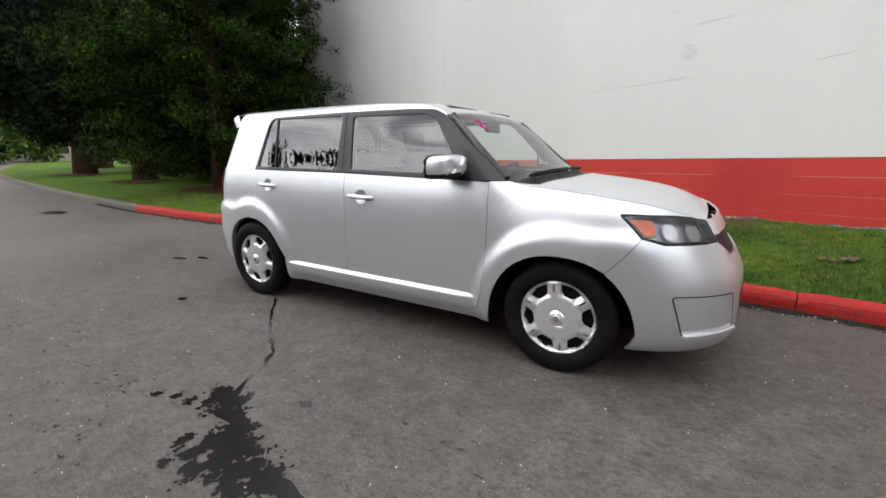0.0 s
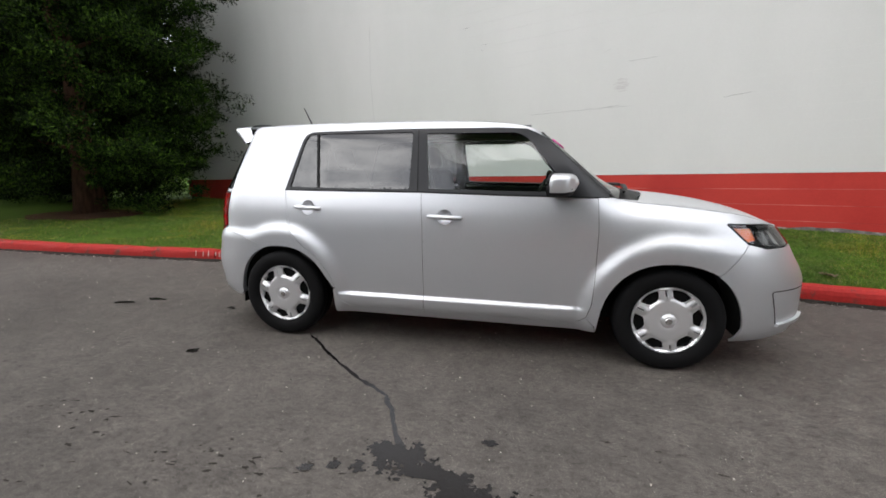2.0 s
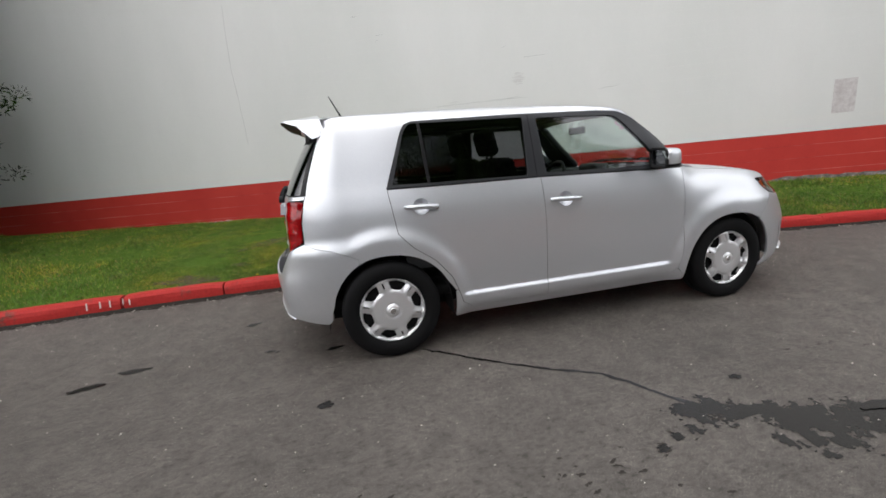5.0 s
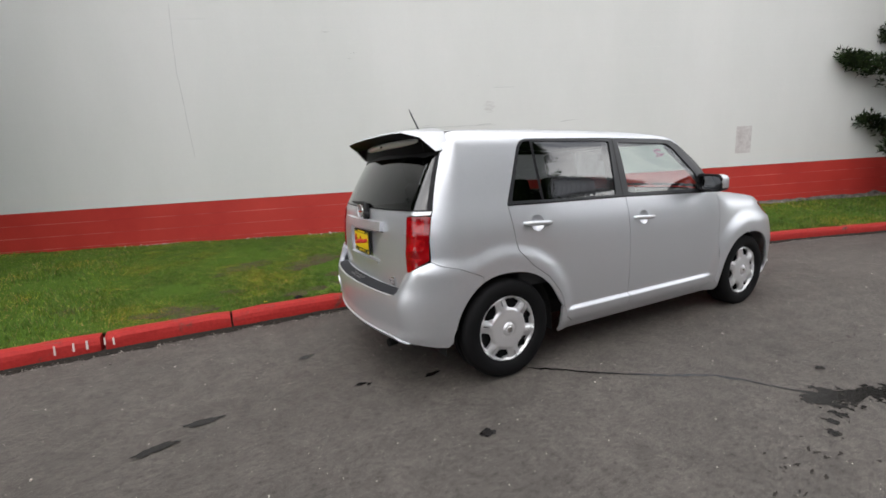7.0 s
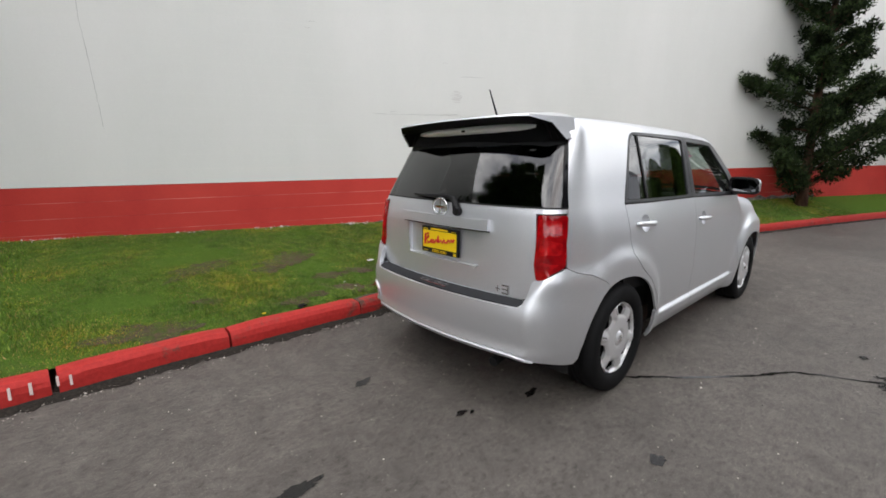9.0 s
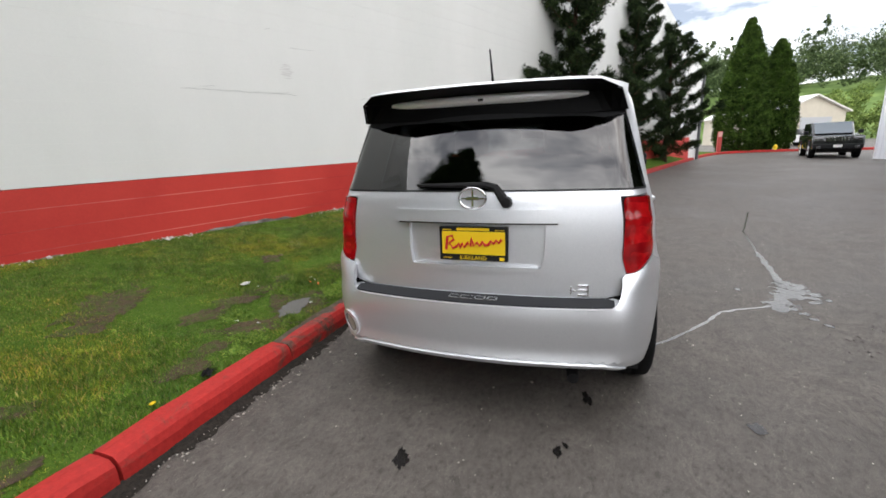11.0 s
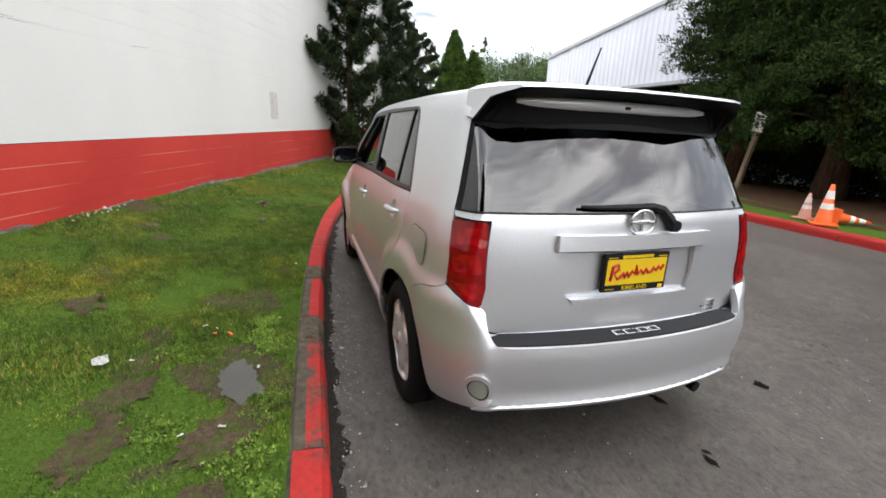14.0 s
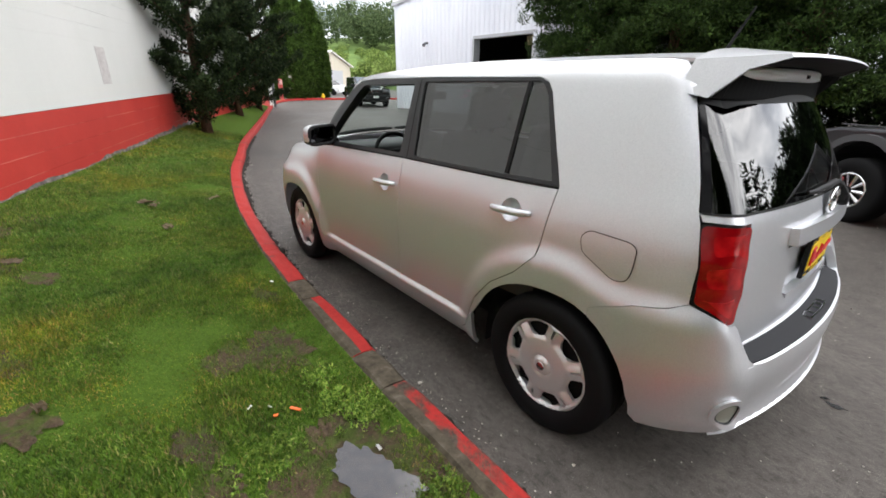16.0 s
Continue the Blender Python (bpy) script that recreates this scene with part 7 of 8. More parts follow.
part("grille", box_bm(0.60, 0.635, -0.48, 0.48, 0.76, 0.95, 0.005), M_BLACK, jeep)
for k in range(8):
    part("grille_bar", box_bm(0.63, 0.645, -0.45 + 0.12 * k, -0.39 + 0.12 * k, 0.77, 0.94, 0.004), M_GREY4, jeep)
part("windscreen", prism([(-0.735, 1.12), (-1.125, 1.585), (-1.110, 1.592), (-0.718, 1.122)], -0.70, 0.70), M_DARKGLASS, jeep)
part("underbody", box_bm(-3.3, 0.5, -0.6, 0.6, 0.28, 0.50, 0.02), M_SHELL, jeep)

# dark off-roader coming out of the bend, seen from the front
suv = thing("suv", "dark green off-road car with pale bonnet glare", "car", at=pose(23.3, -11.9, rise(23.3), 0, 0, 165))
low = [(0.75, 0.42), (0.78, 0.80), (0.70, 1.02), (-0.50, 1.10), (-0.70, 1.13), (-3.70, 1.15), (-3.78, 0.75), (-3.72, 0.40), (-3.25, 0.40)] + half_arch(-2.78, 0.44, 0.40)[::-1] + [(-0.47, 0.36)] + half_arch(0.0, 0.44, 0.40)[::-1]
part("body", prism(low, -0.93, 0.93, 0.06), M_GREEN4, suv)
part("cabin", prism([(-0.62, 1.12), (-1.30, 1.70), (-3.40, 1.72), (-3.70, 1.14)], -0.80, 0.80, 0.08), M_GREEN4, suv)
# sky glare is put into the windscreen's paler glass colour
part("windscreen", prism([(-0.62, 1.15), (-1.27, 1.685), (-1.24, 1.70), (-0.58, 1.16)], -0.70, 0.70), mat("sky_lit_glass", (0.10, 0.12, 0.14), 0.05, 0.5), suv, "windscreen with sky glare")
part("grille", box_bm(0.74, 0.80, -0.45, 0.45, 0.78, 0.96, 0.01), M_BLACK, suv)
for k in range(7):
    part("grille_bar", box_bm(0.79, 0.815, -0.40 + 0.12 * k, -0.34 + 0.12 * k, 0.79, 0.95, 0.005), M_CHROME, suv)
part("bumper", box_bm(0.72, 0.86, -0.90, 0.90, 0.42, 0.66, 0.05, 3), M_BLACK, suv)
part("plate", box_bm(0.86, 0.87, -0.16, 0.16, 0.50, 0.62), M_WHITEPAPER, suv)
for sgn in (-1, 1):
    part("headlamp", box_bm(0.68, 0.80, min(sgn * 0.50, sgn * 0.86), max(sgn * 0.50, sgn * 0.86), 0.80, 0.96, 0.03), M_HEADLAMP, suv)
    part("fog_lamp", box_bm(0.85, 0.87, min(sgn * 0.60, sgn * 0.76), max(sgn * 0.60, sgn * 0.76), 0.46, 0.56, 0.01), M_HEADLAMP, suv)
    part("door_mirror", box_bm(-0.85, -0.70, min(sgn * 0.92, sgn * 1.12), max(sgn * 0.92, sgn * 1.12), 1.12, 1.30, 0.04), M_BLACK, suv)
    part("side_window", prism([(-0.85, 1.18), (-1.38, 1.62), (-3.25, 1.63), (-3.45, 1.18)], sgn * 0.795, sgn * 0.806), M_DARKGLASS, suv)
    for xc in (0.0, -2.78):
        offroad_wheel(suv, xc, sgn * 0.82, 0.38, sgn, 0.38, 0.22, M_HUBCAP)
part("underbody", box_bm(-3.5, 0.6, -0.7, 0.7, 0.26, 0.45, 0.02), M_SHELL, suv)

# small white car behind the thujas
wc_ = thing("white_car", "small white car parked by the beige garage", "car", at=pose(41.0, -18.4, rise(41), 0, 0, 200))
part("body", prism([(0.8, 0.35), (0.78, 0.75), (-0.2, 0.92), (-3.4, 0.95), (-3.45, 0.35)], -0.85, 0.85, 0.08), M_WHITEPAPER, wc_)
part("cabin", prism([(-0.3, 0.9), (-1.0, 1.42), (-2.6, 1.42), (-3.2, 0.93)], -0.72, 0.72, 0.1), M_DARKGLASS, wc_)
for sgn in (-1, 1):
    for xc in (0.0, -2.6):
        part("wheel", lathe_bm([(0.0, -0.1), (0.3, -0.1), (0.32, 0.0), (0.3, 0.1), (0.0, 0.1)], 20, "y", Matrix.Translation((xc, sgn * 0.78, 0.32))), M_RUBBER, wc_)

# ---- beige garage far behind ----
M_BEIGE = mat("beige_wall_boards", (0.62, 0.56, 0.45), 0.8)
paint(M_BEIGE, ramp(M_BEIGE, tex_noise(M_BEIGE, 1.0, 4, 0.6), [(0.3, (0.56, 0.51, 0.41)), (0.7, (0.66, 0.60, 0.49))]))
gar = thing("garage", "beige gabled garage with a grey door", "garage", at=pose(46.8, -20.4, rise(46.8), 0, 0, 23))
b_ = prism([(-3.3, -0.2), (-3.3, 3.0), (0.0, 4.3), (3.3, 3.0), (3.3, -0.2)], 0.0, 10.0)
b_.transform(Matrix.Rotation(radians(-90), 4, "Z"))
part("wall", b_, M_BEIGE, gar)
b_ = bmesh.new()
for sg in (-1, 1):
    vs = [b_.verts.new(p) for p in ((-0.3, sg * 3.6, 2.92), (-0.3, 0, 4.42), (10.2, 0, 4.42), (10.2, sg * 3.6, 2.92))]
    b_.faces.new(vs)
    vs2 = [b_.verts.new((v.co.x, v.co.y, v.co.z - 0.12)) for v in vs]
    b_.faces.new(vs2[::-1])
    for k in range(4):
        b_.faces.new((vs[k - 1], vs[k], vs2[k], vs2[k - 1]))
bmesh.ops.recalc_face_normals(b_, faces=b_.faces)
part("roof", b_, M_CONEWHITE, gar)
part("door", box_bm(-0.05, 0.02, -1.9, 1.2, 0.0, 2.4, 0.01), M_FASCIA, gar, "grey roll-up door")

# ---- wooded hill ----
M_HILL = mat("hill_scrub", (0.12, 0.19, 0.06), 0.95, spec=0.1)
paint(M_HILL, ramp(M_HILL, tex_noise(M_HILL, 0.12, 6, 0.7), [(0.3, (0.06, 0.11, 0.03)), (0.7, (0.20, 0.29, 0.09))]))


def hill_z(r, az):
    """Height of the hill at r metres and az degrees (from +x, clockwise)."""
    side = smooth01(-8, 8, az) * (1 - 0.4 * smooth01(45, 80, az))
    return -0.5 + side * (13.0 * smooth01(62, 170, r) + 9.0 * smooth01(120, 240, r)) + rise(60) * 1.0


bm = bmesh.new()
rows = []
for i in range(29):
    az = -24 + i * 5
    row = []
    for j in range(18):
        r = 58 + j * 14
        a = radians(-az)
        row.append(bm.verts.new((r * math.cos(a), r * math.sin(a), hill_z(r, az) + 1.2 * noise.noise((r * 0.05, az * 0.2, 0)))))
    rows.append(row)
for a, b in zip(rows, rows[1:]):
    for j in range(17):
        bm.faces.new((a[j], a[j + 1], b[j + 1], b[j]))
bmesh.ops.recalc_face_normals(bm, faces=bm.faces)
tagged(link_mesh("hill", bm, M_HILL, smooth=True), "green scrubby hillside behind the yard", "hill", kind="structure")


def woods(seed, n, r0, r1, az0, az1, h0, h1, spread, leaf, m, name, label, conifer):
    rng = np.random.default_rng(seed)
    cs, rs = [], []
    for k in range(n):
        r, az = rng.uniform(r0, r1), rng.uniform(az0, az1)
        a = radians(-az)
        x, y, z = r * math.cos(a), r * math.sin(a), hill_z(r, az)
        h = rng.uniform(h0, h1)
        for j in range(22 if conifer else 20):
            if conifer:
                f = rng.uniform(0.05, 1.0)
                q = (1 - f) * 0.24 * h
                t = rng.uniform(0, 6.28)
                cs.append((x + q * math.cos(t), y + q * math.sin(t), z + h * f))
                rs.append(0.06 * h * (1.25 - f))
            else:
                d = rng.normal(size=3)
                d /= np.linalg.norm(d)
                d *= rng.uniform(0.4, 1.0)
                cs.append((x + d[0] * h * spread, y + d[1] * h * spread, z + h * 0.55 + d[2] * h * 0.45))
                rs.append(0.16 * h)
    v = sprays(rng, cs, rs, 44, leaf * 1.12, 0.1, 0.2)
    return tagged(link_mesh(name, mesh_np(name, *v), m), label, "woods", kind="stuff")


woods(71, 130, 66, 125, 14, 50, 2.5, 5.0, 0.5, 0.28, M_WOODS_L, "scrub", "pale green bushes on the hillside", False)
woods(72, 260, 135, 215, -6, 60, 6, 15, 0.38, 0.45, M_WOODS, "far_woods", "hazy green trees on the hill", False)
woods(73, 70, 120, 215, -6, 62, 11, 18, 0.3, 0.5, M_WOODS, "far_conifers", "hazy conifers along the hill's crest", True)
woods(74, 120, 42, 90, 80, 150, 10, 15.5, 0.35, 0.7, M_DARKCON, "yard_woods", "trees beyond the yard", False)
rng_ = np.random.default_rng(75)
# trees far down the lane, behind where the camera began
cs, rs = [], []
for j in range(80):
    a = rng_.uniform(radians(122), radians(262))
    r = rng_.uniform(60, 100)
    h = rng_.uniform(7, 14)
    for i in range(20):
        d = rng_.normal(size=3)
        d /= np.linalg.norm(d)
        cs.append((r * math.cos(a) + d[0] * h * 0.3, r * math.sin(a) + d[1] * h * 0.3, h * 0.5 + d[2] * h * 0.45))
        rs.append(0.15 * h)
v = sprays(rng_, cs, rs, 60, 0.7, 0.1, 0.2)
tagged(link_mesh("lane_woods", mesh_np("lane_woods", *v), M_THUJA), "trees along the far end of the lane", "woods", kind="stuff")
# beige building far down the lane
far = thing("roadside_building", "low beige building far along the lane", "building", at=pose(-82, 15, 0, 0, 0, -10))
part("wall", box_bm(-2, 8, -11, 11, 0, 4.2), M_BEIGE, far)
part("roof", box_bm(-2.4, 8.4, -11.4, 11.4, 4.2, 4.5, 0.05), M_FASCIA, far)
for k in range(4):
    part("window", box_bm(7.98, 8.03, -9 + 5 * k, -6.5 + 5 * k, 1.0, 2.6), M_DARKGLASS, far)

# ---- marks on the asphalt ----
def ragged_bm(cx, cy, rx, ry, turn, seed, height, rough=0.35, rings=3, n=44):
    """An irregular flat patch: height(x, y) gives its level."""
    bm = bmesh.new()
    mid = bm.verts.new((cx, cy, height(cx, cy)))
    prev = None
    ct, st = math.cos(turn), math.sin(turn)
    for j in range(1, rings + 1):
        ring = []
        for k in range(n):
            a = 2 * math.pi * k / n
            r = 1 + rough * (noise.noise((math.cos(a) * 1.2 + seed * 3.7, math.sin(a) * 1.2, seed)) + 0.7 * noise.noise((math.cos(a) * 5 + seed, math.sin(a) * 5, 4)) + 0.35 * noise.noise((math.cos(a) * 14 + seed, math.sin(a) * 14, 4)))
            q = j / rings * max(r, 0.15)
            u, v = rx * q * math.cos(a), ry * q * math.sin(a)
            x, y = cx + u * ct - v * st, cy + u * st + v * ct
            ring.append(bm.verts.new((x, y, height(x, y))))
        for k in range(n):
            if prev is None:
                bm.faces.new((mid, ring[k], ring[(k + 1) % n]))
            else:
                bm.faces.new((prev[k], ring[k], ring[(k + 1) % n], prev[(k + 1) % n]))
        prev = ring
    return bm


def ground_line_bm(pts, w, seed, z=0.003):
    """A crack or smear along the ground, of uneven width."""
    q = dense(pts, 0.018, closed=False)
    bm = bmesh.new()
    prev = None
    for k, (x, y) in enumerate(q):
        a, b = q[max(k - 1, 0)], q[min(k + 1, len(q) - 1)]
        d = Vector((b[0] - a[0], b[1] - a[1])).normalized()
        end = min(1.0, 0.25 + 0.12 * min(k, len(q) - 1 - k))
        ww = w * end * (1 + 0.9 * noise.noise((x * 14, y * 14, seed)))
        j = 0.018 * noise.noise((x * 9, y * 9, seed + 5)) + 0.010 * noise.noise((x * 40, y * 40, seed))
        ring = [bm.verts.new((x - d.y * (j + e * ww), y + d.x * (j + e * ww), z + rise(x, y))) for e in (-0.5, 0.5)]
        if prev:
            bm.faces.new((prev[0], ring[0], ring[1], prev[1]))
        prev = ring
    return bm


CRACK = [(0.17, -0.78), (0.49, -1.09), (0.81, -1.33), (1.05, -1.49), (1.22, -1.81), (1.29, -1.91), (1.47, -2.0), (1.64, -2.06)]
tagged(link_mesh("asphalt_crack", ground_line_bm(CRACK, 0.022, 1, 0.0022), M_CRACK), "dark winding crack in the asphalt beside the car", "crack", kind="structure")
tagged(link_mesh("damp_stain", ground_line_bm([(1.90, -2.17), (2.15, -2.21), (2.4, -2.26), (3.1, -2.37)], 0.06, 2, 0.0068), M_WET), "wet streak along a crack in the asphalt", "stain", kind="structure")
tagged(link_mesh("asphalt_crack", ground_line_bm([(3.0, -2.36), (4.3, -2.6), (6.2, -3.24)], 0.014, 3), M_CRACK), "thin dark crack running on along the lane", "crack", kind="structure")
for k, (x, y, rx, ry, a) in enumerate(((1.65, -1.77, 0.035, 0.02, 0.0),
                                       (-0.40, -0.52, 0.06, 0.02, 0.2), (-0.84, -0.40, 0.045, 0.016, 0.1), (-0.79, -0.43, 0.02, 0.010, 0.5), (-1.70, -0.35, 0.10, 0.03, 0.0), (-1.92, -0.50, 0.09, 0.03, 0.3), (-1.06, 0.22, 0.06, 0.03, 0.2), (-0.45, -1.24, 0.05, 0.03, 0.0), (-8.1, 0.28, 0.35, 0.18, 0.1))):
    tagged(link_mesh("damp_stain", ragged_bm(x, y, rx, ry, a, 3 + k, lambda px, py: 0.0030 + 0.0006 * (k % 6) + rise(px, py), 0.6, 2), M_WET), "dark damp stain on the asphalt", "stain", kind="structure")
# a mottled wet patch where the crack opens out
WET = [(1.22, -1.93, 0.10), (1.31, -1.97, 0.11), (1.42, -2.00, 0.075), (1.52, -2.04, 0.08), (1.56, -2.13, 0.12), (1.66, -2.17, 0.13), (1.78, -2.19, 0.12), (1.90, -2.20, 0.10), (1.50, -2.23, 0.07), (1.62, -2.30, 0.07), (1.84, -2.28, 0.08), (1.13, -2.04, 0.04), (1.02, -2.06, 0.03), (1.40, -2.22, 0.04), (1.47, -2.34, 0.04), (0.92, -2.10, 0.03)]
wet_x, wet_y, cell = np.arange(0.80, 2.12, 0.006), np.arange(-2.46, -1.80, 0.006), 0.006
wet_v, wet_f = [], []
for x in wet_x:
    for y in wet_y:
        near = max(1 - math.hypot(x - a, y - b) / r for a, b, r in WET)
        if near < -0.9:
            continue
        if near + 0.75 * noise.noise((x * 16, y * 16, 3)) + 0.55 * noise.noise((x * 55, y * 55, 7)) > 0.16:
            n = len(wet_v)
            wet_v += [(px_, py_, 0.0026 + rise(px_, py_)) for px_, py_ in ((x, y), (x + cell, y), (x + cell, y + cell), (x, y + cell))]
            wet_f.append((n, n + 1, n + 2, n + 3))
tagged(link_mesh("damp_stain", mesh_np("damp_stain", wet_v, wet_f), M_WET), "mottled wet patch along the crack in the asphalt", "stain", kind="structure")
# small dark pits strewn along the lane in loose lines
rng = random.Random(77)
bm = bmesh.new()
for cx, cy, n in ((-1.3, -2.25, 16), (-0.2, -2.35, 14), (0.8, -2.45, 14), (-0.5, -2.0, 16), (-0.92, -2.08, 10), (0.2, -2.09, 14), (0.47, -2.11, 10), (1.08, -2.05, 12), (-1.6, -1.7, 10), (2.4, -1.7, 6), (3.0, -2.4, 8), (-0.4, -2.9, 8), (1.8, -3.1, 9), (0.5, -4.0, 8)):
    for _ in range(n):
        join_bm(bm, ragged_bm(cx + rng.gauss(0, 0.22), cy + rng.gauss(0, 0.07), rng.uniform(0.004, 0.022), rng.uniform(0.003, 0.009), rng.uniform(-0.4, 0.4), rng.uniform(0, 50), lambda px, py: 0.003 + rise(px, py), 0.9, 1, 16))
M_PIT = mat("worn_asphalt_pit", (0.040, 0.035, 0.031), 0.85, spec=0.2)
tagged(link_mesh("asphalt_pits", bm, M_PIT), "small dark pits in the worn asphalt", "pits", kind="stuff")
# dark silt and grit in the gutter at the kerb's foot
M_SILT = mat("wet_gutter_silt", (0.032, 0.028, 0.024), 0.85, spec=0.15)
paint(M_SILT, ramp(M_SILT, tex_noise(M_SILT, 60, 5, 0.7), [(0.3, (0.010, 0.009, 0.008)), (0.7, (0.040, 0.034, 0.028))]))
bump(M_SILT, tex_noise(M_SILT, 90, 4, 0.7), 0.8, 0.01)
bm = bmesh.new()
prev = None
_s0, _s1 = kerb_s(-9.0), kerb_s(12.0)
for k in range(int((_s1 - _s0) / 0.03)):
    s = _s0 + 0.03 * k
    p, d = kerb_at(s)
    w = 0.058 + 0.05 * noise.noise((s * 0.8, 1, 0)) + 0.05 * noise.noise((s * 5, 2, 0)) + 0.045 * noise.noise((s * 19, 3, 0))
    w = max(w, 0.012)
    ring = [bm.verts.new((p[0] + d[1] * a, p[1] - d[0] * a, rise(p[0]) + z)) for a, z in ((-0.01, 0.030), (w * 0.4, 0.016), (w, 0.0025))]
    if prev:
        for j in range(2):
            bm.faces.new((prev[j], prev[j + 1], ring[j + 1], ring[j]))
    prev = ring
bmesh.ops.recalc_face_normals(bm, faces=bm.faces)
tagged(link_mesh("gutter_silt", bm, M_SILT), "dark wet silt along the kerb's foot", "silt", kind="structure")


def stones(name, places, sizes, material, label, seed):
    """Many little angular stones in one mesh."""
    rg = np.random.default_rng(seed)
    n = len(places)
    base = np.array([(1, 0, 0), (0, 1, 0), (-1, 0, 0), (0, -1, 0), (0, 0, 0.8), (0, 0, -0.8)], float)
    v = base[None] * rg.uniform(0.5, 1.2, (n, 6, 1)) + rg.normal(scale=0.12, size=(n, 6, 3))
    a = rg.uniform(0, 6.28, n)
    ca, sa = np.cos(a)[:, None], np.sin(a)[:, None]
    v = np.stack([v[..., 0] * ca - v[..., 1] * sa, v[..., 0] * sa + v[..., 1] * ca, v[..., 2]], -1)
    v = v * np.asarray(sizes)[:, None, None] + np.asarray(places)[:, None, :]
    f = np.array([(0, 1, 4), (1, 2, 4), (2, 3, 4), (3, 0, 4), (1, 0, 5), (2, 1, 5), (3, 2, 5), (0, 3, 5)])
    f = (f[None] + 6 * np.arange(n)[:, None, None]).reshape(-1, 3)
    return tagged(link_mesh(name, mesh_np(name, v.reshape(-1, 3), f), material), label, "grit", kind="stuff")


M_GRIT = mat("pale_grit", (0.30, 0.28, 0.25), 0.85)
paint(M_GRIT, mix(M_GRIT, (0.36, 0.335, 0.30), rand_value(M_GRIT, 0.2, 1.8, "Island"), 1.0, "MULTIPLY"))
rg = np.random.default_rng(5)
n = 5200
_x, _y = rg.uniform(-5, 7, n), rg.uniform(-4.6, 1.0, n)
_sz = 0.0025 * np.exp(rg.normal(0.1, 0.45, n))
_z = np.array([rise(x, y) for x, y in zip(_x, _y)]) + _sz * 0.5
_ok = _y < np.array([kerb_y(x) for x in _x]) - 0.03
stones("loose_grit", np.stack([_x, _y, _z], 1)[_ok], _sz[_ok], M_GRIT, "pale loose grit scattered on the asphalt", 6)
n = 2600
_ss = rg.uniform(kerb_s(-6), kerb_s(8), n)
_pt = []
for s in _ss:
    p, d = kerb_at(s)
    a = abs(rg.normal(0, 0.075)) + 0.005
    _pt.append((p[0] + d[1] * a, p[1] - d[0] * a, rise(p[0]) + 0.008))
stones("gutter_gravel", _pt, 0.003 * np.exp(rg.normal(0.2, 0.5, n)), M_GRIT, "brown and pale gravel in the gutter", 7)

# faded white stencil on the kerb's face, unreadable
M_STENCIL = mat("faded_white_stencil", (0.62, 0.50, 0.47), 0.8)
for x0, w, z0, z1 in ((-2.70, 0.012, 0.06, 0.128), (-2.59, 0.012, 0.062, 0.126), (-2.51, 0.014, 0.06, 0.126), (-2.40, 0.012, 0.07, 0.126), (-2.345, 0.012, 0.058, 0.115)):
    y = kerb_y(x0 + w / 2) + 0.0005
    bm = bmesh.new()
    bm.faces.new([bm.verts.new((x, y + 0.013 * (z - 0.075) / 0.07 - 0.002, z)) for x, z in ((x0, z0), (x0 + w, z0), (x0 + w, z1), (x0, z1))])
    part("stencil_bar", bm, M_STENCIL, kerb)

# ---- lawn: bare soil, puddle, grass ----
M_MUD = mat("bare_wet_soil", (0.07, 0.05, 0.035), 0.8, spec=0.15)
_f = tex_noise(M_MUD, 35, 6, 0.7)
_l = tex_noise(M_MUD, 4, 3, 0.5)
_mud = mix(M_MUD, ramp(M_MUD, _f, [(0.3, (0.042, 0.028, 0.018)), (0.7, (0.120, 0.084, 0.056))]), ramp(M_MUD, _l, [(0.3, 0.75), (0.7, 1.25)]), 1.0, "MULTIPLY")
_moss = ramp(M_MUD, _f, [(0.25, (0.024, 0.046, 0.007)), (0.75, (0.085, 0.125, 0.020))])
paint(M_MUD, mix(M_MUD, _mud, _moss, ramp(M_MUD, tex_noise(M_MUD, 11, 5, 0.7, dist=0.4), [(0.46, 0.0), (0.58, 0.85)])))
paint(M_MUD, ramp(M_MUD, _l, [(0.35, 0.65), (0.65, 0.95)]), "Roughness")
bump(M_MUD, _f, 0.9, 0.02)
SOIL = [(1.08, 1.62, 0.20), (0.16, 1.58, 0.30), (-0.3, 2.05, 0.12), (-0.28, 1.60, 0.16), (3.62, 2.96, 0.25), (1.61, 2.7, 0.13), (-0.65, 1.64, 0.08), (3.9, 2.69, 0.15), (2.6, 2.57, 0.11), (0.58, 2.06, 0.09),
        (0.30, 2.06, 0.11), (1.12, 1.84, 0.12), (-0.37, 2.87, 0.27), (-0.88, 1.57, 0.10), (-1.44, 1.98, 0.08), (-0.73, 2.6, 0.15), (-1.29, 2.97, 0.25), (-1.93, 1.57, 0.20), (2.85, 2.80, 0.16), (1.05, 2.57, 0.12), (1.75, 1.45, 0.08), (0.02, 2.08, 0.12)]
for k, (x, y, r) in enumerate(SOIL):
    e = 1.0 if k == 1 else 1.0 + 0.5 * abs(math.sin(k * 2.3))
    bm = ragged_bm(x, y, r * e, r * 0.8, 0.6 * math.sin(k * 1.7), 20 + k, lambda px, py, k=k: lawn_z(px, py) + 0.004 + 0.0011 * (k % 5), 0.55, 5, 60)
    tagged(link_mesh("soil_patch", bm, M_MUD, smooth=True), "bare brown soil patch in the lawn", "soil", kind="structure")
M_WATER = mat("puddle_water", (0.020, 0.015, 0.011), 0.01, spec=0.8)
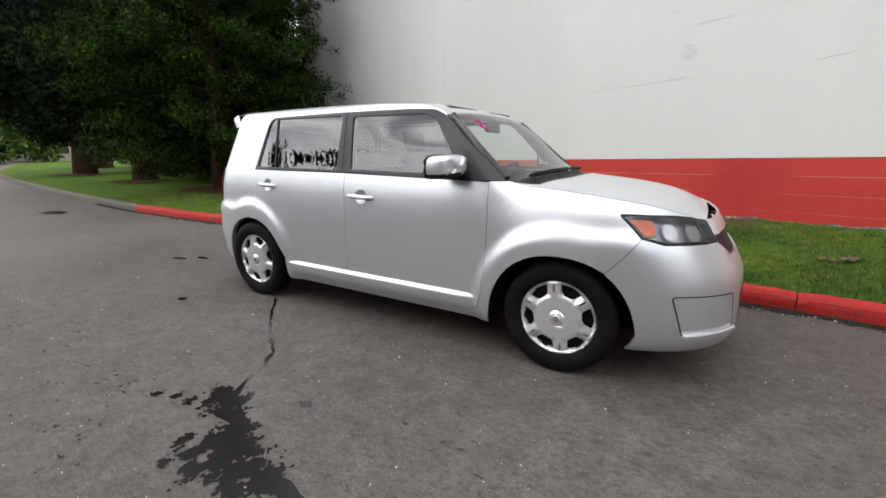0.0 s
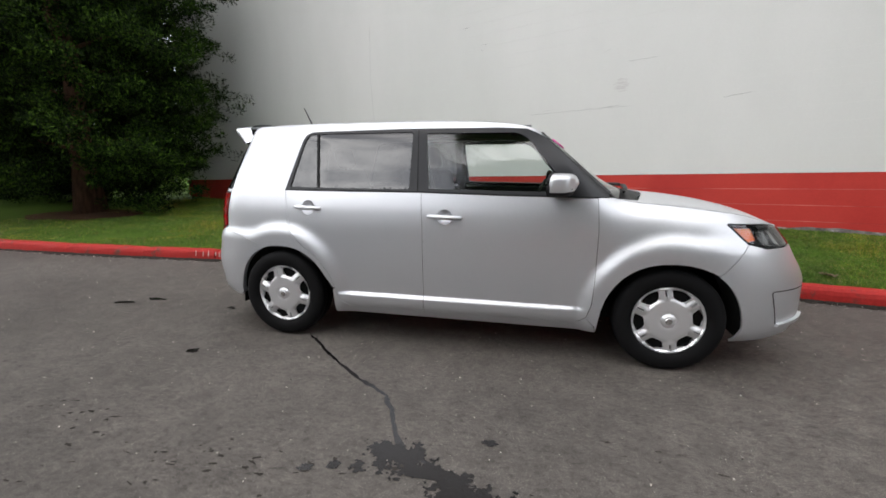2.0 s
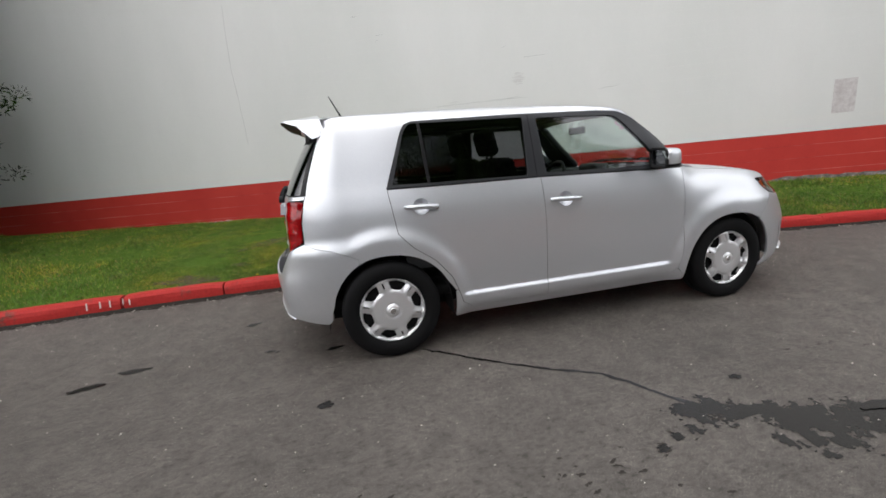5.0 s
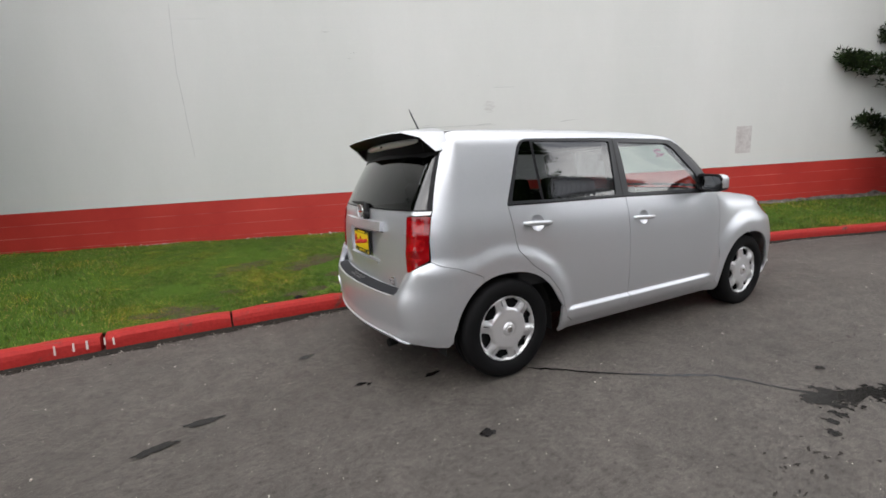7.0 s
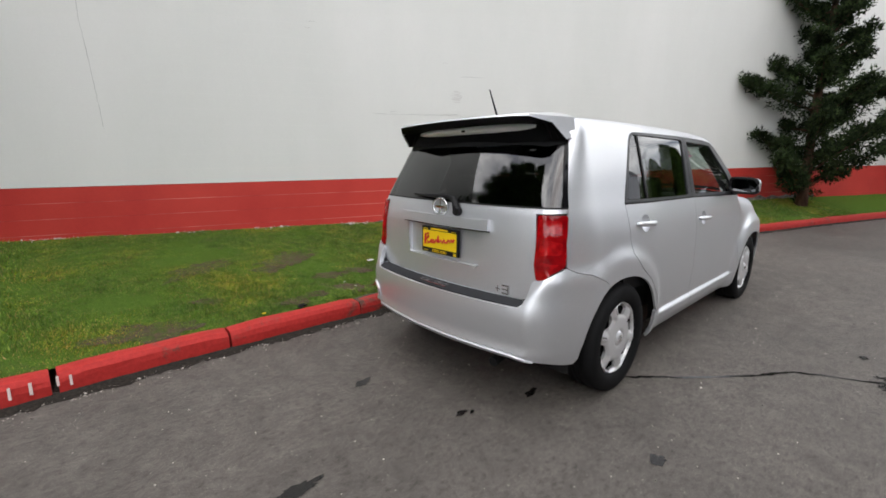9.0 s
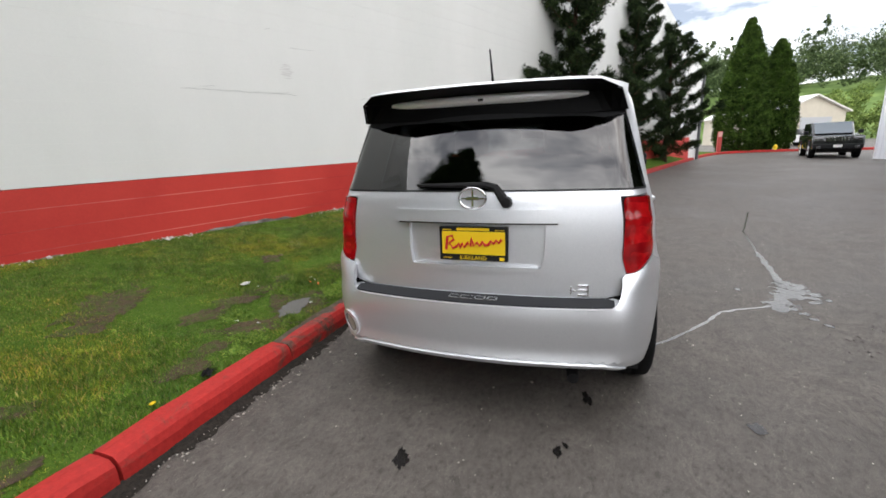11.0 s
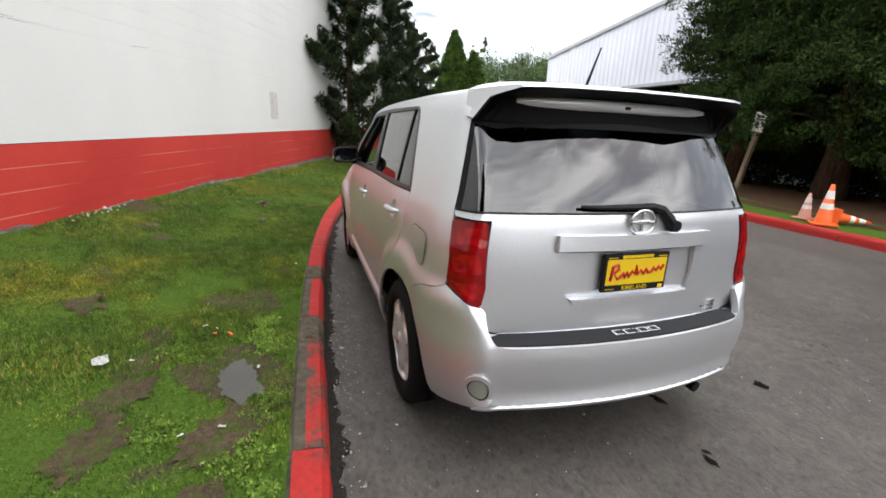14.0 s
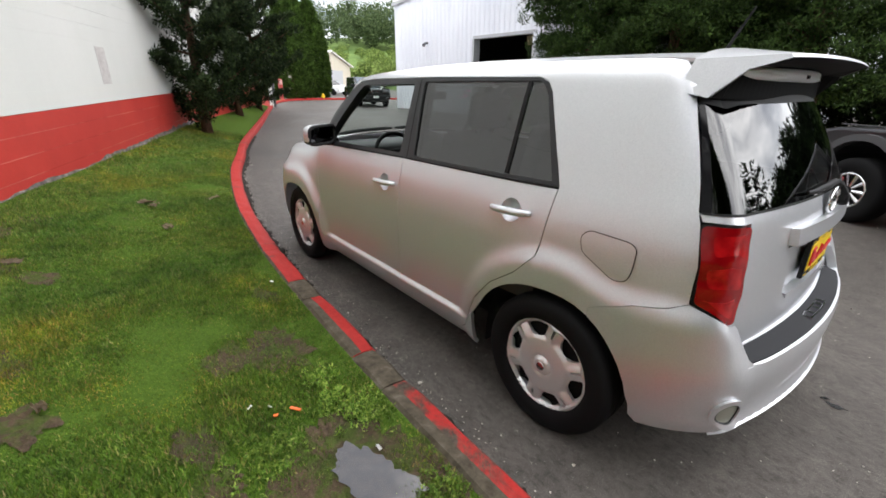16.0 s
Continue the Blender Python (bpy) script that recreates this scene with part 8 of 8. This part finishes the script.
nodes_of(M_WATER)[2].inputs["IOR"].default_value = 1.75
paint(M_WATER, ramp(M_WATER, tex_noise(M_WATER, 26, 4, 0.6), [(0.4, (0.012, 0.009, 0.006)), (0.7, (0.045, 0.034, 0.024))]))
tagged(link_mesh("puddle", ragged_bm(0.080, 1.590, 0.195, 0.088, 0.30, 8, lambda px, py: 0.1385, 0.36, 4, 60), M_WATER), "still puddle on the muddy lawn edge", "puddle", kind="structure")

# heights and bareness of the lawn on a fine net
_nx, _ny = np.arange(-9.2, 12.2, 0.1), np.arange(-0.2, 7.2, 0.1)
_hz = np.array([[lawn_z(x, y) for y in _ny] for x in _nx])
_pn = np.array([[noise.noise((x * 1.3, y * 1.3, 9)) + 0.6 * noise.noise((x * 4.5, y * 4.5, 2)) for y in _ny] for x in _nx])
_ky = np.array([kerb_y(x) for x in _nx])
_wy = np.array([wall_y(x) for x in _nx])


def net(field, x, y):
    i, j = (x - _nx[0]) / 0.1, (y - _ny[0]) / 0.1
    i0, j0 = np.clip(i.astype(int), 0, len(_nx) - 2), np.clip(j.astype(int), 0, len(_ny) - 2)
    a, b = i - i0, j - j0
    return (field[i0, j0] * (1 - a) + field[i0 + 1, j0] * a) * (1 - b) + (field[i0, j0 + 1] * (1 - a) + field[i0 + 1, j0 + 1] * a) * b


def grass(seed, n, x0, x1, tall, wide):
    rg = np.random.default_rng(seed)
    x = rg.uniform(x0, x1, n)
    lo, hi = np.interp(x, _nx, _ky) + KW + 0.005, np.interp(x, _nx, _wy) - 0.02
    y = lo + (hi - lo) * rg.uniform(0, 1, n)
    thick = net(_pn, x, y)
    keep = rg.uniform(0, 1, n) < 0.95 + 0.6 * thick
    for sx, sy, sr in SOIL:
        d = np.hypot(x - sx, y - sy) / sr
        keep &= rg.uniform(-0.55, 1.05, n) < d
    keep &= np.hypot((x - 0.135) / 0.16, (y - 1.605) / 0.10) > rg.uniform(0.75, 1.1, n)
    x, y, thick = x[keep], y[keep], thick[keep]
    n = len(x)
    z = net(_hz, x, y) - 0.004
    h = tall * rg.uniform(0.45, 1.25, n) * np.clip(0.85 + 0.95 * thick, 0.3, 1.9)
    a, lean = rg.uniform(0, 6.28, n), rg.uniform(0.1, 0.9, n) * h
    b = rg.uniform(0, 6.28, n)
    w = wide * rg.uniform(0.6, 1.3, n)
    p = np.stack([x, y, z], 1)
    sd = np.stack([np.cos(a), np.sin(a), 0 * a], 1) * w[:, None]
    tip = np.stack([np.cos(b) * lean, np.sin(b) * lean, h], 1)
    v = np.stack([p - sd, p + sd, p + tip], 1).reshape(-1, 3)
    return v, np.arange(len(v)).reshape(-1, 3)


for sd, n, x0, x1, tl, wd, lab in ((1, 330000, -2.6, 2.6, 0.022, 0.0031, "short green grass, thin round the soil"), (5, 110000, 0.5, 3.4, 0.026, 0.0034, "short green grass between the soil patches"), (2, 110000, 2.6, 6.0, 0.030, 0.0036, "short green grass beside the kerb"), (3, 70000, -9.0, -2.6, 0.042, 0.0045, "short green grass under the conifers"), (4, 45000, 6.0, 11.8, 0.045, 0.006, "short green grass along the wall")):
    tagged(link_mesh("grass", mesh_np("grass", *grass(sd, n, x0, x1, tl, wd)), M_GRASS), lab, "grass", kind="stuff")
# broad-leaved weeds near the puddle
M_WEED = leaf_mat("weed_leaves", (0.06, 0.12, 0.02), (0.13, 0.21, 0.035), (0.24, 0.30, 0.07), 0.5)
rg = np.random.default_rng(3)
for x, y, r, n in ((-0.10, 1.44, 0.10, 70), (0.40, 1.46, 0.12, 80), (-0.22, 1.86, 0.10, 60), (0.55, 1.55, 0.12, 70), (-0.45, 1.50, 0.11, 70), (0.42, 1.86, 0.12, 70), (0.75, 1.52, 0.08, 40), (-0.62, 1.45, 0.07, 40)):
    c = np.stack([x + rg.normal(0, r * 0.5, n), y + rg.normal(0, r * 0.5, n), np.zeros(n)], 1)
    c[:, 1] = np.maximum(c[:, 1], [kerb_y(q) + KW + 0.02 for q in c[:, 0]])
    c[:, 2] = net(_hz, c[:, 0], c[:, 1]) + 0.012
    tagged(link_mesh("weeds", mesh_np("weeds", *sprays(rg, c, np.full(n, 0.016), 14, 0.013, 0.3, 0.5)), M_WEED), "low broad-leaved weeds at the puddle's edge", "weeds", kind="stuff")

# litter on the lawn
def litter(name, x, y, bm, material, label, cat, turn=0.0, lift=0.012):
    bm.transform(Matrix.Translation((x, y, lawn_z(x, y) + lift)) @ Matrix.Rotation(turn, 4, "Z"))
    tagged(link_mesh(name, bm, material), label, cat)


def crumpled(w, d, h, seed):
    rg = random.Random(seed)
    bm = bmesh.new()
    g = [[bm.verts.new((-w / 2 + w * i / 5 + rg.uniform(-0.1, 0.1) * w / 5, -d / 2 + d * j / 5 + rg.uniform(-0.1, 0.1) * d / 5, h * rg.random())) for j in range(6)] for i in range(6)]
    for i in range(5):
        for j in range(5):
            bm.faces.new((g[i][j], g[i + 1][j], g[i + 1][j + 1], g[i][j + 1]))
    ex = bmesh.ops.solidify(bm, geom=bm.faces[:], thickness=0.0015)
    return bm


M_LITTER_O = mat("orange_plastic_bit", (0.80, 0.16, 0.03), 0.4)
M_DEADLEAF = mat("dead_leaf_brown", (0.20, 0.15, 0.10), 0.9)
litter("paper_scrap", 0.30, 2.23, crumpled(0.085, 0.065, 0.012, 1), M_WHITEPAPER, "crumpled white paper scrap on the grass", "litter", 0.4, 0.02)
litter("plastic_stick", 0.57, 1.70, box_bm(-0.026, 0.026, -0.007, 0.007, 0, 0.006, 0.002), M_LITTER_O, "short orange plastic stick on the grass", "litter", 0.6, 0.02)
litter("plastic_bit", 0.57, 1.78, box_bm(-0.010, 0.010, -0.007, 0.007, 0, 0.006, 0.002), M_LITTER_O, "small orange plastic bit on the grass", "litter", 1.2, 0.02)
litter("plastic_bit", -1.19, 1.42, box_bm(-0.014, 0.014, -0.009, 0.009, 0, 0.006, 0.002), M_YELLOW, "small yellow plastic bit on the grass", "litter", 0.2, 0.02)
litter("crumpled_wrapper", -0.89, 1.40, crumpled(0.085, 0.055, 0.022, 2), M_BLACK, "crumpled black wrapper at the kerb", "litter", 0.3, 0.015)
for k, (x, y, w) in enumerate(((0.20, 1.52, 0.022), (0.30, 2.10, 0.018), (0.68, 1.85, 0.018), (1.93, 1.35, 0.028), (-0.26, 1.62, 0.022), (-0.30, 1.76, 0.016), (0.64, 1.78, 0.014))):
    litter("paper_bit", x, y, crumpled(w * 1.5, w * 0.6, 0.006, 5 + k), M_WHITEPAPER, "tiny white paper bit on the lawn", "litter", k * 1.1, 0.016)
for k, (x, y, w) in enumerate(((3.46, 1.75, 0.10), (4.36, 1.81, 0.12), (4.5, 1.16, 0.10), (4.22, 1.76, 0.09), (1.1, 2.5, 0.05), (2.9, 2.7, 0.08))):
    litter("leaf_debris", x, y, crumpled(w * 1.4, w * 0.8, 0.03, 15 + k), M_DEADLEAF, "dry brown leaf debris on the grass", "debris", k * 0.9, 0.02)
# flakes of paint fallen at the wall's foot
rg = np.random.default_rng(12)
M_FLAKE = mat("pale_paint_flake", (0.62, 0.58, 0.56), 0.8)
_pt = []
for x0, m in ((1.2, 60), (-2.4, 50), (3.2, 40), (0.0, 20), (-1.0, 20)):
    for _ in range(m):
        x = x0 + rg.normal(0, 0.22)
        y = wall_y(x) - 0.02 - abs(rg.normal(0, 0.06))
        _pt.append((x, y, lawn_z(x, y) + 0.015))
stones("paint_flakes", _pt, 0.009 * np.exp(rg.normal(0, 0.5, len(_pt))), M_FLAKE, "pale paint flakes at the wall's foot", 8)
